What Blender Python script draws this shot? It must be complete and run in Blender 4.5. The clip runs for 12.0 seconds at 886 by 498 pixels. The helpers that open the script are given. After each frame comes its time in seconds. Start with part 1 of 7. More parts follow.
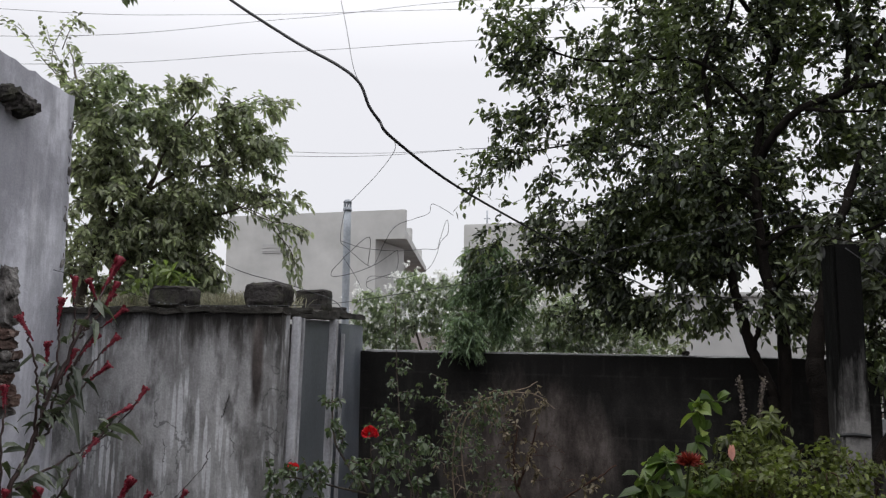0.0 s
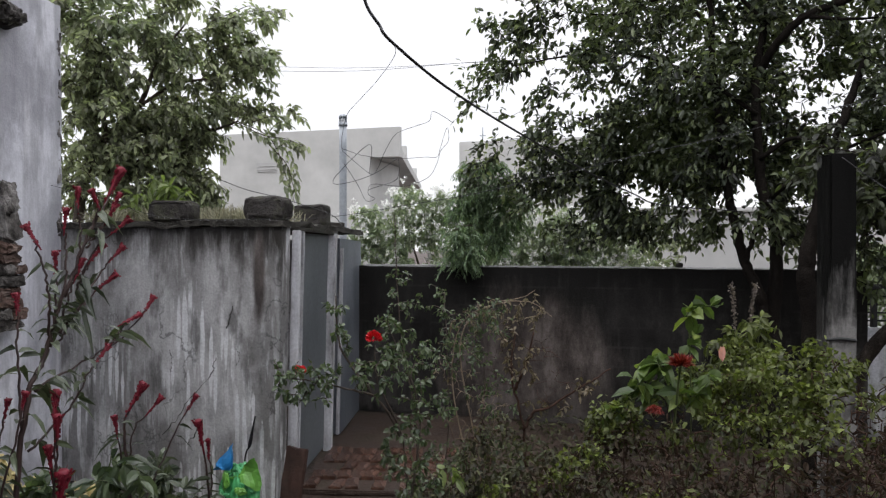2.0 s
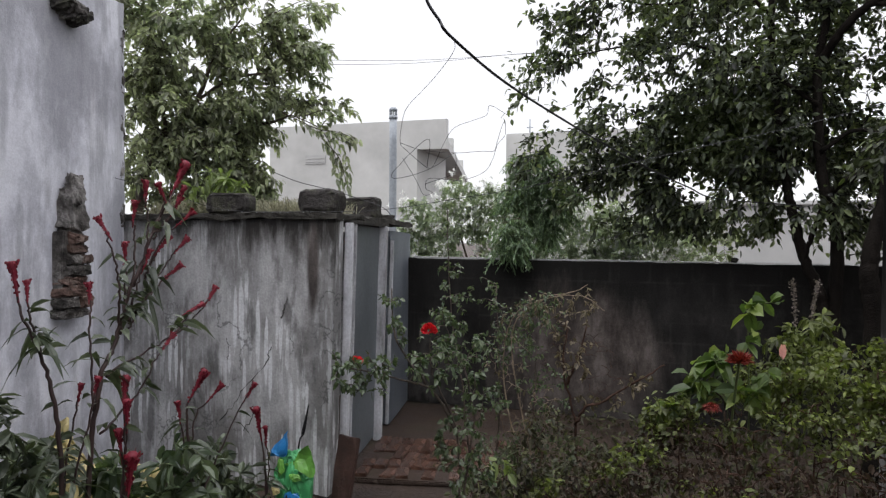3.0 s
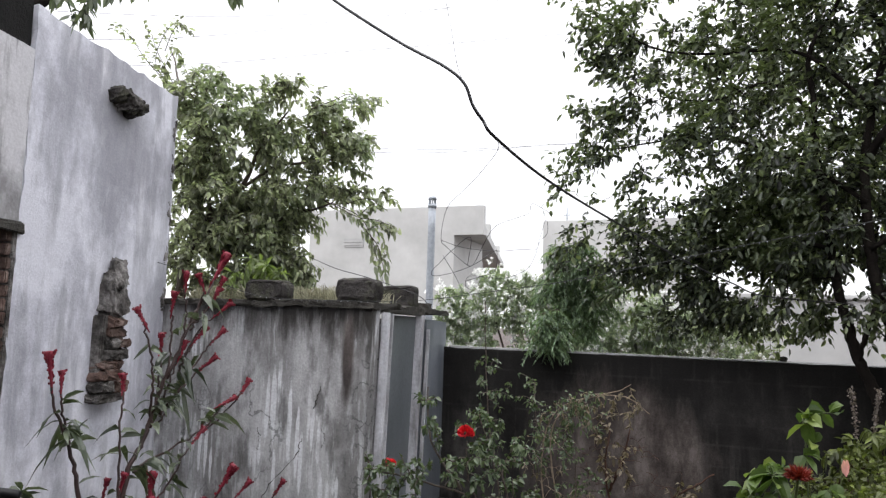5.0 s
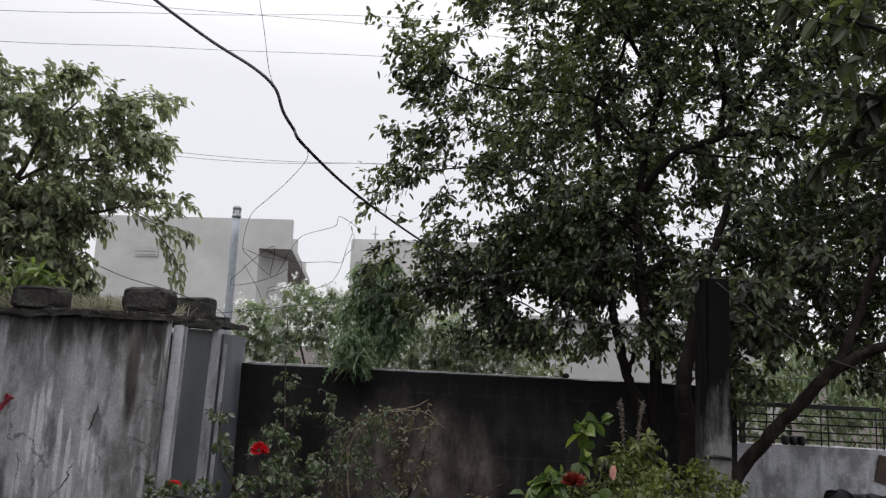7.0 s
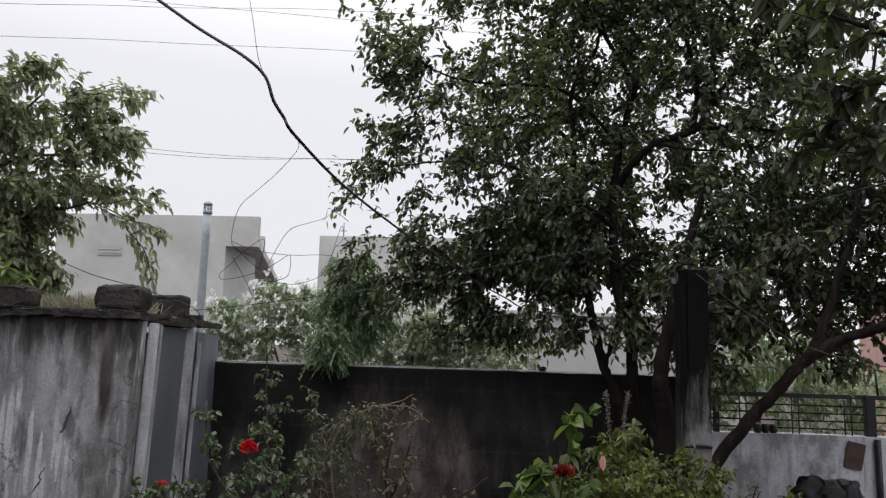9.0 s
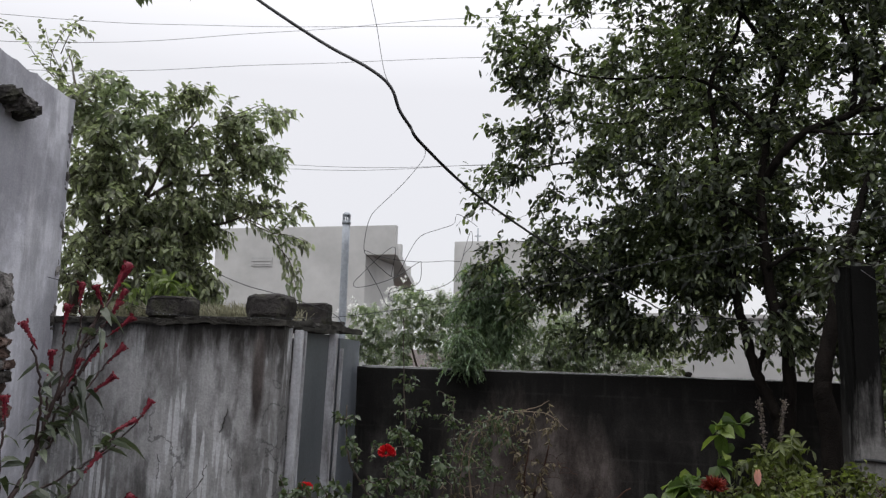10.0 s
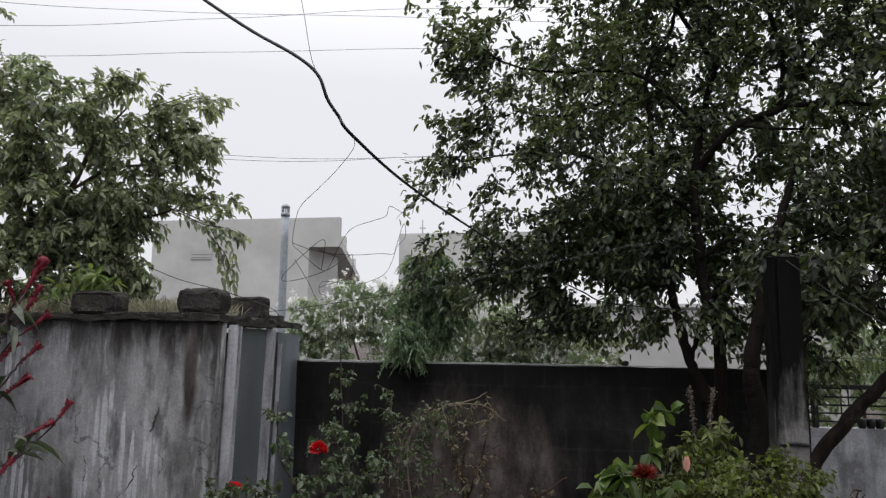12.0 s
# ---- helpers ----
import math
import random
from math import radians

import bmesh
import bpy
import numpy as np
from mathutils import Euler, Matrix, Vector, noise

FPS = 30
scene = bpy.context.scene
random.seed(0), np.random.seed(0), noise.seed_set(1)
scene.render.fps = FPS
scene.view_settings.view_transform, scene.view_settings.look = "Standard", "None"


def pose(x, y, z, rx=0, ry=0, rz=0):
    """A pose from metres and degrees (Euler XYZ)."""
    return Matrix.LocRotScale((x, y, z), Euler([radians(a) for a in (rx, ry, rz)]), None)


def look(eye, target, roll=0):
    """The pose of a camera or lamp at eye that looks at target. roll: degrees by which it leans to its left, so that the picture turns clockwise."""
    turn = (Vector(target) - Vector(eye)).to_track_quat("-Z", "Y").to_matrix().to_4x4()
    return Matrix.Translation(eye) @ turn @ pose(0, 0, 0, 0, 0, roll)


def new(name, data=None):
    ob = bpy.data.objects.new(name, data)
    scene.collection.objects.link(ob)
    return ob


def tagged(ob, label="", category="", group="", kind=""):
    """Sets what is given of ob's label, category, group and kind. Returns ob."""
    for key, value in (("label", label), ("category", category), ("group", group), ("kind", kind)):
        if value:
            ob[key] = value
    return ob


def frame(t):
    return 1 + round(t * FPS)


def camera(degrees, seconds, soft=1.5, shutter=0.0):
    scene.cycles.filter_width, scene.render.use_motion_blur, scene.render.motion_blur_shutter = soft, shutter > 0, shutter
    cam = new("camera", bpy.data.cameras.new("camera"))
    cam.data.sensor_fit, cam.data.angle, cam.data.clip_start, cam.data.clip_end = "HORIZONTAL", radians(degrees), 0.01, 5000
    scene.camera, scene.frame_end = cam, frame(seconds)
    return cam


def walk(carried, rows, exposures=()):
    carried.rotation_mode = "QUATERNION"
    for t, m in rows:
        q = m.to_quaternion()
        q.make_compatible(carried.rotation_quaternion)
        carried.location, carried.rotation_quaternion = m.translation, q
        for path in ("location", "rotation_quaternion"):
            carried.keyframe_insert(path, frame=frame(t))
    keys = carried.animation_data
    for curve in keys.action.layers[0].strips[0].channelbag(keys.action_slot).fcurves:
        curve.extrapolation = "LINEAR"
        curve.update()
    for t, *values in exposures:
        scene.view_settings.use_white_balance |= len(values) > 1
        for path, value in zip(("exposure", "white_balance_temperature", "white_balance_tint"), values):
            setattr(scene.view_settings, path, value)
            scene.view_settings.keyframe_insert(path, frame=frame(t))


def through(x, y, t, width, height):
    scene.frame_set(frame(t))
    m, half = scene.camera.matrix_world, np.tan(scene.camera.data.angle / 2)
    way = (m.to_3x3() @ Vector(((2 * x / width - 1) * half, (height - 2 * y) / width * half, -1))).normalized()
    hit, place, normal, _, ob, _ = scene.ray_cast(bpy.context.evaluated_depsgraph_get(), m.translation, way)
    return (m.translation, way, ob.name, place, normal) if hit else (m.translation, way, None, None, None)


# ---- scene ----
cam = camera(64.3, 12.0, soft=1.3)
PATH = [
    (0, (1.197, 0.803, 1.951), (0.669, 2.719, 2.177), 0.4),
    (0.5, (1.187, 0.809, 1.930), (0.655, 2.728, 2.121), 0.5),
    (1, (1.183, 0.808, 1.917), (0.647, 2.734, 1.977), 0.1),
    (1.5, (1.186, 0.787, 1.911), (0.657, 2.716, 1.931), -0.0),
    (2, (1.182, 0.766, 1.902), (0.665, 2.698, 1.899), 0.0),
    (2.5, (1.171, 0.743, 1.906), (0.648, 2.673, 1.884), 0.2),
    (3, (1.142, 0.736, 1.909), (0.503, 2.631, 1.883), 0.4),
    (3.2, (1.122, 0.742, 1.911), (0.420, 2.615, 1.891), 0.4),
    (3.6, (1.105, 0.751, 1.919), (0.301, 2.582, 1.934), 0.7),
    (4, (1.091, 0.765, 1.935), (0.234, 2.570, 2.015), 1.2),
    (4.4, (1.084, 0.778, 1.952), (0.230, 2.580, 2.100), 1.7),
    (4.8, (1.089, 0.784, 1.963), (0.303, 2.613, 2.158), 1.9),
    (5, (1.105, 0.785, 1.969), (0.371, 2.634, 2.178), 1.8),
    (5.5, (1.126, 0.798, 1.970), (0.562, 2.702, 2.205), 1.5),
    (6, (1.135, 0.812, 1.977), (0.778, 2.762, 2.244), 1.4),
    (6.5, (1.130, 0.804, 1.969), (0.920, 2.770, 2.268), 2.2),
    (7, (1.111, 0.796, 1.950), (0.902, 2.765, 2.230), 2.5),
    (7.2, (1.113, 0.791, 1.948), (0.895, 2.760, 2.224), 2.6),
    (7.6, (1.096, 0.792, 1.947), (0.931, 2.766, 2.218), 2.6),
    (8, (1.056, 0.799, 1.945), (1.014, 2.780, 2.216), 2.5),
    (8.4, (1.018, 0.809, 1.943), (1.058, 2.790, 2.215), 2.2),
    (8.8, (1.003, 0.818, 1.939), (0.976, 2.799, 2.212), 1.9),
    (9, (1.009, 0.826, 1.933), (0.893, 2.804, 2.206), 1.6),
    (9.5, (1.024, 0.845, 1.932), (0.695, 2.799, 2.207), 1.6),
    (10, (1.024, 0.864, 1.939), (0.532, 2.783, 2.214), 1.4),
    (10.5, (1.043, 0.825, 1.933), (0.506, 2.731, 2.212), 0.8),
    (11, (1.064, 0.874, 1.947), (0.545, 2.784, 2.237), 0.7),
    (11.5, (1.057, 0.923, 1.953), (0.626, 2.855, 2.242), 0.7),
    (12, (1.067, 0.911, 1.947), (0.725, 2.865, 2.202), 0.6),
]
EXPOSURES = [(0, 0.12), (0.5, 0.18), (1, 0.42), (2.5, 0.48), (3.2, 0.5), (4.0, 0.85), (4.8, 0.98), (5.2, 0.70), (5.5, 0.45), (6.2, 0.16), (9, 0.12), (12, 0.1)]
walk(cam, [(t, look(eye, target, roll)) for t, eye, target, roll in PATH], EXPOSURES)

# ---- overcast daylight ----
world = bpy.data.worlds.new("overcast")
scene.world = world
world.use_nodes = True
wn, wl = world.node_tree.nodes, world.node_tree.links
wn.clear()
sky = wn.new("ShaderNodeTexSky")
sky.sky_type, sky.sun_disc, sky.sun_elevation, sky.sun_rotation = "NISHITA", False, radians(55), radians(200)
coords = wn.new("ShaderNodeTexCoord")
split = wn.new("ShaderNodeSeparateXYZ")
ramp = wn.new("ShaderNodeValToRGB")
ramp.color_ramp.elements[0].position, ramp.color_ramp.elements[0].color = 0.0, (0.765, 0.761, 0.794, 1)
ramp.color_ramp.elements[1].position, ramp.color_ramp.elements[1].color = 1.0, (2.25, 2.235, 2.32, 1)
mid_sky = ramp.color_ramp.elements.new(0.35)
mid_sky.color = (0.835, 0.83, 0.867, 1)
cloud = wn.new("ShaderNodeMix")
cloud.data_type = "RGBA"
cloud.inputs["Factor"].default_value = 0.99
back = wn.new("ShaderNodeBackground")
back.inputs["Strength"].default_value = 0.93
wout = wn.new("ShaderNodeOutputWorld")
wl.new(coords.outputs["Generated"], split.inputs[0])
wl.new(split.outputs["Z"], ramp.inputs["Fac"])
wl.new(sky.outputs[0], cloud.inputs["A"])
wl.new(ramp.outputs[0], cloud.inputs["B"])
wl.new(cloud.outputs["Result"], back.inputs["Color"])
wl.new(back.outputs[0], wout.inputs["Surface"])
sun_data = bpy.data.lights.new("sun", "SUN")
sun_data.energy, sun_data.angle, sun_data.color = 0.5, radians(40), (1.0, 0.98, 0.95)
sun = new("sun", sun_data)
sun.matrix_world = look((0, 0, 30), (6, 17, 0))


# ---- materials ----
def base_material(name, rough, spec=0.5):
    m = bpy.data.materials.new(name)
    m.use_nodes = True
    n, l = m.node_tree.nodes, m.node_tree.links
    b = n["Principled BSDF"]
    b.inputs["Roughness"].default_value = rough
    b.inputs["Specular IOR Level"].default_value = spec
    return m, n, l, b


def noise_node(n, l, scale, detail=6, stretch=(1, 1, 1), rough=0.6, space="Object", shift=(0, 0, 0)):
    tc = n.new("ShaderNodeTexCoord")
    mp = n.new("ShaderNodeMapping")
    mp.inputs["Scale"].default_value = stretch
    mp.inputs["Location"].default_value = shift
    t = n.new("ShaderNodeTexNoise")
    t.inputs["Scale"].default_value, t.inputs["Detail"].default_value, t.inputs["Roughness"].default_value = scale, detail, rough
    l.new(tc.outputs[space], mp.inputs[0])
    l.new(mp.outputs[0], t.inputs["Vector"])
    return t.outputs["Fac"]


def ramp_node(n, l, fac, stops):
    r = n.new("ShaderNodeValToRGB")
    e = r.color_ramp.elements
    while len(e) < len(stops):
        e.new(0.5)
    for el, (p, c) in zip(e, stops):
        el.position = p
        el.color = (*c, 1) if len(c) == 3 else (c[0], c[0], c[0], 1)
    l.new(fac, r.inputs["Fac"])
    return r.outputs[0]


def mix_node(n, l, fac, a, b, mode="MIX"):
    m = n.new("ShaderNodeMix")
    m.data_type, m.blend_type = "RGBA", mode
    for sock, v in (("Factor", fac), ("A", a), ("B", b)):
        if isinstance(v, (int, float)):
            m.inputs[sock].default_value = v
        elif isinstance(v, tuple):
            m.inputs[sock].default_value = (*v, 1)
        else:
            l.new(v, m.inputs[sock])
    return m.outputs["Result"]


def bump_node(n, l, b, height, strength, distance=0.01):
    bp = n.new("ShaderNodeBump")
    bp.inputs["Strength"].default_value, bp.inputs["Distance"].default_value = strength, distance
    l.new(height, bp.inputs["Height"])
    l.new(bp.outputs[0], b.inputs["Normal"])


def surface(name, stops, scale, fine=40, rough=0.8, bump=0.3, depth=0.01, stretch=(1, 1, 1), spec=0.4, metal=0.0, per_piece=0.0):
    """Two scales of noise, a colour ramp, and relief."""
    m, n, l, b = base_material(name, rough, spec)
    big = noise_node(n, l, scale, 8, stretch)
    small = noise_node(n, l, fine, 5)
    col = ramp_node(n, l, big, stops)
    grain = ramp_node(n, l, small, [(0.25, (0.72, 0.72, 0.72)), (0.75, (1.2, 1.2, 1.2))])
    col = mix_node(n, l, 0.8, col, grain, "MULTIPLY")
    if per_piece:
        info = n.new("ShaderNodeObjectInfo")
        tone = ramp_node(n, l, info.outputs["Random"], [(0, (1 - per_piece,) * 3), (1, (1 + per_piece,) * 3)])
        col = mix_node(n, l, 1.0, col, tone, "MULTIPLY")
    l.new(col, b.inputs["Base Color"])
    l.new(ramp_node(n, l, big, [(0.3, (rough * 0.7,)), (0.7, (min(1, rough * 1.15),))]), b.inputs["Roughness"])
    b.inputs["Metallic"].default_value = metal
    bump_node(n, l, b, small, bump, depth)
    return m


def leaf_material(name, dark, light, rough=0.38, through=0.3, edge=None, shine=(1.5, 1.7, 0.8), patch=None, size=1.1):
    """A wet leaf: tone by leaf, sprays of another age (patch), light shining through the blade."""
    m, n, l, b = base_material(name, rough, 0.5)
    geo = n.new("ShaderNodeNewGeometry")
    stops = [(0.0, dark), (0.75, light)]
    if edge:
        stops.append((0.97, edge))
    col = ramp_node(n, l, geo.outputs["Random Per Island"], stops)
    if patch:
        age = ramp_node(n, l, noise_node(n, l, size, 3, shift=(3, 1, 5)), [(0.50, (0.0,)), (0.66, (0.85,))])
        col = mix_node(n, l, age, col, patch)
    veins = noise_node(n, l, 45, 3)
    col = mix_node(n, l, 0.5, col, ramp_node(n, l, veins, [(0.3, (0.65, 0.7, 0.65)), (0.7, (1.25, 1.2, 1.2))]), "MULTIPLY")
    l.new(col, b.inputs["Base Color"])
    tr = n.new("ShaderNodeBsdfTranslucent")
    l.new(mix_node(n, l, 1.0, col, shine, "MULTIPLY"), tr.inputs["Color"])
    mx = n.new("ShaderNodeMixShader")
    mx.inputs[0].default_value = through
    l.new(b.outputs[0], mx.inputs[1])
    l.new(tr.outputs[0], mx.inputs[2])
    l.new(mx.outputs[0], n["Material Output"].inputs["Surface"])
    return m


def plain(name, colour, rough=0.5, metal=0.0, spec=0.5, bump=0.0):
    m, n, l, b = base_material(name, rough, spec)
    v = noise_node(n, l, 14, 5)
    l.new(mix_node(n, l, 1.0, colour, ramp_node(n, l, v, [(0.3, (0.75, 0.75, 0.75)), (0.7, (1.2, 1.2, 1.2))]), "MULTIPLY"), b.inputs["Base Color"])
    b.inputs["Metallic"].default_value = metal
    if bump:
        bump_node(n, l, b, v, bump)
    return m


def map_down(n, l, value, full, none):
    mr = n.new("ShaderNodeMapRange")
    mr.inputs["From Min"].default_value, mr.inputs["From Max"].default_value = none, full
    l.new(value, mr.inputs["Value"])
    return mr.outputs[0]


def stained_plaster(name, clean, mid, dirt, streak=(18, 18, 0.8), amount=0.5, blotch=1.1, streak_tone=None, top=None, bump=0.35, fine_streak=0.55, cracks=0.0, sharp=0.05, broad=(6, 6, 0.5), spec=0.35, patch=None, runs=None, courses=0.0, algae=(0.030, 0.027, 0.024), grainy=0.8):
    """Wet lime plaster: blotches, drip streaks that run down, cracks, and algae along the top edge (top: z at which it starts, z where full)."""
    m, n, l, b = base_material(name, 0.75, spec)
    blot = noise_node(n, l, blotch, 10, (1, 1, 0.7), 0.65)
    drips = noise_node(n, l, 1.3, 5, streak, 0.55)
    wide = noise_node(n, l, 1.0, 6, broad, 0.6, shift=(1.3, 8, 2))
    fine = noise_node(n, l, 60, 6)
    col = ramp_node(n, l, blot, [(0.42, dirt), (0.5, mid), (0.57, clean)])
    col = mix_node(n, l, ramp_node(n, l, wide, [(0.5, (0.0,)), (0.62, (0.7,))]), col, tuple(0.62 * c for c in mid))
    mask = ramp_node(n, l, drips, [(0.53, (0.0,)), (0.53 + sharp, (1.0,))])
    zone = ramp_node(n, l, noise_node(n, l, 1.1, 5, (1, 1, 0.8), shift=(7, 3, 1)), [(0.44, (0.0,)), (0.56, (fine_streak,))])
    both = mix_node(n, l, 1.0, mask, zone, "MULTIPLY")
    col = mix_node(n, l, both, col, streak_tone or clean)
    if runs:
        tcv = n.new("ShaderNodeTexCoord")
        mpv = n.new("ShaderNodeMapping")
        mpv.inputs["Scale"].default_value = runs
        vor = n.new("ShaderNodeTexVoronoi")
        vor.inputs["Scale"].default_value = 1.0
        l.new(tcv.outputs["Object"], mpv.inputs[0])
        l.new(mpv.outputs[0], vor.inputs["Vector"])
        wav = n.new("ShaderNodeMath")
        wav.operation = "MULTIPLY_ADD"
        l.new(noise_node(n, l, 9, 4, (2, 2, 1)), wav.inputs[0])
        wav.inputs[1].default_value = 0.35
        l.new(vor.outputs["Distance"], wav.inputs[2])
        runmask = ramp_node(n, l, wav.outputs[0], [(0.55, (0.9,)), (0.60, (0.0,))])
        runzone = ramp_node(n, l, noise_node(n, l, 1.7, 4, (1, 1, 0.7), shift=(2, 6, 3)), [(0.47, (0.0,)), (0.57, (1.0,))])
        col = mix_node(n, l, mix_node(n, l, 1.0, runmask, runzone, "MULTIPLY"), col, streak_tone or clean)
    darkdrip = ramp_node(n, l, noise_node(n, l, 1.6, 6, broad, 0.6, shift=(3.1, 1.7, 9)), [(0.55, (0.0,)), (0.64, (amount,))])
    col = mix_node(n, l, darkdrip, col, tuple(c * 0.5 for c in dirt))
    if cracks:
        c1 = ramp_node(n, l, noise_node(n, l, 1.5, 5, shift=(2, 5, 4)), [(0.488, (0.0,)), (0.496, (cracks,)), (0.500, (cracks,)), (0.508, (0.0,))])
        c2 = ramp_node(n, l, noise_node(n, l, 0.8, 3, shift=(9, 1, 6)), [(0.47, (0.0,)), (0.55, (1.0,))])
        col = mix_node(n, l, mix_node(n, l, 1.0, c1, c2, "MULTIPLY"), col, (0.03, 0.03, 0.03))
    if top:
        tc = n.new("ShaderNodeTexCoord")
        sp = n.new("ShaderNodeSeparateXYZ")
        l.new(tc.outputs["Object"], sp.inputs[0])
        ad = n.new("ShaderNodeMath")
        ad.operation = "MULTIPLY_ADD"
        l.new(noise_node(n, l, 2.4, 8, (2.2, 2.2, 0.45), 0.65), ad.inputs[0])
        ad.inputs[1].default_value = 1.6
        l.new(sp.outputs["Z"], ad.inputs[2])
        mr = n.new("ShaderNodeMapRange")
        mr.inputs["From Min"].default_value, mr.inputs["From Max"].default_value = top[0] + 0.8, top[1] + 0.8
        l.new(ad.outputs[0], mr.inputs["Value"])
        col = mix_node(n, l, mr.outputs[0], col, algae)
    if patch:
        tc = n.new("ShaderNodeTexCoord")
        sp = n.new("ShaderNodeMapping")
        sp.inputs["Location"].default_value = tuple(-c / s for c, s in zip(patch[0], patch[1]))
        sp.inputs["Scale"].default_value = tuple(1 / s for s in patch[1])
        l.new(tc.outputs["Object"], sp.inputs[0])
        ln = n.new("ShaderNodeVectorMath")
        ln.operation = "LENGTH"
        l.new(sp.outputs[0], ln.inputs[0])
        ad = n.new("ShaderNodeMath")
        ad.operation = "MULTIPLY_ADD"
        l.new(noise_node(n, l, 2.2, 8, (1.6, 1.6, 0.5), 0.65, shift=(4, 4, 4)), ad.inputs[0])
        ad.inputs[1].default_value = 1.3
        l.new(ln.outputs["Value"], ad.inputs[2])
        stain = ramp_node(n, l, noise_node(n, l, 3.4, 9, (1.5, 1.5, 0.7), 0.7, shift=(5, 2, 8)), [(0.38, (0.036, 0.030, 0.028)), (0.52, (0.078, 0.066, 0.061)), (0.64, (0.135, 0.118, 0.110))])
        col = mix_node(n, l, map_down(n, l, ad.outputs[0], 1.25, 1.75), col, stain)
    if courses:
        tcb = n.new("ShaderNodeTexCoord")
        spb = n.new("ShaderNodeSeparateXYZ")
        cob = n.new("ShaderNodeCombineXYZ")
        l.new(tcb.outputs["Object"], spb.inputs[0])
        l.new(spb.outputs["X"], cob.inputs["X"])
        l.new(spb.outputs["Z"], cob.inputs["Y"])
        brk = n.new("ShaderNodeTexBrick")
        brk.inputs["Scale"].default_value, brk.inputs["Mortar Size"].default_value, brk.inputs["Mortar Smooth"].default_value = 1.0, 0.02, 1.0
        brk.inputs["Brick Width"].default_value, brk.inputs["Row Height"].default_value = 0.42, 0.21
        l.new(cob.outputs[0], brk.inputs["Vector"])
        worn = ramp_node(n, l, noise_node(n, l, 2.0, 6, shift=(6, 6, 2)), [(0.45, (0.0,)), (0.60, (courses,))])
        col = mix_node(n, l, mix_node(n, l, 1.0, brk.outputs["Fac"], worn, "MULTIPLY"), col, (0.085, 0.08, 0.076))
    grain = ramp_node(n, l, fine, [(0.3, (0.72, 0.72, 0.72)), (0.7, (1.16, 1.16, 1.16))])
    col = mix_node(n, l, grainy, col, grain, "MULTIPLY")
    l.new(col, b.inputs["Base Color"])
    l.new(ramp_node(n, l, drips, [(0.35, (0.45,)), (0.65, (0.85,))]), b.inputs["Roughness"])
    h = mix_node(n, l, 0.35, fine, blot)
    bump_node(n, l, b, h, bump, 0.012)
    return m


M_HOUSE = stained_plaster("weathered_limewash", (0.67, 0.675, 0.735), (0.50, 0.505, 0.56), (0.35, 0.35, 0.39), streak=(4.6, 4.6, 0.8), amount=0.35, blotch=1.5, streak_tone=(0.77, 0.77, 0.81), sharp=0.14, broad=(3.6, 3.6, 0.7), fine_streak=0.65, bump=0.4, grainy=0.4)
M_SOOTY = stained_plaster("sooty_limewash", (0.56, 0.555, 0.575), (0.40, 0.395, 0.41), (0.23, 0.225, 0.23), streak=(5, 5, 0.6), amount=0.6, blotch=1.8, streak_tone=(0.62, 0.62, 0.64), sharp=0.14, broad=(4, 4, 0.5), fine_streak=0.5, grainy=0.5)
# near-black tone for the roof beam and the dark door gap
M_BLACK = surface("near_black_concrete", [(0.3, (0.006, 0.006, 0.006)), (0.6, (0.016, 0.0155, 0.015)), (0.8, (0.04, 0.039, 0.037))], 3, 50, 0.85, 0.6, 0.015, (1, 1, 0.4), spec=0.1)
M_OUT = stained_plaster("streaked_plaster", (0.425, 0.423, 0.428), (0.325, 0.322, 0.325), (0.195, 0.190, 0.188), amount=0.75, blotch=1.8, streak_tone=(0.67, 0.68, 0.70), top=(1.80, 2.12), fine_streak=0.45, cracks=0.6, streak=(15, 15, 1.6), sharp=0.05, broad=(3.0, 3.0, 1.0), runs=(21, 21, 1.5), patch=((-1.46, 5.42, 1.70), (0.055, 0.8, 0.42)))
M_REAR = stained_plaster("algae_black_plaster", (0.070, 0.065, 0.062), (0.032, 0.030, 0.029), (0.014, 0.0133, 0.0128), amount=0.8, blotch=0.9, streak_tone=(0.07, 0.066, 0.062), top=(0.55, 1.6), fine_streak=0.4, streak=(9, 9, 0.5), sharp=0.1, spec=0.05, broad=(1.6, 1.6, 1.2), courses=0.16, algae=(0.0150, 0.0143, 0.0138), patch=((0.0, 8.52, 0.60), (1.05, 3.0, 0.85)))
M_LOW = stained_plaster("grey_white_plaster", (0.64, 0.65, 0.69), (0.52, 0.53, 0.56), (0.26, 0.26, 0.265), amount=0.45, blotch=2.2, streak=(5, 5, 1.2))
M_FAR = surface("cream_render", [(0.3, (0.46, 0.46, 0.45)), (0.7, (0.50, 0.50, 0.488))], 0.25, 0.6, 0.9, 0.02)
M_FARDARK = surface("grey_render", [(0.3, (0.40, 0.40, 0.395)), (0.7, (0.45, 0.45, 0.445))], 0.4, 0.6, 0.9, 0.02)
M_PINK = surface("pink_render", [(0.3, (0.50, 0.30, 0.27)), (0.7, (0.56, 0.36, 0.32))], 0.5, 3, 0.9, 0.1)
M_SLAB = surface("mossy_concrete", [(0.3, (0.025, 0.024, 0.02)), (0.55, (0.06, 0.056, 0.05)), (0.75, (0.12, 0.115, 0.1))], 5, 60, 0.85, 0.8, 0.02, spec=0.15)
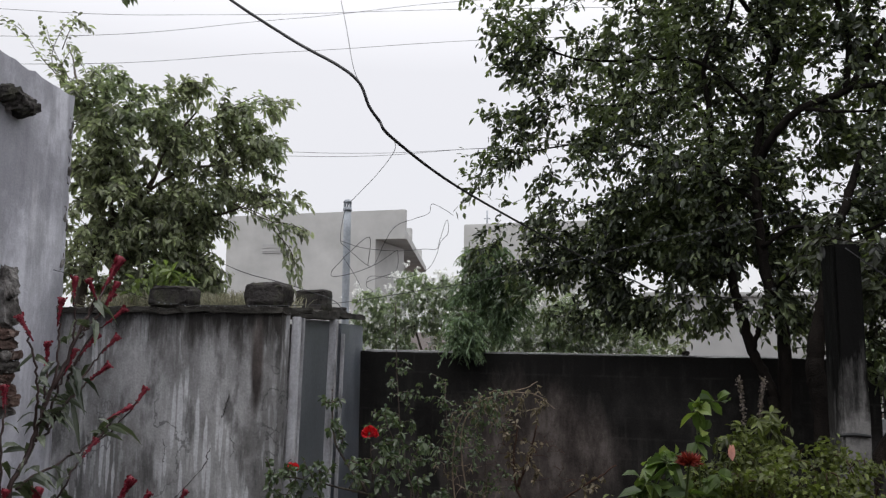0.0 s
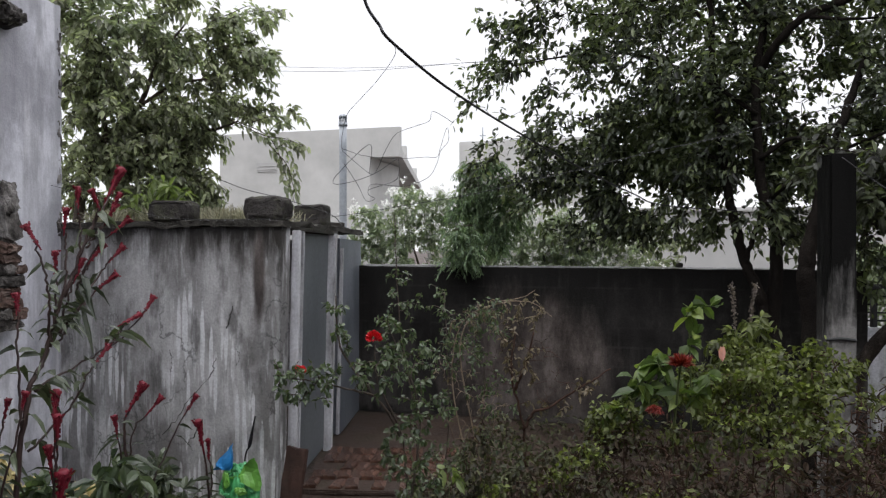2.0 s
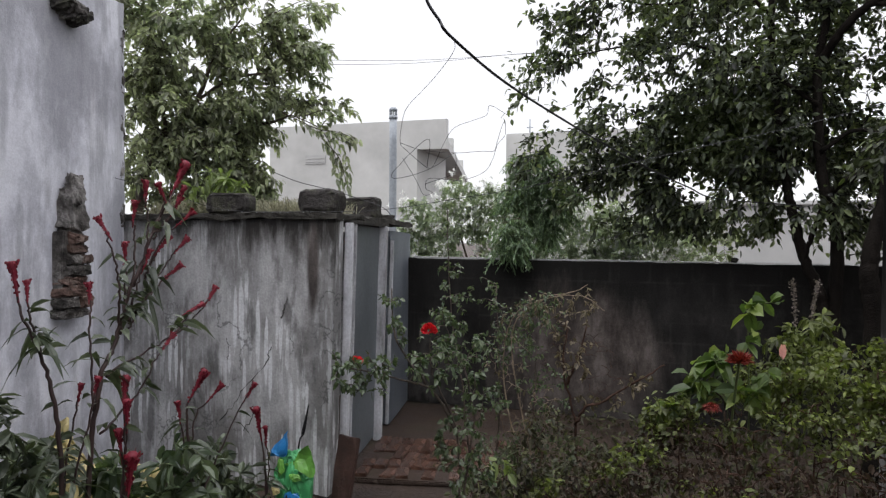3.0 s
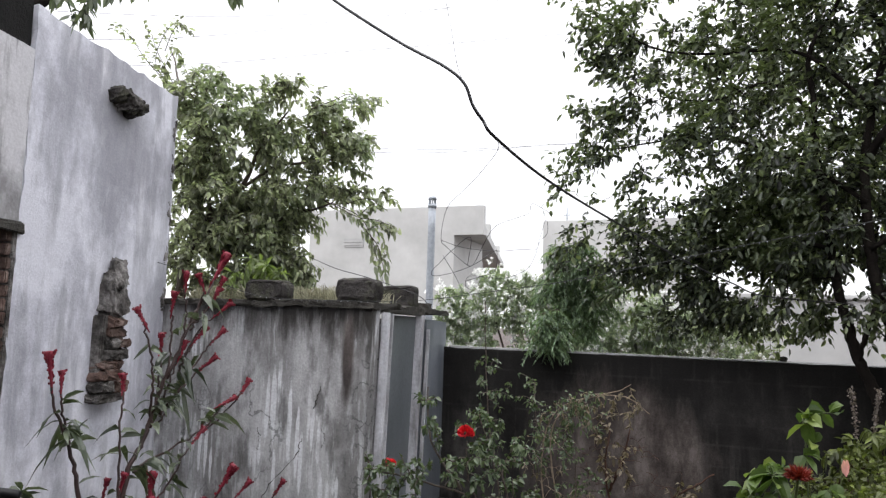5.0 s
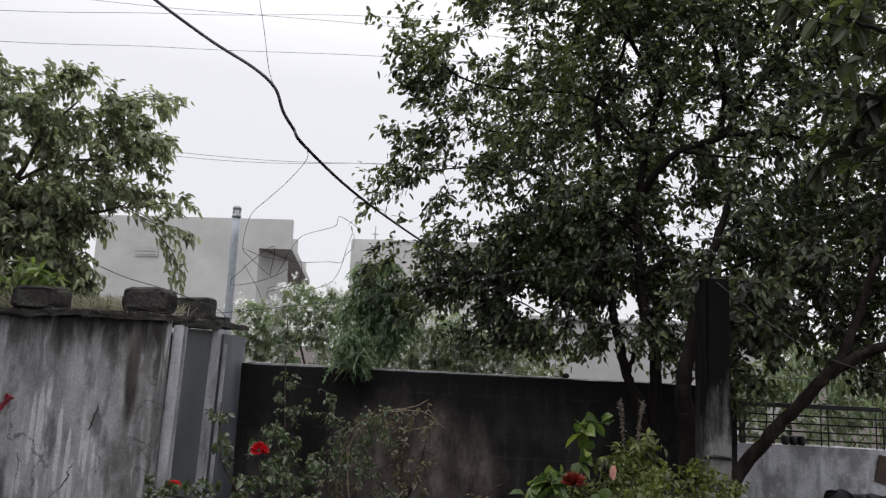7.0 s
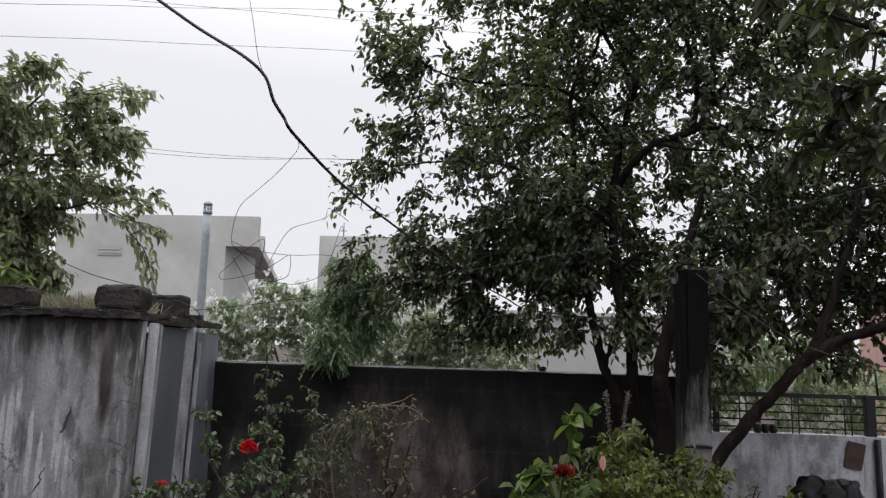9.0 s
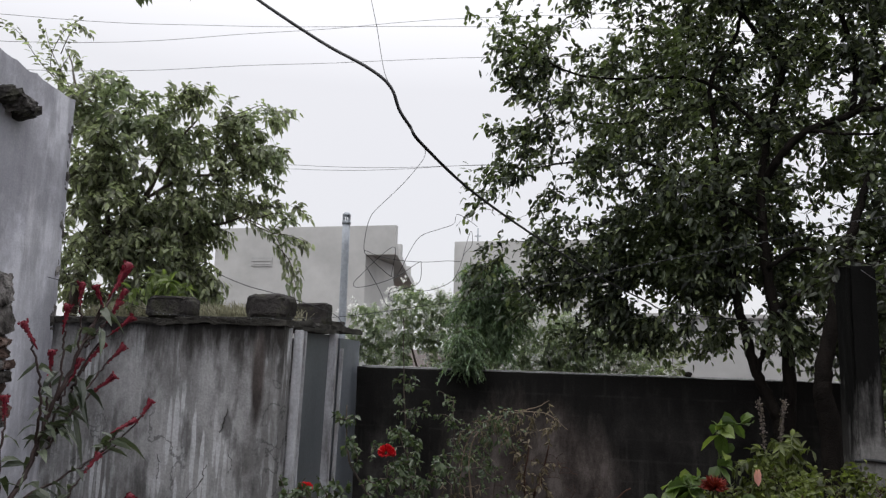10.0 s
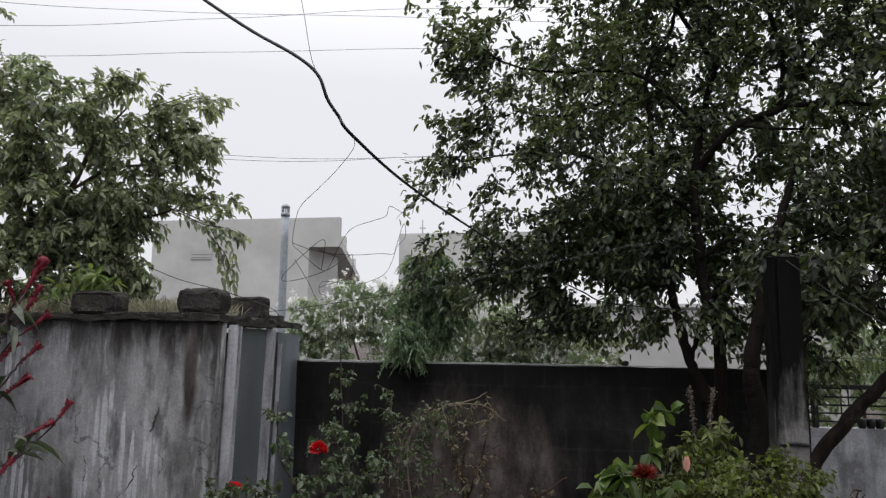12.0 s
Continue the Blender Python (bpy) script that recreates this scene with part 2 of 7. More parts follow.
M_BLOCK = surface("wet_concrete_block", [(0.3, (0.018, 0.016, 0.015)), (0.5, (0.045, 0.041, 0.039)), (0.62, (0.062, 0.062, 0.045)), (0.8, (0.10, 0.093, 0.085))], 7, 45, 0.75, 0.9, 0.02, spec=0.15)
M_BRICK = surface("old_dirty_brick", [(0.34, (0.045, 0.030, 0.025)), (0.5, (0.125, 0.080, 0.066)), (0.66, (0.26, 0.205, 0.182))], 11, 80, 0.85, 0.8, 0.012, per_piece=0.35, spec=0.2)
M_PAVE = surface("wet_terracotta_brick", [(0.3, (0.035, 0.018, 0.013)), (0.55, (0.095, 0.047, 0.032)), (0.8, (0.17, 0.10, 0.072))], 6, 60, 0.3, 0.6, 0.01, per_piece=0.3)
M_MORTAR = surface("crumbling_mortar", [(0.34, (0.03, 0.027, 0.025)), (0.5, (0.10, 0.092, 0.086)), (0.66, (0.30, 0.285, 0.275))], 11, 70, 0.9, 1.0, 0.02, spec=0.2)
# light grey that paints the sky's shine on the wet wall top
M_TOP_SHINE = surface("pale_wet_shine", [(0.3, (0.30, 0.30, 0.30)), (0.7, (0.46, 0.46, 0.46))], 3, 50, 0.25, 0.3, 0.006)
# algae here only sets the near-black colour of the upper shaft
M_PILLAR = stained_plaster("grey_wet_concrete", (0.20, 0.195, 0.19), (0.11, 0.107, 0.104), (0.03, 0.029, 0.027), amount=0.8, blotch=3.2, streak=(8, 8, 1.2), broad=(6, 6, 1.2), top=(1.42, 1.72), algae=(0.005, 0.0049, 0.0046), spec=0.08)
M_SHEET = surface("blue_grey_sheet_metal", [(0.32, (0.11, 0.13, 0.155)), (0.5, (0.20, 0.22, 0.25)), (0.68, (0.27, 0.29, 0.33))], 2.2, 40, 0.5, 0.08, 0.004, (1, 1, 0.8), metal=0.25)
M_DOOR = surface("dull_grey_sheet", [(0.32, (0.085, 0.095, 0.108)), (0.5, (0.150, 0.165, 0.182)), (0.68, (0.21, 0.228, 0.25))], 1.8, 40, 0.55, 0.1, 0.004, (1, 1, 0.6), metal=0.2)
M_POST = surface("chipped_white_paint", [(0.32, (0.22, 0.215, 0.22)), (0.5, (0.52, 0.525, 0.555)), (0.7, (0.68, 0.685, 0.72))], 7, 50, 0.6, 0.3, 0.006, (1, 1, 0.3))
M_PVC = surface("grey_pvc", [(0.3, (0.33, 0.36, 0.40)), (0.7, (0.40, 0.43, 0.47))], 3, 30, 0.5, 0.1, 0.004, (1, 1, 0.3))
M_SOIL = surface("wet_soil", [(0.3, (0.024, 0.014, 0.010)), (0.55, (0.050, 0.031, 0.022)), (0.75, (0.045, 0.040, 0.021))], 1.3, 25, 0.7, 1.0, 0.04)
M_BARK = surface("wet_dark_bark", [(0.3, (0.006, 0.005, 0.0045)), (0.6, (0.018, 0.015, 0.013)), (0.8, (0.034, 0.030, 0.026))], 8, 60, 0.8, 0.9, 0.015, (1, 1, 0.3), spec=0.06)
M_BARK3 = surface("wet_brown_bark", [(0.32, (0.008, 0.0065, 0.0055)), (0.5, (0.020, 0.0155, 0.013)), (0.68, (0.046, 0.037, 0.031))], 14, 70, 0.75, 1.0, 0.02, (1, 1, 0.4), spec=0.1)
M_BARK2 = surface("brown_bark", [(0.3, (0.03, 0.022, 0.016)), (0.6, (0.075, 0.056, 0.042)), (0.8, (0.12, 0.095, 0.075))], 8, 60, 0.75, 0.9, 0.015, (1, 1, 0.3))
M_STEMR = surface("reddish_stem", [(0.3, (0.022, 0.012, 0.012)), (0.7, (0.06, 0.034, 0.030))], 10, 60, 0.55, 0.3)
M_TWIG = surface("reddish_brown_twig", [(0.3, (0.018, 0.010, 0.008)), (0.7, (0.078, 0.044, 0.032))], 10, 60, 0.9, 0.4, spec=0.1)
M_DRY = surface("dry_twig", [(0.3, (0.11, 0.085, 0.06)), (0.7, (0.26, 0.20, 0.14))], 10, 60, 0.8, 0.4)
M_GREENSTEM = surface("green_stem", [(0.3, (0.05, 0.075, 0.025)), (0.7, (0.11, 0.13, 0.05))], 10, 60, 0.6, 0.3)
# guava tones lowered to carry the shade inside the crown
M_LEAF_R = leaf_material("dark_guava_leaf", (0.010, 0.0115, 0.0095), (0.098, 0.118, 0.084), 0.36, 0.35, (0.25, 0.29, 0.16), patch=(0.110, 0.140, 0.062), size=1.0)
# darkened base stands in for shade cast by the canopy overhead
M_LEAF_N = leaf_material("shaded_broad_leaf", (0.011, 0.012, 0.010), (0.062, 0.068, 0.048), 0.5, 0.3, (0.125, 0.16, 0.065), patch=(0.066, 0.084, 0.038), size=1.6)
# green lifted well above a real leaf's to paint in the mist
M_LEAF_L = leaf_material("hazed_green_leaf", (0.085, 0.086, 0.068), (0.305, 0.328, 0.222), 0.46, 0.5, (0.38, 0.42, 0.26), shine=(1.35, 1.5, 1.0), patch=(0.235, 0.27, 0.195), size=1.4)
M_LEAF_F = leaf_material("feathery_green_leaf", (0.056, 0.086, 0.056), (0.175, 0.250, 0.150), 0.42, 0.35)
# rain haze is mixed into this leaf colour: paler and greyer
M_LEAF_J = leaf_material("hazed_jasmine_leaf", (0.17, 0.205, 0.16), (0.36, 0.41, 0.32), 0.36, 0.35)
M_LEAF_B = leaf_material("bright_bush_leaf", (0.034, 0.040, 0.014), (0.105, 0.124, 0.036), 0.5, 0.38, (0.19, 0.23, 0.055), patch=(0.125, 0.150, 0.045), size=3.0)
# brown leaf with the hedge's inner shade put into its colour
M_LEAF_E = leaf_material("shaded_dull_bush_leaf", (0.012, 0.007, 0.005), (0.042, 0.025, 0.015), 0.85, 0.25, patch=(0.042, 0.042, 0.018), size=3.0)
M_LEAF_W = leaf_material("lime_green_weed_leaf", (0.09, 0.12, 0.05), (0.20, 0.25, 0.10), 0.4, 0.4)
M_LEAF_G = leaf_material("dark_lane_leaf", (0.05, 0.064, 0.045), (0.15, 0.175, 0.125), 0.4, 0.3)
M_LEAF_I = leaf_material("broad_glossy_leaf", (0.030, 0.055, 0.018), (0.105, 0.155, 0.042), 0.42, 0.35, (0.20, 0.25, 0.07))
M_LEAF_C = leaf_material("narrow_curling_leaf", (0.026, 0.036, 0.023), (0.098, 0.118, 0.078), 0.28, 0.2)
M_LEAF_O = leaf_material("rose_leaf", (0.036, 0.056, 0.033), (0.105, 0.135, 0.080), 0.24, 0.3)
M_LEAF_U = leaf_material("dim_undergrowth_leaf", (0.018, 0.016, 0.010), (0.062, 0.058, 0.034), 0.6, 0.3, (0.12, 0.13, 0.06), patch=(0.05, 0.065, 0.028), size=4.0)
M_LEAF_D = leaf_material("withered_leaf", (0.055, 0.044, 0.030), (0.155, 0.125, 0.085), 0.6, 0.3)
M_RED = leaf_material("crimson_petal", (0.070, 0.003, 0.011), (0.22, 0.011, 0.030), 0.6, 0.18)
M_ROSE = leaf_material("scarlet_petal", (0.40, 0.004, 0.012), (0.56, 0.010, 0.022), 0.5, 0.2)
M_IXORA = leaf_material("brick_red_petal", (0.075, 0.008, 0.006), (0.20, 0.020, 0.012), 0.6, 0.2)
M_PINKBUD = leaf_material("pale_pink_petal", (0.55, 0.22, 0.22), (0.68, 0.36, 0.34), 0.5, 0.3)
M_WHITE = leaf_material("white_petal", (0.84, 0.85, 0.83), (0.9, 0.9, 0.89), 0.5, 0.35, None, (1.0, 1.0, 1.0))
M_SPIKE = leaf_material("grey_pink_seed_spike", (0.07, 0.055, 0.05), (0.16, 0.13, 0.12), 0.7, 0.2)
M_CABLE = plain("black_rubber", (0.012, 0.012, 0.013), 0.45)
M_WIRE = plain("dark_wire", (0.03, 0.03, 0.032), 0.5, 0.3)
M_IRON = plain("black_painted_iron", (0.016, 0.017, 0.018), 0.5, 0.2, bump=0.2)
M_RUST = surface("rusty_brown_board", [(0.3, (0.045, 0.028, 0.022)), (0.7, (0.12, 0.075, 0.055))], 6, 60, 0.7, 0.5)
M_MAROON = surface("dark_maroon_board", [(0.3, (0.022, 0.012, 0.010)), (0.7, (0.070, 0.036, 0.028))], 7, 60, 0.65, 0.5)
M_GRASS = leaf_material("pale_grass", (0.16, 0.155, 0.11), (0.34, 0.33, 0.25), 0.6, 0.4, shine=(1.2, 1.2, 1.0))
M_DARKPLASTIC = plain("black_plastic", (0.006, 0.006, 0.007), 0.5, spec=0.25, bump=0.3)
M_BLUE = plain("blue_plastic_film", (0.02, 0.17, 0.42), 0.3, bump=0.2)
M_GREENP = plain("green_plastic_film", (0.06, 0.30, 0.11), 0.3, bump=0.2)
M_LIME = plain("lime_plastic_film", (0.13, 0.33, 0.06), 0.3, bump=0.2)
M_YELLOW = plain("yellow_plastic_film", (0.44, 0.37, 0.17), 0.45, bump=0.3)
M_DROP = plain("water_drop", (0.35, 0.37, 0.39), 0.08)


# ---- mesh helpers ----
def to_mesh(name, verts, faces, smooth=False):
    me = bpy.data.meshes.new(name)
    me.from_pydata(np.asarray(verts, float).tolist(), [], faces)
    if smooth:
        me.polygons.foreach_set("use_smooth", np.ones(len(me.polygons), bool))
    me.update()
    return me


def from_bm(name, bm, smooth=False):
    me = bpy.data.meshes.new(name)
    bm.to_mesh(me)
    bm.free()
    if smooth:
        me.polygons.foreach_set("use_smooth", np.ones(len(me.polygons), bool))
    return me


def part(name, me, material, parent=None, label="", kind=""):
    """Links a mesh, given in world places, under a thing or a part."""
    if isinstance(me, bmesh.types.BMesh):
        me = from_bm(name, me)
    if not me.materials:
        me.materials.append(material)
    ob = new(name, me)
    if parent is not None:
        ob.parent = parent
        if parent.type == "EMPTY":
            ob.matrix_parent_inverse = Matrix.Translation(-Vector(parent.location))
    return tagged(ob, label, kind=kind)


def thing(name, place, label, category, group="", kind=""):
    ob = new(name)
    ob.location = place
    ob.empty_display_size = 0.1
    return tagged(ob, label, category, group, kind)


def single(name, me, material, label, category, group="", kind=""):
    return tagged(part(name, me, material), label, category, group, kind)


def block(centre, size, turn=0.0, bevel=0.008, rough=0.0, cuts=0, seed=0, tilt=(0, 0), bm=None):
    """A box with softened and, with rough, uneven faces."""
    own = bmesh.new()
    bmesh.ops.create_cube(own, size=1)
    bmesh.ops.scale(own, vec=size, verts=own.verts)
    if bevel:
        bmesh.ops.bevel(own, geom=own.edges[:], offset=bevel, segments=2, affect="EDGES")
    if cuts:
        longest = [e for e in own.edges if e.calc_length() > max(size) / (cuts + 1)]
        bmesh.ops.subdivide_edges(own, edges=own.edges[:] if cuts < 4 else longest, cuts=cuts, use_grid_fill=True)
    if rough:
        for v in own.verts:
            p = v.co * (2.2 / max(min(size), 0.05)) * 0.5 + Vector((seed * 3.7, seed, -seed))
            v.co += noise.noise_vector(p) * rough + noise.noise_vector(p * 3.1) * rough * 0.4
    m = Matrix.Translation(centre) @ Euler((radians(tilt[0]), radians(tilt[1]), radians(turn))).to_matrix().to_4x4()
    bmesh.ops.transform(own, matrix=m, verts=own.verts)
    if bm is None:
        return own
    tmp = bpy.data.meshes.new("tmp")
    own.to_mesh(tmp)
    own.free()
    bm.from_mesh(tmp)
    bpy.data.meshes.remove(tmp)
    return bm


def wall(a, b, thick, z0, z1, step=0.12, amp=0.008, seed=0, ragged=0.0, z1b=None):
    """A plastered wall from a to b, its thickness on the left of that way; uneven faces and, with ragged, a worn top."""
    a, b = Vector((*a, 0)), Vector((*b, 0))
    u = b - a
    length = u.length
    u.normalize()
    nrm = Vector((-u.y, u.x, 0))
    nx, nz = max(2, int(length / step)), max(2, int((z1 - z0) / step))
    ny = max(1, int(thick / step))
    bm = bmesh.new()
    cache = {}

    def vert(i, j, k):
        if (i, j, k) not in cache:
            s = length * i / nx
            top = z1 + ((z1b if z1b is not None else z1) - z1) * i / nx
            z = z0 + (top - z0) * k / nz
            p = a + u * s + nrm * (thick * j / ny) + Vector((0, 0, z))
            q = p * 1.3 + Vector((seed, seed * 2, 0))
            p = p + noise.noise_vector(q) * amp + noise.noise_vector(q * 5) * amp * 0.5
            if k == nz and ragged:
                p.z -= ragged * (0.5 + 0.5 * noise.noise(q * 6)) + ragged * 0.5 * noise.noise(q * 17)
            if i in (0, nx) and ragged:
                p += u * (ragged * 0.6 * noise.noise(q * 9))
            cache[i, j, k] = bm.verts.new(p)
        return cache[i, j, k]

    for i in range(nx):
        for k in range(nz):
            bm.faces.new([vert(i, 0, k), vert(i + 1, 0, k), vert(i + 1, 0, k + 1), vert(i, 0, k + 1)])
            bm.faces.new([vert(i, ny, k), vert(i, ny, k + 1), vert(i + 1, ny, k + 1), vert(i + 1, ny, k)])
        for j in range(ny):
            bm.faces.new([vert(i, j, nz), vert(i + 1, j, nz), vert(i + 1, j + 1, nz), vert(i, j + 1, nz)])
            bm.faces.new([vert(i, j, 0), vert(i, j + 1, 0), vert(i + 1, j + 1, 0), vert(i + 1, j, 0)])
    for j in range(ny):
        for k in range(nz):
            bm.faces.new([vert(0, j, k), vert(0, j, k + 1), vert(0, j + 1, k + 1), vert(0, j + 1, k)])
            bm.faces.new([vert(nx, j, k), vert(nx, j + 1, k), vert(nx, j + 1, k + 1), vert(nx, j, k + 1)])
    return bm


def curve_points(pts, n=8):
    """A smooth line through the points."""
    p = np.asarray(pts, float)
    if len(p) < 3:
        return p
    q = np.vstack([2 * p[0] - p[1], p, 2 * p[-1] - p[-2]])
    t = np.linspace(0, 1, n, endpoint=False)[:, None]
    out = []
    for i in range(len(p) - 1):
        a, b, c, d = q[i:i + 4]
        out.append(0.5 * (2 * b + (c - a) * t + (2 * a - 5 * b + 4 * c - d) * t ** 2 + (3 * b - 3 * c + d - a) * t ** 3))
    return np.vstack(out + [p[-1:]])


def tubes(paths, sides=6):
    """Verts and faces of round tubes: (points, radii) each, radii one number or one a point."""
    verts, faces, base = [], [], 0
    ang = np.arange(sides) * 2 * np.pi / sides
    ca, sa = np.cos(ang)[None, :, None], np.sin(ang)[None, :, None]
    ring = np.arange(sides)
    for pts, rad in paths:
        p = np.asarray(pts, float)
        n = len(p)
        r = np.broadcast_to(np.asarray(rad, float), (n,))[:, None, None]
        d = np.gradient(p, axis=0)
        d /= np.linalg.norm(d, axis=1)[:, None] + 1e-9
        ref = np.array([0.31, 0.17, 0.93]) if np.abs(d[:, 2]).mean() < 0.85 else np.array([0.9, 0.4, 0.1])
        s = np.cross(d, ref)
        s /= np.linalg.norm(s, axis=1)[:, None] + 1e-9
        t = np.cross(d, s)
        verts.append((p[:, None, :] + r * (ca * s[:, None, :] + sa * t[:, None, :])).reshape(-1, 3))
        for i in range(n - 1):
            lo, hi = base + i * sides + ring, base + (i + 1) * sides + ring
            faces += np.stack([lo, np.roll(lo, -1), np.roll(hi, -1), hi], 1).tolist()
        faces.append((base + ring[::-1]).tolist())
        faces.append((base + (n - 1) * sides + ring).tolist())
        base += n * sides
    return np.vstack(verts), faces


def tube_mesh(name, paths, sides=6):
    return to_mesh(name, *tubes(paths, sides), smooth=True)


def leaf_mesh(name, place, ahead, up, length, width, droop=0.25, fold=0.18, shape=(0.85, 0.8)):
    """Folded, drooping leaf blades, each an island of its own."""
    p, d, nrm = (np.asarray(v, float) for v in (place, ahead, up))
    n = len(p)
    d = d / (np.linalg.norm(d, axis=1)[:, None] + 1e-9)
    s = np.cross(d, nrm)
    s /= np.linalg.norm(s, axis=1)[:, None] + 1e-9
    nrm = np.cross(s, d)
    ln = np.broadcast_to(np.asarray(length, float), (n,))[:, None]
    wd = np.broadcast_to(np.asarray(width, float), (n,))[:, None]
    dr = np.broadcast_to(np.asarray(droop, float), (n,))[:, None]

    def at(f, side, k):
        q = p + d * ln * f + s * wd * 0.5 * k * side + nrm * (fold * wd * abs(side) * k)
        q[:, 2] -= (dr * ln * f ** 2)[:, 0]
        return q

    v = np.stack([at(0, 0, 0), at(0.32, 0, 0), at(0.68, 0, 0), at(1, 0, 0), at(0.3, 1, shape[0]), at(0.66, 1, shape[1]), at(0.3, -1, shape[0]), at(0.66, -1, shape[1])], 1).reshape(-1, 3)
    tri = np.array([[0, 1, 4], [2, 3, 5], [0, 6, 1], [2, 7, 3]])
    quad = np.array([[1, 2, 5, 4], [1, 6, 7, 2]])
    b = (np.arange(n) * 8)[:, None, None]
    faces = (tri[None] + b).reshape(-1, 3).tolist() + (quad[None] + b).reshape(-1, 4).tolist()
    return to_mesh(name, v, faces)


def inside(rng, clumps, n, power=1.6):
    """Random places in a set of round clumps, denser towards their rims."""
    c = np.asarray(clumps, float)
    w = c[:, 3] ** power
    pick = rng.choice(len(c), n, p=w / w.sum())
    d = rng.normal(size=(n, 3))
    d /= np.linalg.norm(d, axis=1)[:, None]
    return c[pick, :3] + d * (c[pick, 3] * rng.uniform(0.15, 1, n) ** 0.45)[:, None]


def grow(rng, limbs, tips, sag=0.1, wobble=0.06, reach=9):
    """Twigs from the nearest wood to each tip, one growing from another."""
    nodes = np.vstack([np.asarray(l, float) for l in limbs])
    order = np.argsort([np.min(np.linalg.norm(nodes - t, axis=1)) for t in tips])
    out = []
    bank = np.empty((len(nodes) + len(tips) * 5, 3))
    bank[:len(nodes)] = nodes
    count = len(nodes)
    for i in order:
        t = tips[i]
        dist = np.linalg.norm(bank[:count] - t, axis=1) + 0.35 * np.clip(bank[:count, 2] - t[2], 0, 9)
        k = int(np.argmin(dist))
        a = bank[k]
        gap = np.linalg.norm(t - a)
        if gap < 0.03 or gap > reach:
            continue
        f = np.linspace(0, 1, 6)[:, None]
        line = a + (t - a) * f + np.sin(np.pi * f) * (rng.normal(size=3) * wobble * gap + np.array([0, 0, sag * gap]))
        out.append(line)
        bank[count:count + 5] = line[1:]
        count += 5
    return out


def dress(rng, twigs, per, length, width, start=0.25, spread=0.75, fall=0.25, up=0.6, jitter=0.0):
    """Leaves in pairs along the twigs: places, ways, normals, lengths, widths."""
    place, ahead, nrm = [], [], []
    for line in twigs:
        seg = line[-1] - line[0]
        f = np.sort(rng.uniform(start, 1.0, per))
        f[-1] = 1.0
        x = f * (len(line) - 1)
        i = np.minimum(x.astype(int), len(line) - 2)
        pts = line[i] + (line[i + 1] - line[i]) * (x - i)[:, None]
        d = line[i + 1] - line[i]
        d /= np.linalg.norm(d, axis=1)[:, None] + 1e-9
        side = rng.normal(size=(per, 3))
        side -= d * (side * d).sum(1)[:, None]
        side /= np.linalg.norm(side, axis=1)[:, None] + 1e-9
        a = d * (1 - spread) + side * spread
        a[:, 2] -= fall
        place.append(pts + rng.normal(size=pts.shape) * jitter)
        ahead.append(a)
        m = rng.normal(size=(per, 3)) * 0.5
        m[:, 2] += up
        nrm.append(m)
    n = per * len(twigs)
    return np.vstack(place), np.vstack(ahead), np.vstack(nrm), rng.uniform(*length, n), rng.uniform(*width, n)


def sprays(rng, tips, axis, length, lift=0.15, sag=0.45):
    """Arching twig ends that reach out from the tree's axis (x, y, z) and bend down."""
    mid = np.stack([np.full(len(tips), axis[0]), np.full(len(tips), axis[1]), 0.5 * tips[:, 2] + 0.5 * axis[2]], 1)
    d = tips - mid
    d /= np.linalg.norm(d, axis=1)[:, None] + 1e-9
    d = d + rng.normal(size=d.shape) * 0.5
    d /= np.linalg.norm(d, axis=1)[:, None] + 1e-9
    d[:, 2] += lift
    reach = rng.uniform(*length, len(tips))
    f = np.linspace(0, 1, 6)[:, None]
    return [t + v * r * f - np.array([0, 0, sag * r]) * f ** 2 for t, v, r in zip(tips, d, reach)]


def paired(rng, lines, per, length, width, splay=0.75, hang=0.45, loose=0.18):
    """Leaves in two rows along arching twigs, hanging a little."""
    place, ahead, nrm = [], [], []
    for line in lines:
        f = np.linspace(0.1, 1.0, per)
        x = f * (len(line) - 1)
        i = np.minimum(x.astype(int), len(line) - 2)
        d = line[i + 1] - line[i]
        d /= np.linalg.norm(d, axis=1)[:, None] + 1e-9
        s = np.cross(d, [0.0, 0.0, 1.0])
        s /= np.linalg.norm(s, axis=1)[:, None] + 1e-9
        s *= np.where(np.arange(per) % 2, 1.0, -1.0)[:, None]
        s[-1] = 0
        a = d * (1 - splay * 0.6) + s * splay + rng.normal(size=d.shape) * loose
        a[:, 2] -= hang * rng.uniform(0.3, 1.4, per)
        place.append(line[i] + (line[i + 1] - line[i]) * (x - i)[:, None])
        ahead.append(a)
        m = rng.normal(size=d.shape) * 0.35
        m[:, 2] += 1.0
        nrm.append(m)
    n = per * len(lines)
    return np.vstack(place), np.vstack(ahead), np.vstack(nrm), rng.uniform(*length, n), rng.uniform(*width, n)


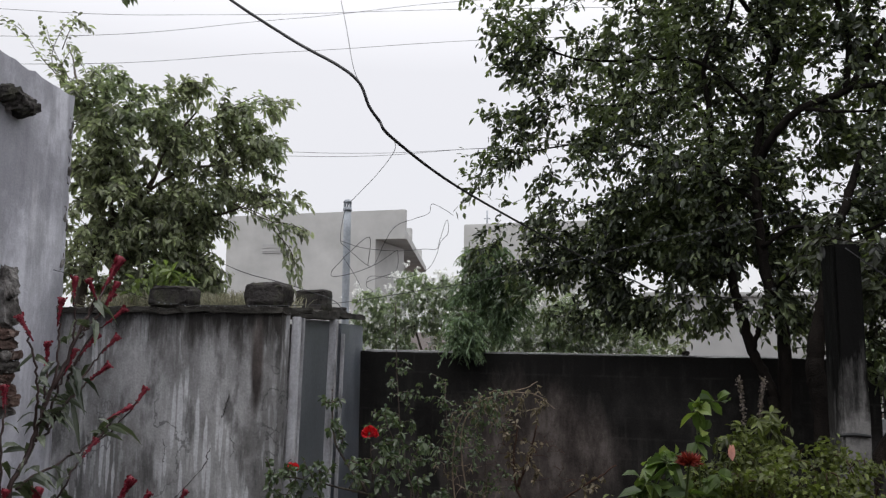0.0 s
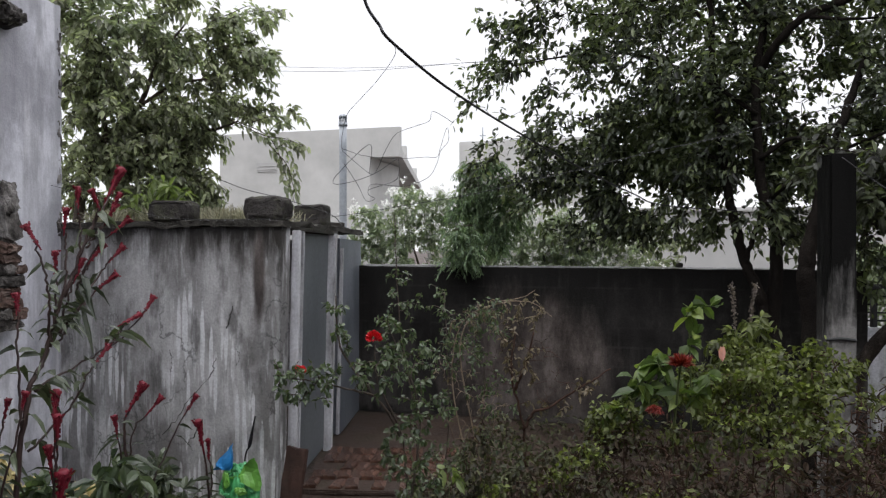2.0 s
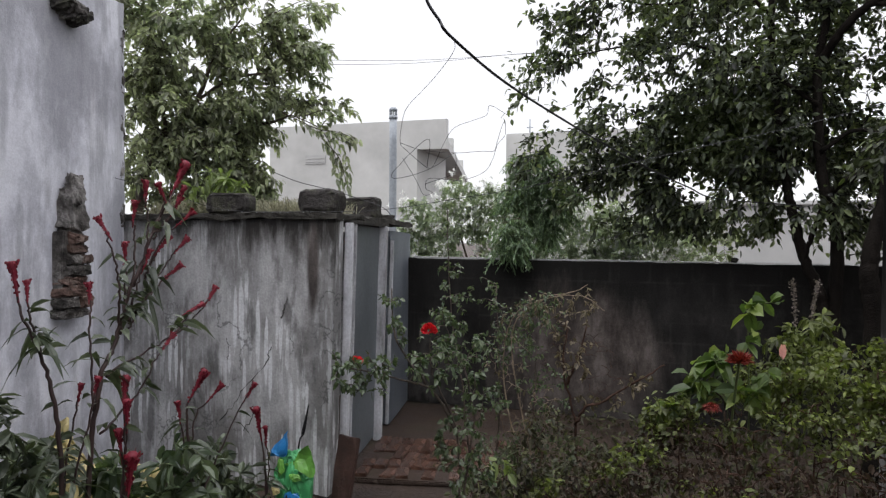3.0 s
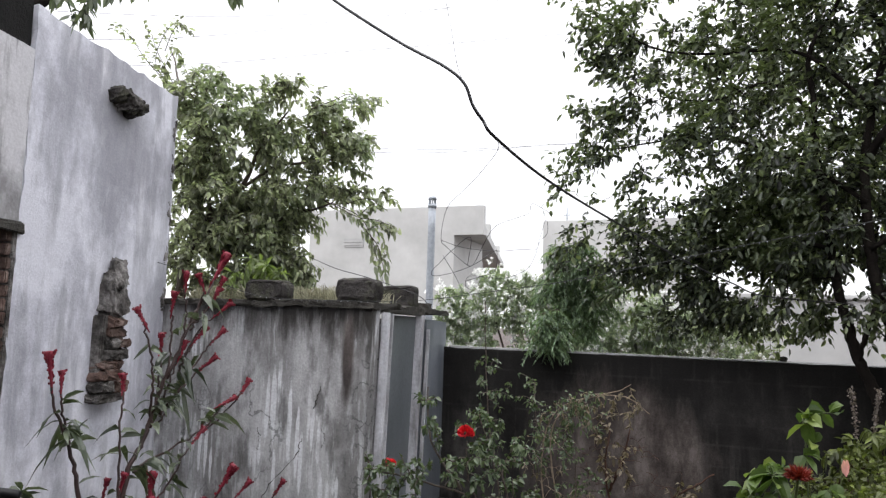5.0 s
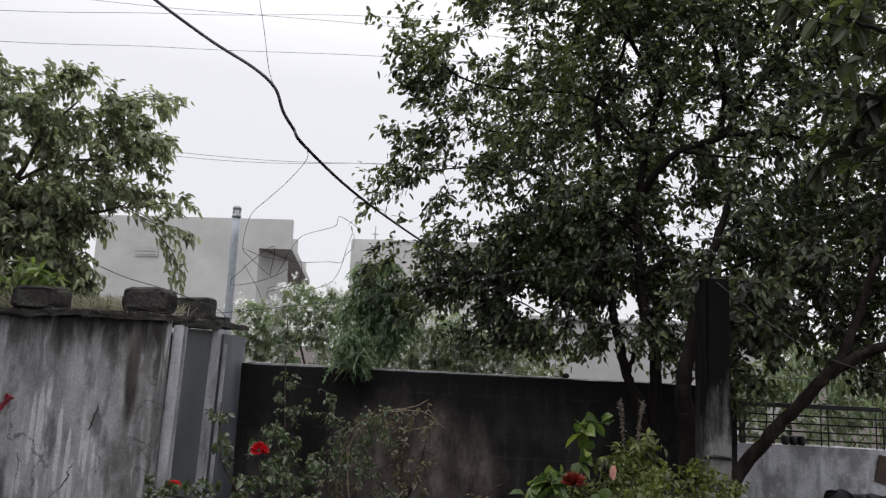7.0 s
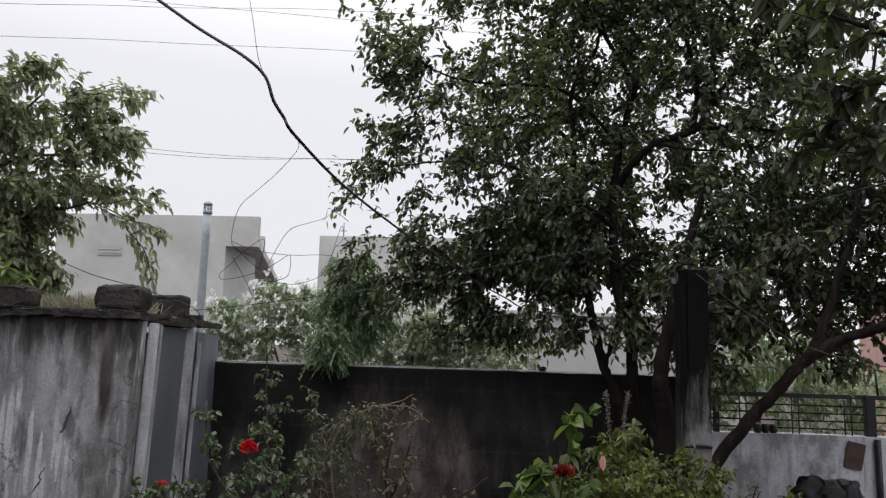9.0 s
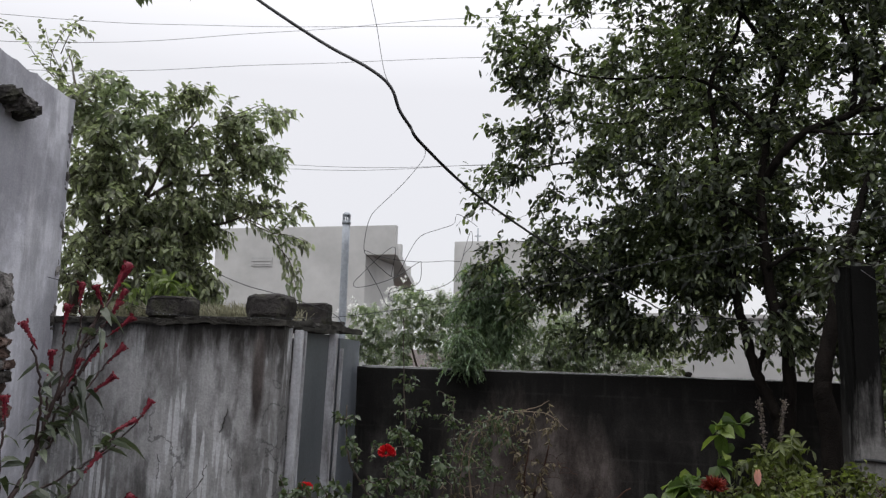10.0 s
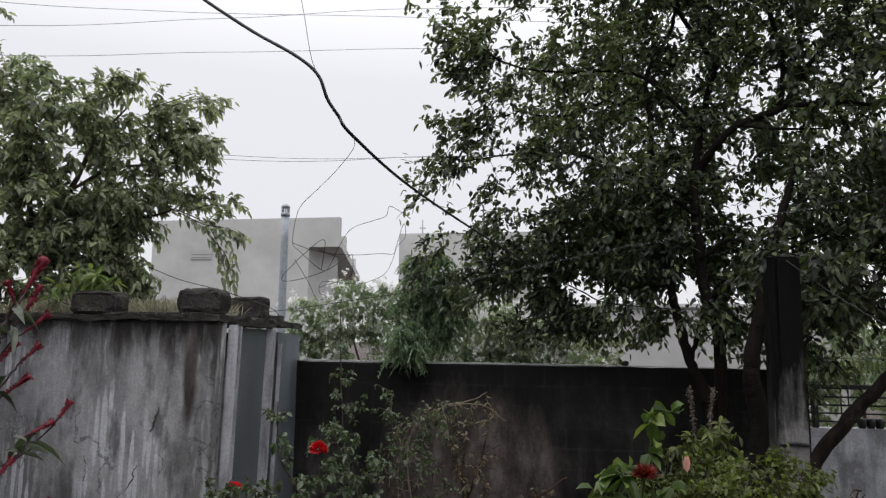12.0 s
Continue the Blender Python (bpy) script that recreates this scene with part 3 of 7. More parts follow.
def tree(name, label, base, trunks, limbs, clumps, twigs, per, length, width, bark, leaf, seed, sag=0.1, fall=0.25, droop=0.25, category="tree", spread=0.75, twig_r=0.006, jitter=0.0, start=0.25, power=1.6, spray=None, leaf_shape=(0.85, 0.8), arms=(), gaps=0.0, hole=1.9, clear=()):
    """trunks and limbs: (points, radius at the foot, radius at the tip); clear: openings through the crown (x, y, z, half width, half height)."""
    rng = np.random.default_rng(seed)
    root = thing(name, base, label, category)
    wood = []
    for kind, group in (("trunk", trunks), ("branch", limbs)):
        for pts, r0, r1 in group:
            line = curve_points(pts, 8)
            line = line + rng.normal(size=line.shape) * min(r0, 0.05) * 0.09
            rad = np.linspace(r0, r1, len(line)) * (1 + 0.03 * rng.normal(size=len(line)))
            part(kind, tube_mesh(kind, [(line, rad)], 10), bark, root)
            wood.append(line)
    tips = inside(rng, clumps, int(twigs * (1 + gaps)), power)
    if gaps:
        full = np.array([noise.noise(Vector(t) * hole + Vector((seed, 0, 0))) for t in tips]) + rng.normal(size=len(tips)) * 0.10
        tips = tips[np.argsort(-full)[:twigs]]
    for x, y, z, wide, high in clear:
        far_off = tips[:, 1] / y
        keep = ((tips[:, 0] - x * far_off) / wide) ** 2 + ((tips[:, 2] - z) / high) ** 2 > 1
        tips = tips[keep | (rng.random(len(tips)) < 0.06)]
    lines = grow(rng, wood, tips, sag)
    if spray:
        lines = lines + (ends := sprays(rng, np.array([l[-1] for l in lines]), *spray))
    part("twig_growth", tube_mesh("twig_growth", [(l, np.linspace(twig_r, twig_r * 0.4, len(l))) for l in lines], 4), bark, root, kind="stuff")
    data = dress(rng, lines, per, length, width, start, fall=fall, spread=spread, jitter=jitter)
    if spray:
        rows = paired(rng, ends, 9, length, width, 0.7, 0.25, 0.4)
        data = [np.concatenate(both) for both in zip(data, rows)]
    for arm in arms:
        bough = curve_points(arm, 6)
        part("bough", tube_mesh("bough", [(bough, np.linspace(0.006, 0.002, len(bough)))], 6), bark, root)
        rows = paired(rng, [bough + rng.normal(size=3) * 0.025 for _ in range(3)], 15, length, width, 0.6, 0.35, 0.3)
        data = [np.concatenate(both) for both in zip(data, rows)]
    part("crown", leaf_mesh("crown", *data, droop=droop, shape=leaf_shape), leaf, root)
    return root, lines, rng


# ---- ground ----
gm = bmesh.new()
cells = [-400, -120, -40, -15] + [x * 0.5 for x in range(-14, 25)] + [20, 60, 160, 400]
grid = [[gm.verts.new((x, y, 0.0)) for y in cells] for x in cells]
for i in range(len(cells) - 1):
    for j in range(len(cells) - 1):
        gm.faces.new([grid[i][j], grid[i + 1][j], grid[i + 1][j + 1], grid[i][j + 1]])
for v in gm.verts:
    if abs(v.co.x) < 14 and abs(v.co.y) < 14:
        v.co.z = 0.03 * noise.noise(v.co * 0.9) - 0.02
single("ground", gm, M_SOIL, "wet brown garden soil with patches of moss", "ground", kind="structure")

# ---- unseen wall and slab behind the eye, added to cut the skylight ----
single("wall_light_blocker", wall((6.5, -1.1), (-6.0, -1.1), 0.2, 0, 3.3, 0.5, 0.006, 17), M_LOW, "unseen grey-white wall added to block skylight from behind", "wall", kind="structure")
single("roof_light_blocker", block((0.25, -0.2, 3.36), (12.5, 2.0, 0.12), 0, 0.02), M_SLAB, "unseen dark slab added to block skylight overhead", "roof", kind="structure")

# ---- ruined house wall with a doorway ----
HA, HV, HN = Vector((-3.25, 5.45)), Vector((0.2566, -0.9665)), Vector((0.9665, 0.2566))


def on_house(s, out=0.0):
    p = HA + HV * s + HN * out
    return (p.x, p.y)


HTURN = math.degrees(math.atan2(HV.y, HV.x))
house = thing("wall_house", (*on_house(0.9, -0.1), 0), "weathered blue-grey limewashed house wall with a broken top", "wall", kind="structure")
part("wall_panel", wall(on_house(0, -0.24), on_house(1.78, -0.24), 0.24, 0, 3.86, 0.08, 0.012, 1, 0.045), M_HOUSE, house)
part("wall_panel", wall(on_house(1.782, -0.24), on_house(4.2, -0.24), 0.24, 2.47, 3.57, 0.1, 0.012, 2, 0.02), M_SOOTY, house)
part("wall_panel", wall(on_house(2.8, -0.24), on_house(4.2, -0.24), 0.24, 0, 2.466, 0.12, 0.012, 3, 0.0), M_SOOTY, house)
part("roof_beam", wall(on_house(1.80, -0.26), on_house(4.2, -0.26), 0.24, 3.574, 4.0, 0.12, 0.012, 4, 0.05), M_BLACK, house, "black concrete beam")
part("inner_wall", wall(on_house(-0.2, -1.5), on_house(5.0, -1.5), 0.15, 0, 3.55, 0.3, 0.012, 5, 0.05), M_HOUSE, house)
part("mortar_bed", block((*on_house(1.795, -0.118), 1.23), (0.04, 0.236, 2.46), HTURN, 0.005, 0.004, 3, 8), M_MORTAR, house)
for k in range(30):
    z = 0.04 + k * 0.0815
    w = 0.115 if k % 2 else 0.235
    depth = 0.05 + 0.03 * random.random()
    if k % 2:
        for j, off in enumerate((-0.06, -0.178)):
            part("brick", block((*on_house(1.78 + depth / 2 - 0.005, off), z), (depth, 0.108, 0.070), HTURN, 0.006, 0.006, 1, k + j), M_BRICK, house)
    else:
        part("brick", block((*on_house(1.78 + depth / 2 - 0.005, -0.12), z), (depth, 0.225, 0.070), HTURN, 0.006, 0.006, 1, k), M_BRICK, house)
part("lintel_edge", block((*on_house(2.25, -0.1), 2.455), (1.0, 0.26, 0.06), HTURN, 0.01, 0.03, 3, 9), M_SLAB, house, "moss-black crumbling lintel edge")

for k in range(24):
    z = 2.0 + k * 0.076
    part("edge_rubble", block((*on_house(0.022 + 0.012 * math.sin(k * 2.3), -0.026 + 0.010 * math.sin(k * 1.3)), z), (0.05, 0.04, 0.09), HTURN + 20 * math.sin(k), 0.012, 0.022, 1, 40 + k), M_MORTAR, house, "crumbling bare plaster edge")

# toothing left by a wall that is gone
stub = thing("broken_wall_stub", (*on_house(0.8, 0.04), 1.33), "broken brick and mortar stub of a vanished cross wall", "masonry stub")
for s, z, size, sd, tl in ((0.815, 2.06, (0.22, 0.16, 0.22), 2, -4), (0.80, 2.20, (0.18, 0.14, 0.16), 5, 6), (0.785, 2.31, (0.13, 0.11, 0.12), 6, -9)):
    part("mortar_lump", block((*on_house(s, 0.04), z), size, HTURN + tl, 0.025, 0.045, 3, sd, (3, tl)), M_MORTAR, stub, "grey mortar lump")
for k in range(8):
    z = 1.37 + k * 0.076
    wide = 0.30 - 0.010 * k
    n = 2 if k % 2 else 1
    for j in range(n):
        w = wide / n - 0.008
        off = (j - (n - 1) / 2) * wide / n
        part("brick", block((*on_house(0.85 + off - 0.006 * k, 0.05 + 0.02 * math.sin(k * 1.7 + j)), z), (w, 0.15, 0.066), HTURN + 1.2 * math.sin(k * 3.1), 0.010, 0.024, 2, k + j * 5), M_BRICK if (k * 3 + j) % 4 else M_MORTAR, stub)
part("mortar_core", block((*on_house(0.83, 0.025), 1.64), (0.26, 0.11, 0.62), HTURN, 0.01, 0.012, 3, 4), M_MORTAR, stub)
lump = thing("projecting_brick_end", (*on_house(0.7, 0.05), 3.55), "dark broken brick end sticking out of the wall", "masonry stub")
for s, o, z, size, tw, sd in ((0.76, 0.06, 3.505, (0.15, 0.16, 0.11), 4, 12), (0.86, 0.07, 3.53, (0.15, 0.18, 0.12), -6, 13), (0.95, 0.05, 3.555, (0.13, 0.15, 0.11), 9, 14), (0.83, 0.10, 3.475, (0.10, 0.10, 0.06), 20, 15)):
    part("brick", block((*on_house(s, o), z), size, HTURN + tw, 0.025, 0.035, 3, sd, (tw, 12)), M_MORTAR if sd == 13 else M_BLOCK, lump)

# ---- outhouse with its door ----
OC = Vector((-1.253, 5.398))
OS = Vector((-0.2013, 0.9795))
ON = Vector((0.9795, 0.2013))


def on_side(d, out=0.0):
    p = OC + OS * d + ON * out
    return (p.x, p.y)


STURN = math.degrees(math.atan2(OS.y, OS.x))


def leaning(bm, z=2.05, k=0.026):
    for v in bm.verts:
        v.co.x += (v.co.z - z) * k
    return bm


out_house = thing("outhouse", (-2.0, 6.5, 0), "small grey plastered outhouse streaked by rain", "outhouse")
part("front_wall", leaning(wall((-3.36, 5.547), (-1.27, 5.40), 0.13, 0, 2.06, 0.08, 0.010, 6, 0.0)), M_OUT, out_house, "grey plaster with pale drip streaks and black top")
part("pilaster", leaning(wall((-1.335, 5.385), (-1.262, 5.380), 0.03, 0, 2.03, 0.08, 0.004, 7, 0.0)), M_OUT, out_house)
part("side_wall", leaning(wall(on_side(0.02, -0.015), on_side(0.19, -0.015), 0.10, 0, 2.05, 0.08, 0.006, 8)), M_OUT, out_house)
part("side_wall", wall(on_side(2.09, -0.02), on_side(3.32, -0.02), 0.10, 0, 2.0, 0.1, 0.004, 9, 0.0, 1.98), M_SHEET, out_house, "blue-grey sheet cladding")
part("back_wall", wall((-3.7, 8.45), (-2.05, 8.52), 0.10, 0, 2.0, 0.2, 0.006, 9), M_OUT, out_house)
roof_bm = bmesh.new()
rv = [(-3.45, 5.51), (-1.235, 5.36), (-1.90, 8.60), (-3.75, 8.55)]
low = [roof_bm.verts.new((x, y, 2.058)) for x, y in rv]
high = [roof_bm.verts.new((x, y, 2.105)) for x, y in rv]
roof_bm.faces.new(low[::-1])
roof_bm.faces.new(high)
for i in range(4):
    roof_bm.faces.new([low[i], low[(i + 1) % 4], high[(i + 1) % 4], high[i]])
bmesh.ops.subdivide_edges(roof_bm, edges=roof_bm.edges[:], cuts=44, use_grid_fill=True)
for v in roof_bm.verts:
    v.co += noise.noise_vector(v.co * 4) * 0.016 + noise.noise_vector(v.co * 12) * 0.014 + noise.noise_vector(v.co * 33) * 0.010
part("roof_slab", roof_bm, M_SLAB, out_house, "black moss-covered roof slab")
part("door_post", leaning(block((*on_side(0.245, 0.035), 1.02), (0.07, 0.06, 2.03), STURN, 0.006, 0.003, 3, 3, (0, -0.6))), M_POST, out_house, "chipped white door post")
part("door_post", leaning(block((*on_side(0.38, 0.042), 1.02), (0.03, 0.032, 2.02), STURN, 0.005, 0.003, 3, 4)), M_POST, out_house, "chipped white door frame strip")
part("door_post", leaning(block((*on_side(1.50, 0.035), 1.02), (0.085, 0.075, 2.03), STURN, 0.006, 0.003, 3, 5)), M_POST, out_house, "chipped white door post")
door = part("door", leaning(block((*on_side(0.92, -0.01), 1.03), (1.08, 0.03, 1.98), STURN, 0.004, 0.003, 3, 6)), M_DOOR, out_house, "dull grey sheet-metal door, closed")
part("door_lintel", block((*on_side(0.93, 0.02), 2.045), (1.42, 0.07, 0.035), STURN, 0.005, 0.004, 2), M_SLAB, out_house)
# added black board, set back, stands in for the gap's darkness
part("gap_dark_fill", leaning(block((*on_side(1.81, -0.10), 1.0), (0.54, 0.02, 2.0), STURN, 0.003)), M_BLACK, out_house)
part("edge_strip", leaning(block((*on_side(2.08, 0.008), 0.95), (0.035, 0.035, 1.9), STURN, 0.004)), M_POST, out_house, "pale edge strip")


def crack(pts, seed):
    """A jagged dark crack that lies in the front wall's face."""
    rng = np.random.default_rng(seed)
    line = curve_points(pts, 7)
    line[1:-1, 0] += rng.normal(size=len(line) - 2) * 0.006
    line[1:-1, 2] += rng.normal(size=len(line) - 2) * 0.006
    line[:, 1] = 5.40 - 0.0703 * (line[:, 0] + 1.27) - 0.004
    line[:, 0] += (line[:, 2] - 2.05) * 0.026
    part("crack", tube_mesh("crack", [(line, 0.0034 * rng.uniform(0.4, 1.3, len(line)))], 5), M_SLAB, out_house, "dark crack in the plaster")


crack([(-2.28, 0, 0.46), (-2.13, 0, 0.61), (-2.06, 0, 0.73), (-1.86, 0, 0.93), (-1.80, 0, 1.08)], 1)
crack([(-2.05, 0, 0.40), (-1.98, 0, 0.49), (-1.93, 0, 0.60)], 2)
crack([(-2.22, 0, 0.95), (-2.20, 0, 1.02), (-2.23, 0, 1.12)], 3)
crack([(-1.72, 0, 1.30), (-1.69, 0, 1.38), (-1.67, 0, 1.47)], 4)
crack([(-1.62, 0, 1.02), (-1.60, 0, 1.10), (-1.63, 0, 1.16)], 5)


def boulder(name, centre, size, turn, round_off, seed):
    """A weathered block: a rounded box with chipped, pitted faces."""
    bm = bmesh.new()
    bmesh.ops.create_icosphere(bm, subdivisions=5, radius=1)
    spin = Matrix.Rotation(radians(turn), 3, "Z")
    for v in bm.verts:
        p = v.co.copy()
        q = p * 2.3 + Vector((seed, seed * 2, 0))
        p = Vector([math.copysign(abs(k) ** round_off, k) for k in p])
        p *= 0.5
        p = Vector((p.x * size[0], p.y * size[1], p.z * size[2]))
        p += noise.noise_vector(q) * 0.016 + noise.noise_vector(q * 4) * 0.006 + noise.noise_vector(q * 11) * 0.003
        v.co = spin @ p + Vector(centre)
    return from_bm(name, bm, True)


for nm, c, size, turn, sd, mat, lab, bev in (
        ("roof_brick", (-2.28, 5.56, 2.185), (0.36, 0.2, 0.16), -3, 21, M_BLOCK, "dark wet concrete block lying on the outhouse roof", 0.3),
        ("roof_stone", (-1.44, 5.52, 2.19), (0.34, 0.22, 0.19), -2, 22, M_BLOCK, "rounded brown-black stone block on the roof corner", 0.5),
        ("roof_brick", (-1.76, 6.95, 2.205), (0.32, 0.2, 0.21), 4, 23, M_BLOCK, "dark weathered brick on the roof over the door", 0.3),
        ("roof_brick", (-1.86, 7.75, 2.135), (0.16, 0.14, 0.07), 10, 24, M_SLAB, "flat chip of concrete at the roof edge", 0.4)):
    single(nm, boulder(nm, c, size, turn, bev, sd), mat, lab, "block", "blocks on the outhouse roof")

# vent pipe behind the outhouse
vent = thing("vent_pipe", (-2.25, 8.83, 0), "tall grey plastic vent pipe with a slotted cap", "pipe")
part("pipe", tube_mesh("pipe", [([(-2.25, 8.83, z) for z in np.linspace(0, 3.42, 12)], 0.046)], 20), M_PVC, vent)
part("collar", tube_mesh("collar", [([(-2.25, 8.83, 3.40), (-2.25, 8.83, 3.44)], 0.054)], 20), M_PVC, vent)
for k in range(10):
    a = k * math.tau / 10
    part("cap_slat", block((-2.25 + 0.045 * math.cos(a), 8.83 + 0.045 * math.sin(a), 3.47), (0.008, 0.012, 0.07), math.degrees(a), 0.001), M_PVC, vent)
part("cap", tube_mesh("cap", [([(-2.25, 8.83, 3.50), (-2.25, 8.83, 3.525), (-2.25, 8.83, 3.545)], [0.052, 0.05, 0.03])], 20), M_PVC, vent)

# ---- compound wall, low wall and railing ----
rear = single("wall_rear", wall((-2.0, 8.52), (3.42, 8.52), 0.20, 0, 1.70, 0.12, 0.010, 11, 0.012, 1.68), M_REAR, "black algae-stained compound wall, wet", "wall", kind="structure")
# added strip, paler than the wall, for its bright wet top line
part("top_shine_strip", wall((-1.86, 8.535), (3.41, 8.535), 0.17, 1.688, 1.712, 0.1, 0.003, 16, 0.004, 1.692), M_TOP_SHINE, rear, "thin pale strip added for the shine of the wet wall top")
low = single("wall_low", wall((3.424, 8.56), (9.5, 8.56), 0.16, 0, 1.12, 0.15, 0.008, 12, 0.0), M_LOW, "low grey-white plastered wall under an iron railing", "wall", kind="structure")
rail = thing("railing", (5.5, 8.64, 1.12), "black painted iron railing on the low wall", "railing")
part("top_rail", block((6.43, 8.64, 1.52), (5.94, 0.05, 0.045), 0, 0.006), M_IRON, rail)
for z in (1.18, 1.26, 1.34, 1.42):
    part("bar", tube_mesh("bar", [([(3.43, 8.64, z), (9.4, 8.64, z)], 0.009)], 6), M_IRON, rail)
for k, x in enumerate((3.50, 5.08, 6.7, 8.3)):
    part("post", block((x, 8.62, 1.30), (0.10 if k == 1 else 0.05, 0.07, 0.46), 0, 0.006), M_IRON, rail)
for x in np.arange(3.75, 9.3, 0.54):
    for dx in (0.0, 0.07):
        part("upright", tube_mesh("upright", [([(x + dx, 8.63, 1.12), (x + dx, 8.63, 1.50)], 0.007)], 6), M_IRON, rail)

# ---- pillar and its wires ----
pillar = thing("gate_pillar", (2.47, 5.93, 0), "square grey concrete pillar, near-black towards its top", "pillar")
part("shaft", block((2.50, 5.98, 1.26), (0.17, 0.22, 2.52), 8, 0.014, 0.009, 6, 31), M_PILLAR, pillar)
part("tie_wire", tube_mesh("tie_wire", [(curve_points([(2.41, 5.865, 1.30), (2.50, 5.86, 1.31), (2.59, 5.87, 1.30)], 6), 0.012)], 6), M_IRON, pillar)

# ---- cables overhead ----
def cable(name, pts, r, mat, label, category="cable", n=10, sides=6, group=""):
    return single(name, tube_mesh(name, [(curve_points(pts, n), r)], sides), mat, label, category, group)


cable("power_cable", [(-0.86, 3.25, 3.72), (-0.45, 3.06, 3.35), (-0.28, 3.06, 3.20), (-0.02, 3.10, 3.02), (0.17, 3.08, 2.90), (0.25, 3.09, 2.83), (0.28, 3.11, 2.75), (0.31, 3.14, 2.70), (0.34, 3.21, 2.65), (0.41, 3.80, 2.60), (0.59, 4.76, 2.54), (0.91, 5.79, 2.42), (1.19, 6.50, 2.33), (1.44, 7.10, 2.27), (2.2, 8.0, 2.25)], 0.0058, M_CABLE, "thick black rubber cable sagging across the yard")
cable("drop_wire", [(0.12, 3.12, 3.6), (0.14, 3.12, 3.27), (0.15, 3.12, 3.20), (0.19, 3.10, 3.05), (0.22, 3.10, 2.90), (0.255, 3.09, 2.82)], 0.0011, M_WIRE, "thin grey wire tied to the black cable")
tangle = thing("tangled_wire", (0.345, 3.20, 2.65), "loose tangled coil of thin wire hanging from the cable", "wire")
for pts, r in (([(0.345, 3.20, 2.65), (0.345, 3.21, 2.605), (0.27, 3.24, 2.53), (0.19, 3.27, 2.47), (0.125, 3.295, 2.42), (0.095, 3.32, 2.36), (0.09, 3.32, 2.29), (0.09, 3.38, 2.27), (0.17, 3.41, 2.20), (0.18, 3.47, 2.22), (0.23, 3.43, 2.29), (0.27, 3.45, 2.36), (0.33, 3.52, 2.40), (0.37, 3.58, 2.43), (0.38, 3.59, 2.47), (0.41, 3.65, 2.46), (0.44, 3.71, 2.44)], 0.0011),
               ([(0.09, 3.32, 2.29), (0.15, 3.40, 2.27), (0.27, 3.45, 2.26), (0.35, 3.58, 2.28), (0.40, 3.59, 2.28), (0.40, 3.64, 2.32), (0.41, 3.70, 2.41), (0.42, 3.70, 2.41), (0.42, 3.70, 2.36), (0.39, 3.69, 2.32), (0.37, 3.69, 2.26), (0.35, 3.63, 2.20), (0.28, 3.56, 2.16), (0.22, 3.53, 2.16), (0.16, 3.46, 2.16), (0.15, 3.45, 2.12), (0.19, 3.42, 2.10), (0.16, 3.40, 2.09), (0.13, 3.39, 2.15), (0.10, 3.32, 2.23)], 0.0011),
               ([(0.17, 3.41, 2.20), (0.21, 3.32, 2.30), (0.14, 3.29, 2.24), (0.11, 3.27, 2.20), (0.06, 3.31, 2.17), (0.07, 3.31, 2.15), (0.12, 3.39, 2.17), (0.18, 3.47, 2.21), (0.24, 3.54, 2.27), (0.25, 3.54, 2.26), (0.25, 3.54, 2.21), (0.23, 3.54, 2.18), (0.15, 3.51, 2.15), (0.13, 3.50, 2.14)], 0.0012)):
    part("strand", tube_mesh("strand", [(curve_points(pts, 6), r)], 6), M_WIRE, tangle)
LINE = [(-3.24, 5.30, 2.40), (-2.79, 5.42, 2.28), (-2.25, 5.40, 2.135), (-1.44, 5.34, 2.11), (-0.95, 5.55, 2.13), (-0.31, 5.60, 2.22), (0.11, 5.58, 2.28), (0.72, 5.55, 2.40), (1.28, 5.46, 2.51), (1.76, 5.20, 2.57), (2.14, 4.91, 2.63), (2.37, 4.63, 2.64), (2.9, 4.1, 2.75)]
clothes = cable("clothes_line", LINE, 0.0022, M_WIRE, "thin clothes line beaded with rain drops")
drops = bmesh.new()
lp = curve_points(LINE, 24)
rngd = np.random.default_rng(5)
for p in lp[20:-20:2]:
    if rngd.random() < 0.6:
        bmesh.ops.create_icosphere(drops, subdivisions=1, radius=0.0026 + 0.0016 * rngd.random(), matrix=Matrix.Translation((p[0], p[1], p[2] - 0.006)))
part("rain_drop", drops, M_DROP, clothes, "hanging rain drops", kind="stuff")
cable("guy_wire", [(2.50, 5.85, 2.49), (2.73, 5.72, 2.26), (2.99, 5.52, 2.04), (3.24, 5.29, 1.92), (3.54, 5.01, 1.87), (4.4, 4.5, 1.86)], 0.0035, M_WIRE, "slack wire tied to the pillar top")
cable("slack_wire", [(-2.89, 7.09, 2.61), (-2.50, 6.98, 2.48), (-2.07, 6.88, 2.38), (-1.53, 6.81, 2.22), (-1.36, 6.74, 2.09)], 0.004, M_WIRE, "slack wire lying over the outhouse roof")
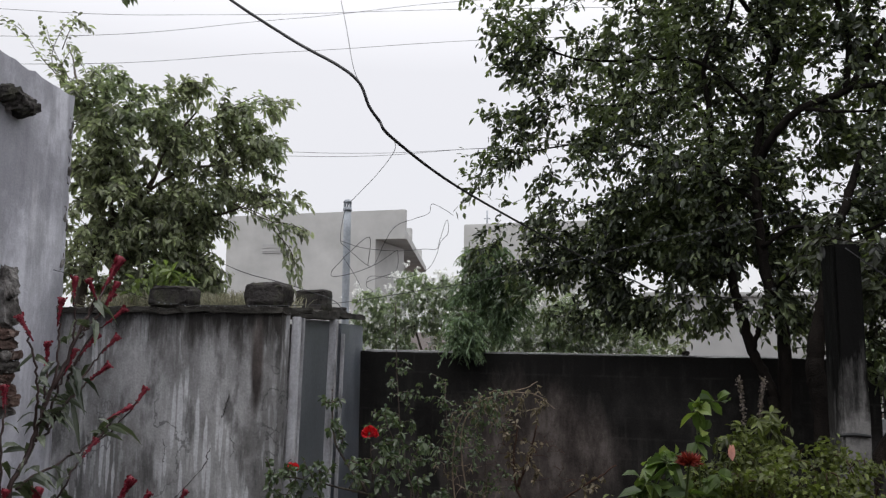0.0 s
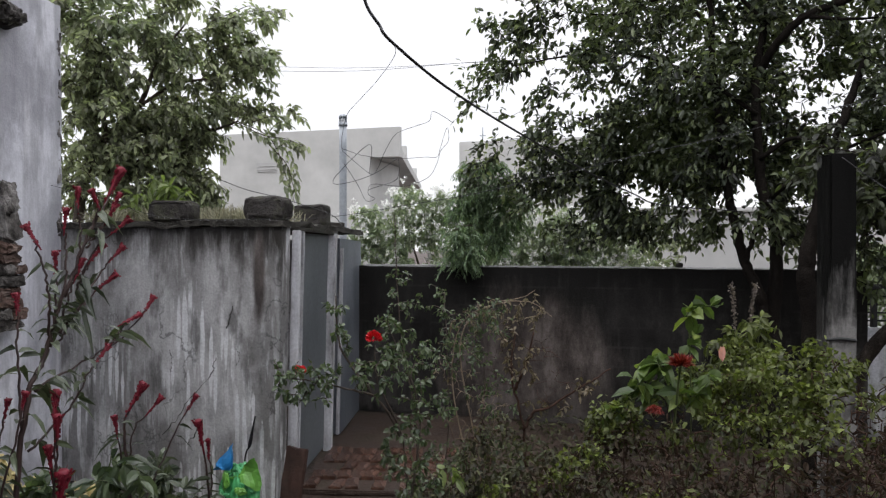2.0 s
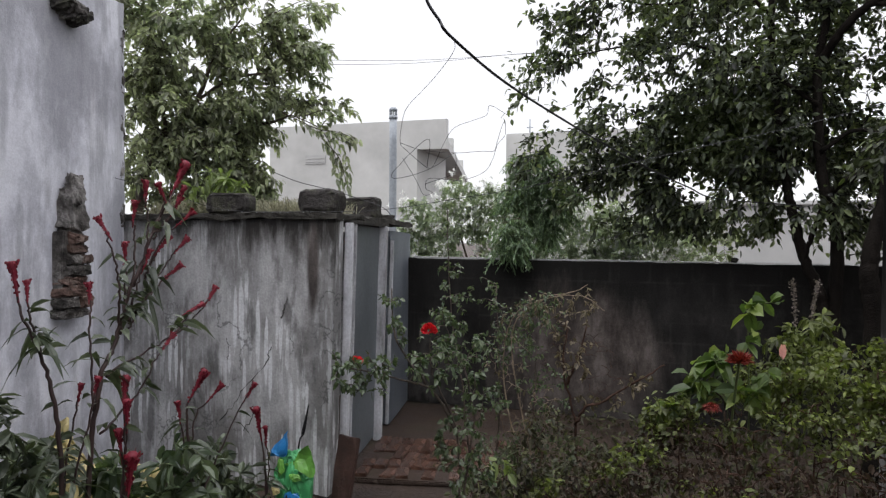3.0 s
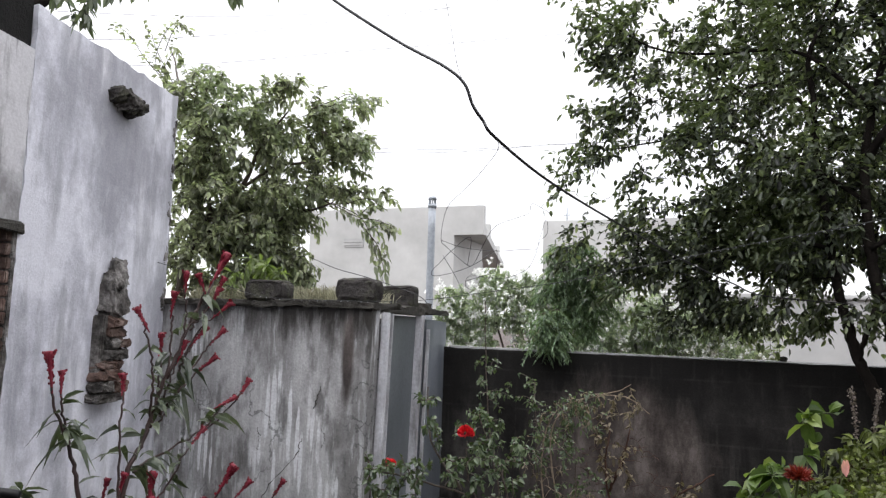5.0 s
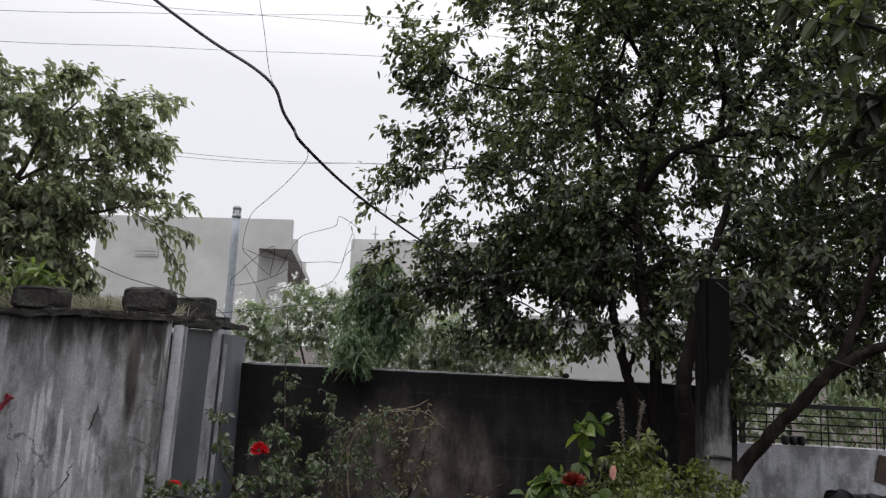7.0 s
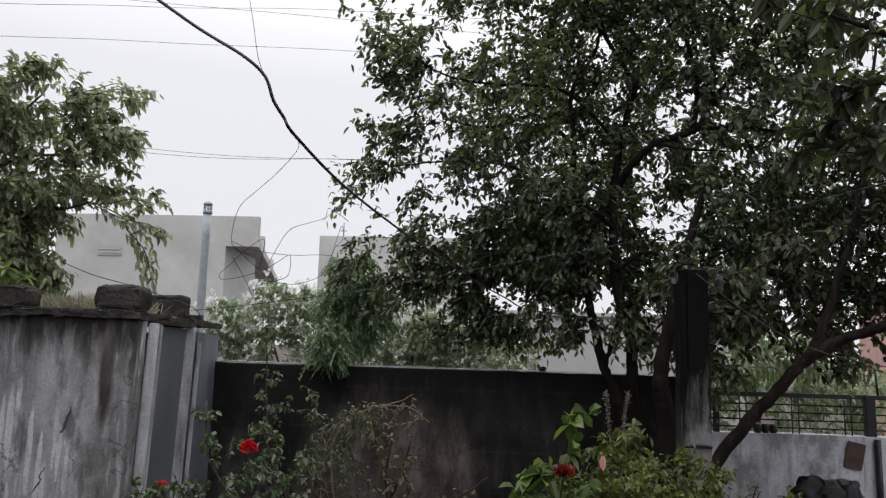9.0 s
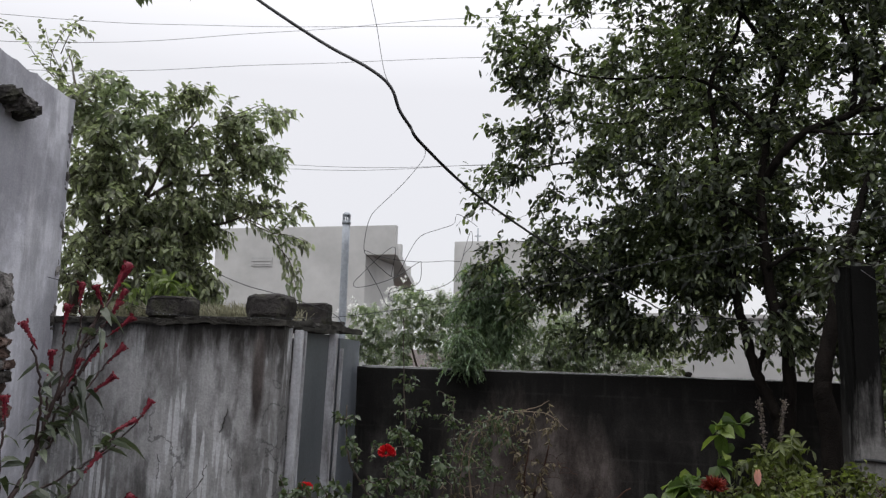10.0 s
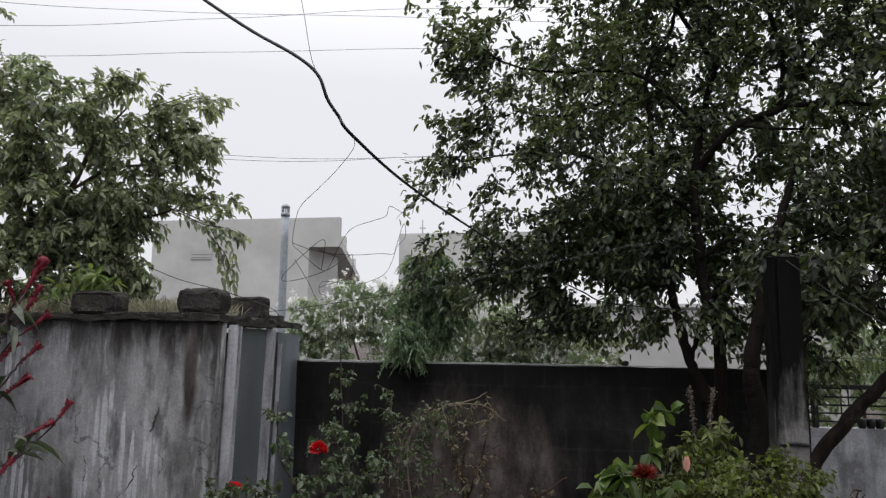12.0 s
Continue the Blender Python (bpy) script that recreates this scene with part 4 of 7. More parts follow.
for pts in ([(-24, 3.0, 7.5), (-11.42, 10.64, 8.03), (-7.62, 14.16, 8.97), (-2.24, 17.0, 9.77), (6, 20, 10.2), (16, 24, 10.4)],
            [(-24, 2.0, 6.3), (-11.40, 10.67, 7.44), (-6.55, 14.80, 9.02), (-2.24, 16.43, 9.73), (6, 19, 10.3), (16, 23, 10.6)],
            [(-24, 2.0, 5.9), (-11.38, 10.70, 6.91), (-6.52, 14.82, 8.24), (-1.59, 16.56, 8.75), (6, 18.5, 8.9), (16, 22, 9.0)],
            [(-24, 4.0, 5.2), (-12, 11.2, 5.6), (-5.78, 15.20, 5.84), (-2.11, 16.46, 6.13), (0.93, 17.0, 6.15), (9, 20, 6.2), (16, 23, 6.3)],
            [(-24, 4.2, 5.3), (-12, 11.4, 5.75), (-5.78, 15.50, 6.0), (-2.11, 16.76, 6.2), (0.93, 17.3, 6.25), (9, 20.3, 6.3), (16, 23.3, 6.4)]):
    cable("overhead_line", pts, 0.0050, M_WIRE, "thin grey overhead power line against the sky", "cable", 8, 5, "overhead power lines")

# ---- far buildings ----
far = thing("apartment_building", (-13, 33, 0), "plain cream two-storey building with a flat roof, seen in the rain", "building")
part("facade", block((-13.72, 32.0, 2.95), (7.5, 4.0, 5.9), 0, 0.0), M_FAR, far)
part("parapet", block((-13.72, 30.72, 6.55), (7.5, 0.8, 1.3), 0, 0.0), M_FAR, far)
part("overhang", block((-13.04, 30.15, 6.55), (8.86, 0.30, 1.30), 0, 0.0), M_FAR, far)
part("lower_wall", block((-13.2, 39.0, 2.9), (1.3, 6.0, 5.8), 0, 0.02), M_FARDARK, far)
slab = bmesh.new()
ring = [[slab.verts.new((x, y, z)) for x, y in ((-10.4, 30.32), (-8.63, 30.32), (-13.2, 48.6), (-15.0, 48.6))] for z in (5.95, 6.32)]
slab.faces.new(ring[0][::-1])
slab.faces.new(ring[1])
for i in range(4):
    slab.faces.new([ring[0][i], ring[0][(i + 1) % 4], ring[1][(i + 1) % 4], ring[1][i]])
part("terrace_slab", slab, M_FAR, far)
part("parapet_pillar", block((-9.78, 34.0, 6.62), (0.42, 0.5, 0.62), 14, 0.02), M_FAR, far)
part("parapet_pillar", block((-12.35, 44.0, 6.65), (0.42, 0.5, 0.7), 14, 0.02), M_FAR, far)
window = part("window", block((-15.02, 29.99, 5.60), (1.05, 0.06, 0.42), 0, 0.01), M_FARDARK, far, "small ventilator window")
part("slat", block((-15.02, 29.95, 5.52), (1.0, 0.03, 0.05), 0, 0.005), M_FAR, window)
part("slat", block((-15.02, 29.95, 5.66), (1.0, 0.03, 0.05), 0, 0.005), M_FAR, window)
far2 = thing("apartment_building", (-3.5, 37, 0), "pale grey flat-roofed building behind the trees", "building")
part("facade", block((-3.2, 37.0, 3.5), (7.4, 6.0, 7.1), 0, 0.03), M_FAR, far2)
part("roof_pipe", tube_mesh("roof_pipe", [([(-5.8, 34.3, 7.1), (-5.8, 34.3, 7.75)], 0.035)], 8), M_PVC, far2)
part("roof_pipe", tube_mesh("roof_pipe", [([(-5.95, 34.3, 7.35), (-5.65, 34.3, 7.35)], 0.03)], 8), M_PVC, far2)
far3 = thing("white_house", (5, 21, 0), "pale low house half hidden behind trunks", "house")
part("wall", block((4.6, 22.0, 1.40), (6.6, 4.0, 2.8), 4, 0.03), M_FARDARK, far3)
part("roof", block((4.6, 22.0, 2.87), (6.8, 4.2, 0.12), 4, 0.03), M_FARDARK, far3)
pink = thing("pink_house", (14.5, 17, 0), "salmon-pink plastered house across the lane", "house")
part("wall", block((15.1, 17.5, 1.7), (9.0, 4.0, 3.4), -6, 0.03), M_PINK, pink)
part("roof", block((15.1, 17.5, 3.45), (9.4, 4.4, 0.15), -6, 0.03), M_FARDARK, pink)

# ---- trees ----
RT = [(0.00, 8.06, 5.28, 0.47), (-0.25, 8.02, 5.46, 0.23), (0.51, 8.11, 4.73, 0.58), (0.17, 8.08, 4.02, 0.35), (-0.20, 8.02, 3.62, 0.24), (0.98, 8.13, 5.32, 0.76), (1.54, 8.11, 4.42, 0.82), (2.13, 8.04, 5.28, 0.82), (2.86, 7.89, 5.09, 0.82), (3.62, 7.64, 5.10, 0.88), (4.28, 7.35, 4.74, 0.88), (2.54, 8.68, 4.49, 0.90), (3.21, 7.79, 4.15, 0.82), (3.91, 7.52, 3.97, 0.82), (4.48, 7.25, 3.63, 0.70), (4.93, 6.98, 4.07, 0.88)]
RT += [(1.02, 8.13, 3.62, 0.58), (1.73, 8.09, 3.32, 0.70), (2.70, 8.85, 3.35, 0.79), (3.29, 7.76, 3.29, 0.70), (3.97, 7.50, 3.04, 0.58), (2.29, 8.01, 2.45, 0.41), (3.07, 7.83, 2.51, 0.41), (0.61, 7.81, 5.93, 0.56), (1.50, 7.81, 6.18, 0.84), (2.64, 7.63, 6.19, 0.84), (3.64, 7.31, 5.98, 0.90), (0.62, 8.12, 3.05, 0.45), (1.62, 8.10, 2.45, 0.38)]
RT += [(2.9, 8.3, 2.7, 0.5), (3.4, 8.2, 2.9, 0.6), (3.9, 8.1, 3.3, 0.7), (3.3, 7.9, 3.6, 0.7), (1.9, 8.6, 3.0, 0.5), (2.5, 8.9, 3.9, 0.8)]
RT += [(0.34, 8.36, 2.88, 0.37), (0.76, 8.39, 2.75, 0.43), (0.46, 8.37, 2.34, 0.33), (0.92, 8.40, 2.22, 0.37), (0.80, 8.39, 1.92, 0.17), (1.32, 8.40, 2.45, 0.43), (1.20, 8.40, 2.04, 0.21), (0.10, 8.32, 2.64, 0.21), (1.90, 8.77, 2.35, 0.38), (1.63, 8.79, 2.84, 0.51), (2.22, 8.94, 2.90, 0.53), (2.76, 8.85, 2.76, 0.53), (1.75, 8.38, 1.93, 0.17), (1.35, 8.80, 3.22, 0.58), (2.13, 8.95, 3.53, 0.59), (2.89, 8.83, 3.41, 0.59)]
RT += [(3.11, 8.16, 2.84, 0.55), (3.21, 7.92, 2.30, 0.47), (3.04, 8.38, 2.21, 0.37), (3.23, 7.92, 1.79, 0.30), (2.70, 8.66, 2.22, 0.29)]
RT += [(1.96, 9.17, 4.43, 0.81), (2.93, 9.00, 4.05, 0.81), (3.81, 8.75, 4.00, 0.87), (4.58, 8.43, 3.74, 0.87), (1.27, 9.22, 4.94, 0.74), (2.29, 9.13, 5.28, 0.87), (3.55, 8.83, 5.17, 0.94), (4.37, 8.52, 4.92, 0.94), (3.60, 7.97, 2.31, 0.43), (4.07, 7.78, 2.32, 0.37), (4.33, 7.44, 2.62, 0.36), (4.31, 7.67, 2.00, 0.24), (3.40, 8.04, 1.81, 0.18)]
RT += [(-0.34, 7.90, 5.27, 0.10), (-0.16, 7.93, 5.03, 0.13), (-0.53, 7.86, 5.44, 0.09), (0.03, 7.96, 4.79, 0.14), (0.38, 8.00, 5.00, 0.23), (-0.24, 7.92, 4.19, 0.08), (-0.00, 7.95, 4.08, 0.17), (-0.49, 7.87, 3.53, 0.08), (-0.26, 7.91, 3.46, 0.17), (-0.09, 7.94, 3.32, 0.13), (0.19, 7.98, 3.75, 0.23), (0.41, 8.00, 4.07, 0.23), (0.04, 7.96, 4.61, 0.12), (0.34, 7.99, 3.52, 0.16)]
RT += [(-0.38, 8.25, 2.85, 0.12), (-0.42, 8.25, 2.65, 0.10), (-0.28, 8.28, 2.95, 0.16), (0.23, 8.34, 2.94, 0.27), (0.52, 8.37, 2.64, 0.37), (0.22, 8.34, 2.46, 0.30), (0.76, 8.39, 2.93, 0.37), (1.04, 8.40, 2.63, 0.37), (0.75, 8.39, 2.28, 0.33), (1.09, 8.40, 2.22, 0.30), (0.51, 8.37, 2.10, 0.24), (1.43, 8.40, 2.21, 0.30), (1.53, 8.40, 1.93, 0.21), (1.23, 8.40, 3.16, 0.43), (1.61, 8.39, 2.91, 0.49), (1.93, 8.37, 2.55, 0.43)]
RT += [(2.10, 8.35, 3.01, 0.37), (1.79, 8.38, 3.37, 0.49), (2.13, 8.04, 5.38, 0.7), (2.86, 7.89, 5.2, 0.7), (3.62, 7.64, 5.2, 0.7), (0.9, 7.9, 5.7, 0.5), (2.9, 7.9, 5.6, 0.6), (3.5, 7.5, 5.4, 0.6), (2.2, 8.0, 5.7, 0.6), (1.3, 8.4, 2.5, 0.4), (1.9, 8.5, 2.4, 0.35), (2.6, 8.6, 2.5, 0.4), (3.1, 8.3, 2.5, 0.35), (1.6, 8.6, 3.0, 0.5)]
RT = [c for c in RT if not (c[2] < 2.3 and 1.0 < c[0] < 2.1)] + [(1.29, 8.35, 2.14, 0.13), (1.54, 8.35, 2.06, 0.13), (1.96, 8.35, 2.20, 0.14), (1.74, 8.35, 2.28, 0.13)]
STEM1 = [(2.45, 8.16, -0.05), (2.48, 8.14, 0.8), (2.51, 8.10, 1.55), (2.51, 8.10, 2.02), (2.42, 8.10, 2.34), (2.36, 8.10, 2.73), (2.34, 8.10, 3.21), (2.34, 8.10, 3.60), (2.42, 8.10, 4.05), (2.49, 8.08, 4.43), (2.55, 8.04, 4.68), (2.35, 8.00, 5.05), (2.13, 8.00, 5.45), (1.95, 8.00, 5.95)]
OPENINGS = [(2.80, 8.0, 3.40, 0.40, 0.28), (2.85, 8.0, 2.98, 0.18, 0.22), (2.13, 8.0, 2.43, 0.20, 0.17), (2.68, 8.0, 2.42, 0.20, 0.17), (1.18, 8.0, 2.5, 0.14, 0.14), (3.75, 8.0, 1.95, 0.36, 0.28), (3.46, 8.0, 2.62, 0.15, 0.2), (1.8, 8.0, 1.86, 1.0, 0.16), (2.0, 8.0, 3.75, 0.12, 0.14), (3.5, 8.0, 3.6, 0.14, 0.12)]
tree("garden_tree", "large dark green guava-like tree with several stems", (2.36, 8.16, 0),
     [(STEM1, 0.070, 0.014), ([(2.47, 8.14, 0.7), (2.42, 8.12, 1.25), (2.35, 8.10, 1.51), (2.23, 8.10, 1.80), (2.14, 8.10, 2.19), (2.08, 8.10, 2.51), (2.02, 8.10, 3.03), (1.94, 8.10, 3.81), (1.93, 8.08, 4.18), (1.90, 8.00, 4.62), (2.13, 8.00, 5.05), (2.25, 8.0, 5.5)], 0.062, 0.014),
      ([(2.66, 7.30, -0.05), (2.65, 7.30, 1.26), (2.60, 7.30, 1.60), (2.62, 7.30, 1.85), (2.69, 7.30, 2.21), (2.77, 7.32, 2.56), (2.90, 7.40, 2.95), (3.10, 7.5, 3.5)], 0.095, 0.03)],
     [([(2.24, 8.08, 1.76), (2.30, 8.06, 1.98), (2.38, 8.06, 2.22)], 0.026, 0.022),
      ([(2.42, 8.05, 2.30), (2.45, 7.80, 2.40), (2.50, 7.60, 2.45), (2.66, 7.55, 2.55), (2.85, 7.5, 2.70), (3.3, 7.45, 2.9)], 0.034, 0.012),
      ([(2.36, 8.05, 3.60), (2.50, 7.85, 3.82), (2.69, 7.70, 3.98), (3.05, 7.70, 4.11), (3.14, 7.70, 4.22), (3.34, 7.70, 4.55), (3.48, 7.70, 4.70), (3.73, 7.70, 5.04), (4.0, 7.7, 5.5)], 0.042, 0.014),
      ([(3.06, 7.70, 4.14), (3.10, 7.70, 4.58), (3.00, 7.70, 5.11), (2.98, 7.70, 5.49), (2.9, 7.7, 5.9)], 0.030, 0.012),
      ([(3.11, 7.66, 4.13), (3.57, 7.60, 4.12), (3.97, 7.60, 4.08), (4.5, 7.4, 4.2)], 0.024, 0.008),
      ([(2.69, 7.70, 3.98), (2.95, 7.60, 3.90), (3.4, 7.55, 3.86)], 0.022, 0.006),
      ([(2.36, 8.05, 2.75), (2.62, 7.95, 2.92), (2.90, 7.85, 2.86), (3.3, 7.75, 2.95)], 0.024, 0.008),
      ([(2.34, 8.05, 3.18), (1.83, 7.98, 3.54), (1.25, 8.02, 3.81), (0.66, 8.02, 3.86), (0.07, 7.96, 3.78)], 0.022, 0.006),
      ([(2.42, 8.05, 4.05), (1.82, 7.98, 4.61), (1.11, 8.02, 4.70), (0.51, 8.01, 4.82), (-0.10, 7.94, 5.23)], 0.022, 0.006),
      ([(1.94, 8.08, 4.05), (1.55, 8.0, 4.35), (1.05, 7.98, 4.22), (0.55, 7.97, 4.30)], 0.022, 0.006),
      ([(2.06, 8.08, 2.75), (1.70, 8.2, 2.85), (1.25, 8.3, 2.75), (0.75, 8.35, 2.62)], 0.024, 0.007),
      ([(2.49, 8.06, 4.50), (2.9, 7.9, 5.3), (3.5, 7.6, 5.9)], 0.028, 0.01)],
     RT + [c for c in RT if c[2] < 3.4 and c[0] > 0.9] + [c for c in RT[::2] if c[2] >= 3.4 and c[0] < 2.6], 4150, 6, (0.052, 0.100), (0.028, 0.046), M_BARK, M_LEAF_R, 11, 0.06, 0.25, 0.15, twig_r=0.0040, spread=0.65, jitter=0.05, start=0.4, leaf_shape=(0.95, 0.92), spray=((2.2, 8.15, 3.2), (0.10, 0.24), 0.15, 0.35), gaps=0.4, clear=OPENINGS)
RD = [(2.46, 5.92, 2.52, 0.13), (2.60, 5.78, 2.50, 0.12), (2.80, 6.3, 2.50, 0.22), (2.92, 6.3, 2.32, 0.25), (2.88, 6.3, 2.10, 0.18), (2.50, 6.35, 2.58, 0.16), (2.68, 6.3, 2.66, 0.2), (3.06, 6.3, 2.42, 0.25), (3.3, 7.6, 2.4, 0.4), (3.6, 7.5, 2.15, 0.3), (3.0, 7.7, 2.1, 0.3), (3.9, 7.2, 2.4, 0.25), (3.55, 7.40, 2.50, 0.38), (4.27, 7.1, 2.36, 0.30), (4.52, 7.0, 2.85, 0.47), (4.89, 6.8, 3.08, 0.45), (4.46, 6.92, 5.51, 0.90), (4.2, 6.6, 3.5, 0.6), (4.6, 6.0, 3.3, 0.6), (3.6, 6.7, 2.9, 0.3), (5.2, 6.2, 3.9, 0.6), (5.0, 5.9, 2.7, 0.4)]
tree("leaning_tree", "dark tree with a bare trunk leaning to the lane", (2.80, 6.80, 0),
     [([(2.76, 6.82, -0.05), (2.80, 6.78, 0.6), (2.87, 6.74, 1.03), (3.14, 6.65, 1.43), (3.34, 6.57, 1.69), (3.53, 6.49, 1.92), (3.77, 6.38, 2.08), (4.00, 6.26, 2.18), (4.28, 6.09, 2.41), (4.52, 5.94, 2.80), (4.8, 5.9, 3.5)], 0.06, 0.028)],
     [([(3.53, 6.49, 1.92), (3.75, 6.6, 2.3), (4.0, 6.7, 2.9), (4.2, 6.8, 3.6), (4.4, 6.9, 4.6)], 0.04, 0.012), ([(4.0, 6.26, 2.18), (4.3, 6.6, 2.4), (4.8, 6.8, 2.9)], 0.03, 0.01)],
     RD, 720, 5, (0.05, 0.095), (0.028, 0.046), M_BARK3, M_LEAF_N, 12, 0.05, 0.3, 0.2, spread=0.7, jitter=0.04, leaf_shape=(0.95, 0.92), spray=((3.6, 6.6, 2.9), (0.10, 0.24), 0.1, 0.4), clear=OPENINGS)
near_rt = [(2.83, 5.2, 4.04, 0.22), (3.11, 5.2, 3.97, 0.25), (3.42, 5.2, 3.97, 0.3), (3.0, 5.2, 3.66, 0.18), (3.22, 5.15, 3.56, 0.25), (3.45, 5.1, 3.48, 0.3), (3.1, 5.2, 3.30, 0.16), (3.38, 5.1, 3.20, 0.18), (3.6, 4.9, 3.9, 0.5)]
tree("overhanging_tree", "broad-leaved dark branch reaching over the yard", (4.6, 4.6, 0),
     [([(4.6, 4.6, -0.05), (4.55, 4.65, 1.2), (4.4, 4.7, 2.4), (4.2, 4.8, 3.2)], 0.09, 0.05)],
     [([(4.2, 4.8, 3.2), (3.8, 4.85, 3.6), (3.4, 4.9, 3.8), (3.0, 4.95, 4.0)], 0.04, 0.01), ([(4.3, 4.75, 2.8), (3.8, 4.9, 2.85), (3.3, 5.0, 2.7)], 0.03, 0.008)],
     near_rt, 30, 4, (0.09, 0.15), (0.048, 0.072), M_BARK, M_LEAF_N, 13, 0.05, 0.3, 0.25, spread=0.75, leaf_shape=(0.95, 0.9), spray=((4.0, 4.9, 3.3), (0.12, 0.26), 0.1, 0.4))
LT = [(-3.96, 6.38, 4.21, 0.30), (-4.33, 6.02, 4.74, 0.20), (-4.46, 5.87, 4.92, 0.16), (-3.68, 6.63, 3.80, 0.50), (-3.85, 6.49, 3.21, 0.49), (-3.40, 6.85, 4.10, 0.34), (-3.13, 7.05, 4.02, 0.40), (-2.85, 7.24, 4.00, 0.28), (-2.56, 7.41, 4.34, 0.12), (-3.24, 6.97, 3.45, 0.52), (-2.80, 7.28, 3.49, 0.32), (-3.56, 6.73, 2.79, 0.49), (-3.22, 7.04, 2.87, 0.30), (-2.62, 7.39, 3.81, 0.14), (-2.57, 7.40, 3.20, 0.18), (-2.33, 7.54, 3.03, 0.13)]
LT += [(-2.30, 7.55, 2.67, 0.11), (-2.19, 7.61, 2.43, 0.08), (-3.86, 6.48, 2.60, 0.37), (-2.74, 7.32, 3.01, 0.15), (-3.21, 7.00, 2.46, 0.26)]
LT += [(-2.51, 7.44, 4.41, 0.06), (-2.66, 7.35, 4.36, 0.09), (-2.81, 7.26, 4.28, 0.09), (-2.95, 7.17, 4.21, 0.10), (-2.47, 7.46, 3.98, 0.06), (-2.54, 7.42, 3.85, 0.11), (-3.12, 7.06, 4.49, 0.09), (-3.28, 6.94, 4.40, 0.10), (-3.41, 6.85, 4.26, 0.13), (-3.62, 6.68, 4.28, 0.09), (-4.03, 6.32, 4.95, 0.09), (-4.13, 6.22, 4.86, 0.11), (-3.91, 6.43, 4.63, 0.09), (-2.32, 7.54, 3.31, 0.06), (-2.45, 7.47, 3.21, 0.10), (-2.58, 7.40, 3.35, 0.09)]
LT += [(-2.18, 7.61, 3.04, 0.06), (-2.34, 7.53, 3.00, 0.10), (-2.52, 7.43, 3.02, 0.10), (-2.28, 7.56, 2.64, 0.07), (-2.19, 7.61, 2.43, 0.05), (-2.38, 7.51, 2.79, 0.09), (-3.78, 6.54, 4.46, 0.10), (-4.23, 6.13, 4.60, 0.15), (-3.3, 6.9, 2.52, 0.30), (-3.65, 6.7, 2.4, 0.30), (-3.5, 6.8, 3.1, 0.4), (-3.2, 7.0, 3.2, 0.35)]
LT = [c for c in LT if not ((c[0] > -2.8 and c[2] < 3.25) or (c[0] < -3.9 and c[2] > 4.45))] + [(-3.7, 6.6, 2.35, 0.3), (-3.3, 6.9, 2.3, 0.28), (-3.08, 7.05, 2.5, 0.22), (-3.45, 6.8, 2.6, 0.3)] + [(-3.96, 6.50, 3.94, 0.26), (-3.96, 6.50, 3.53, 0.26), (-3.88, 6.50, 3.07, 0.26), (-3.65, 6.50, 3.74, 0.26), (-4.04, 6.50, 3.31, 0.26), (-3.67, 6.50, 3.29, 0.26), (-3.67, 6.50, 2.85, 0.26)]
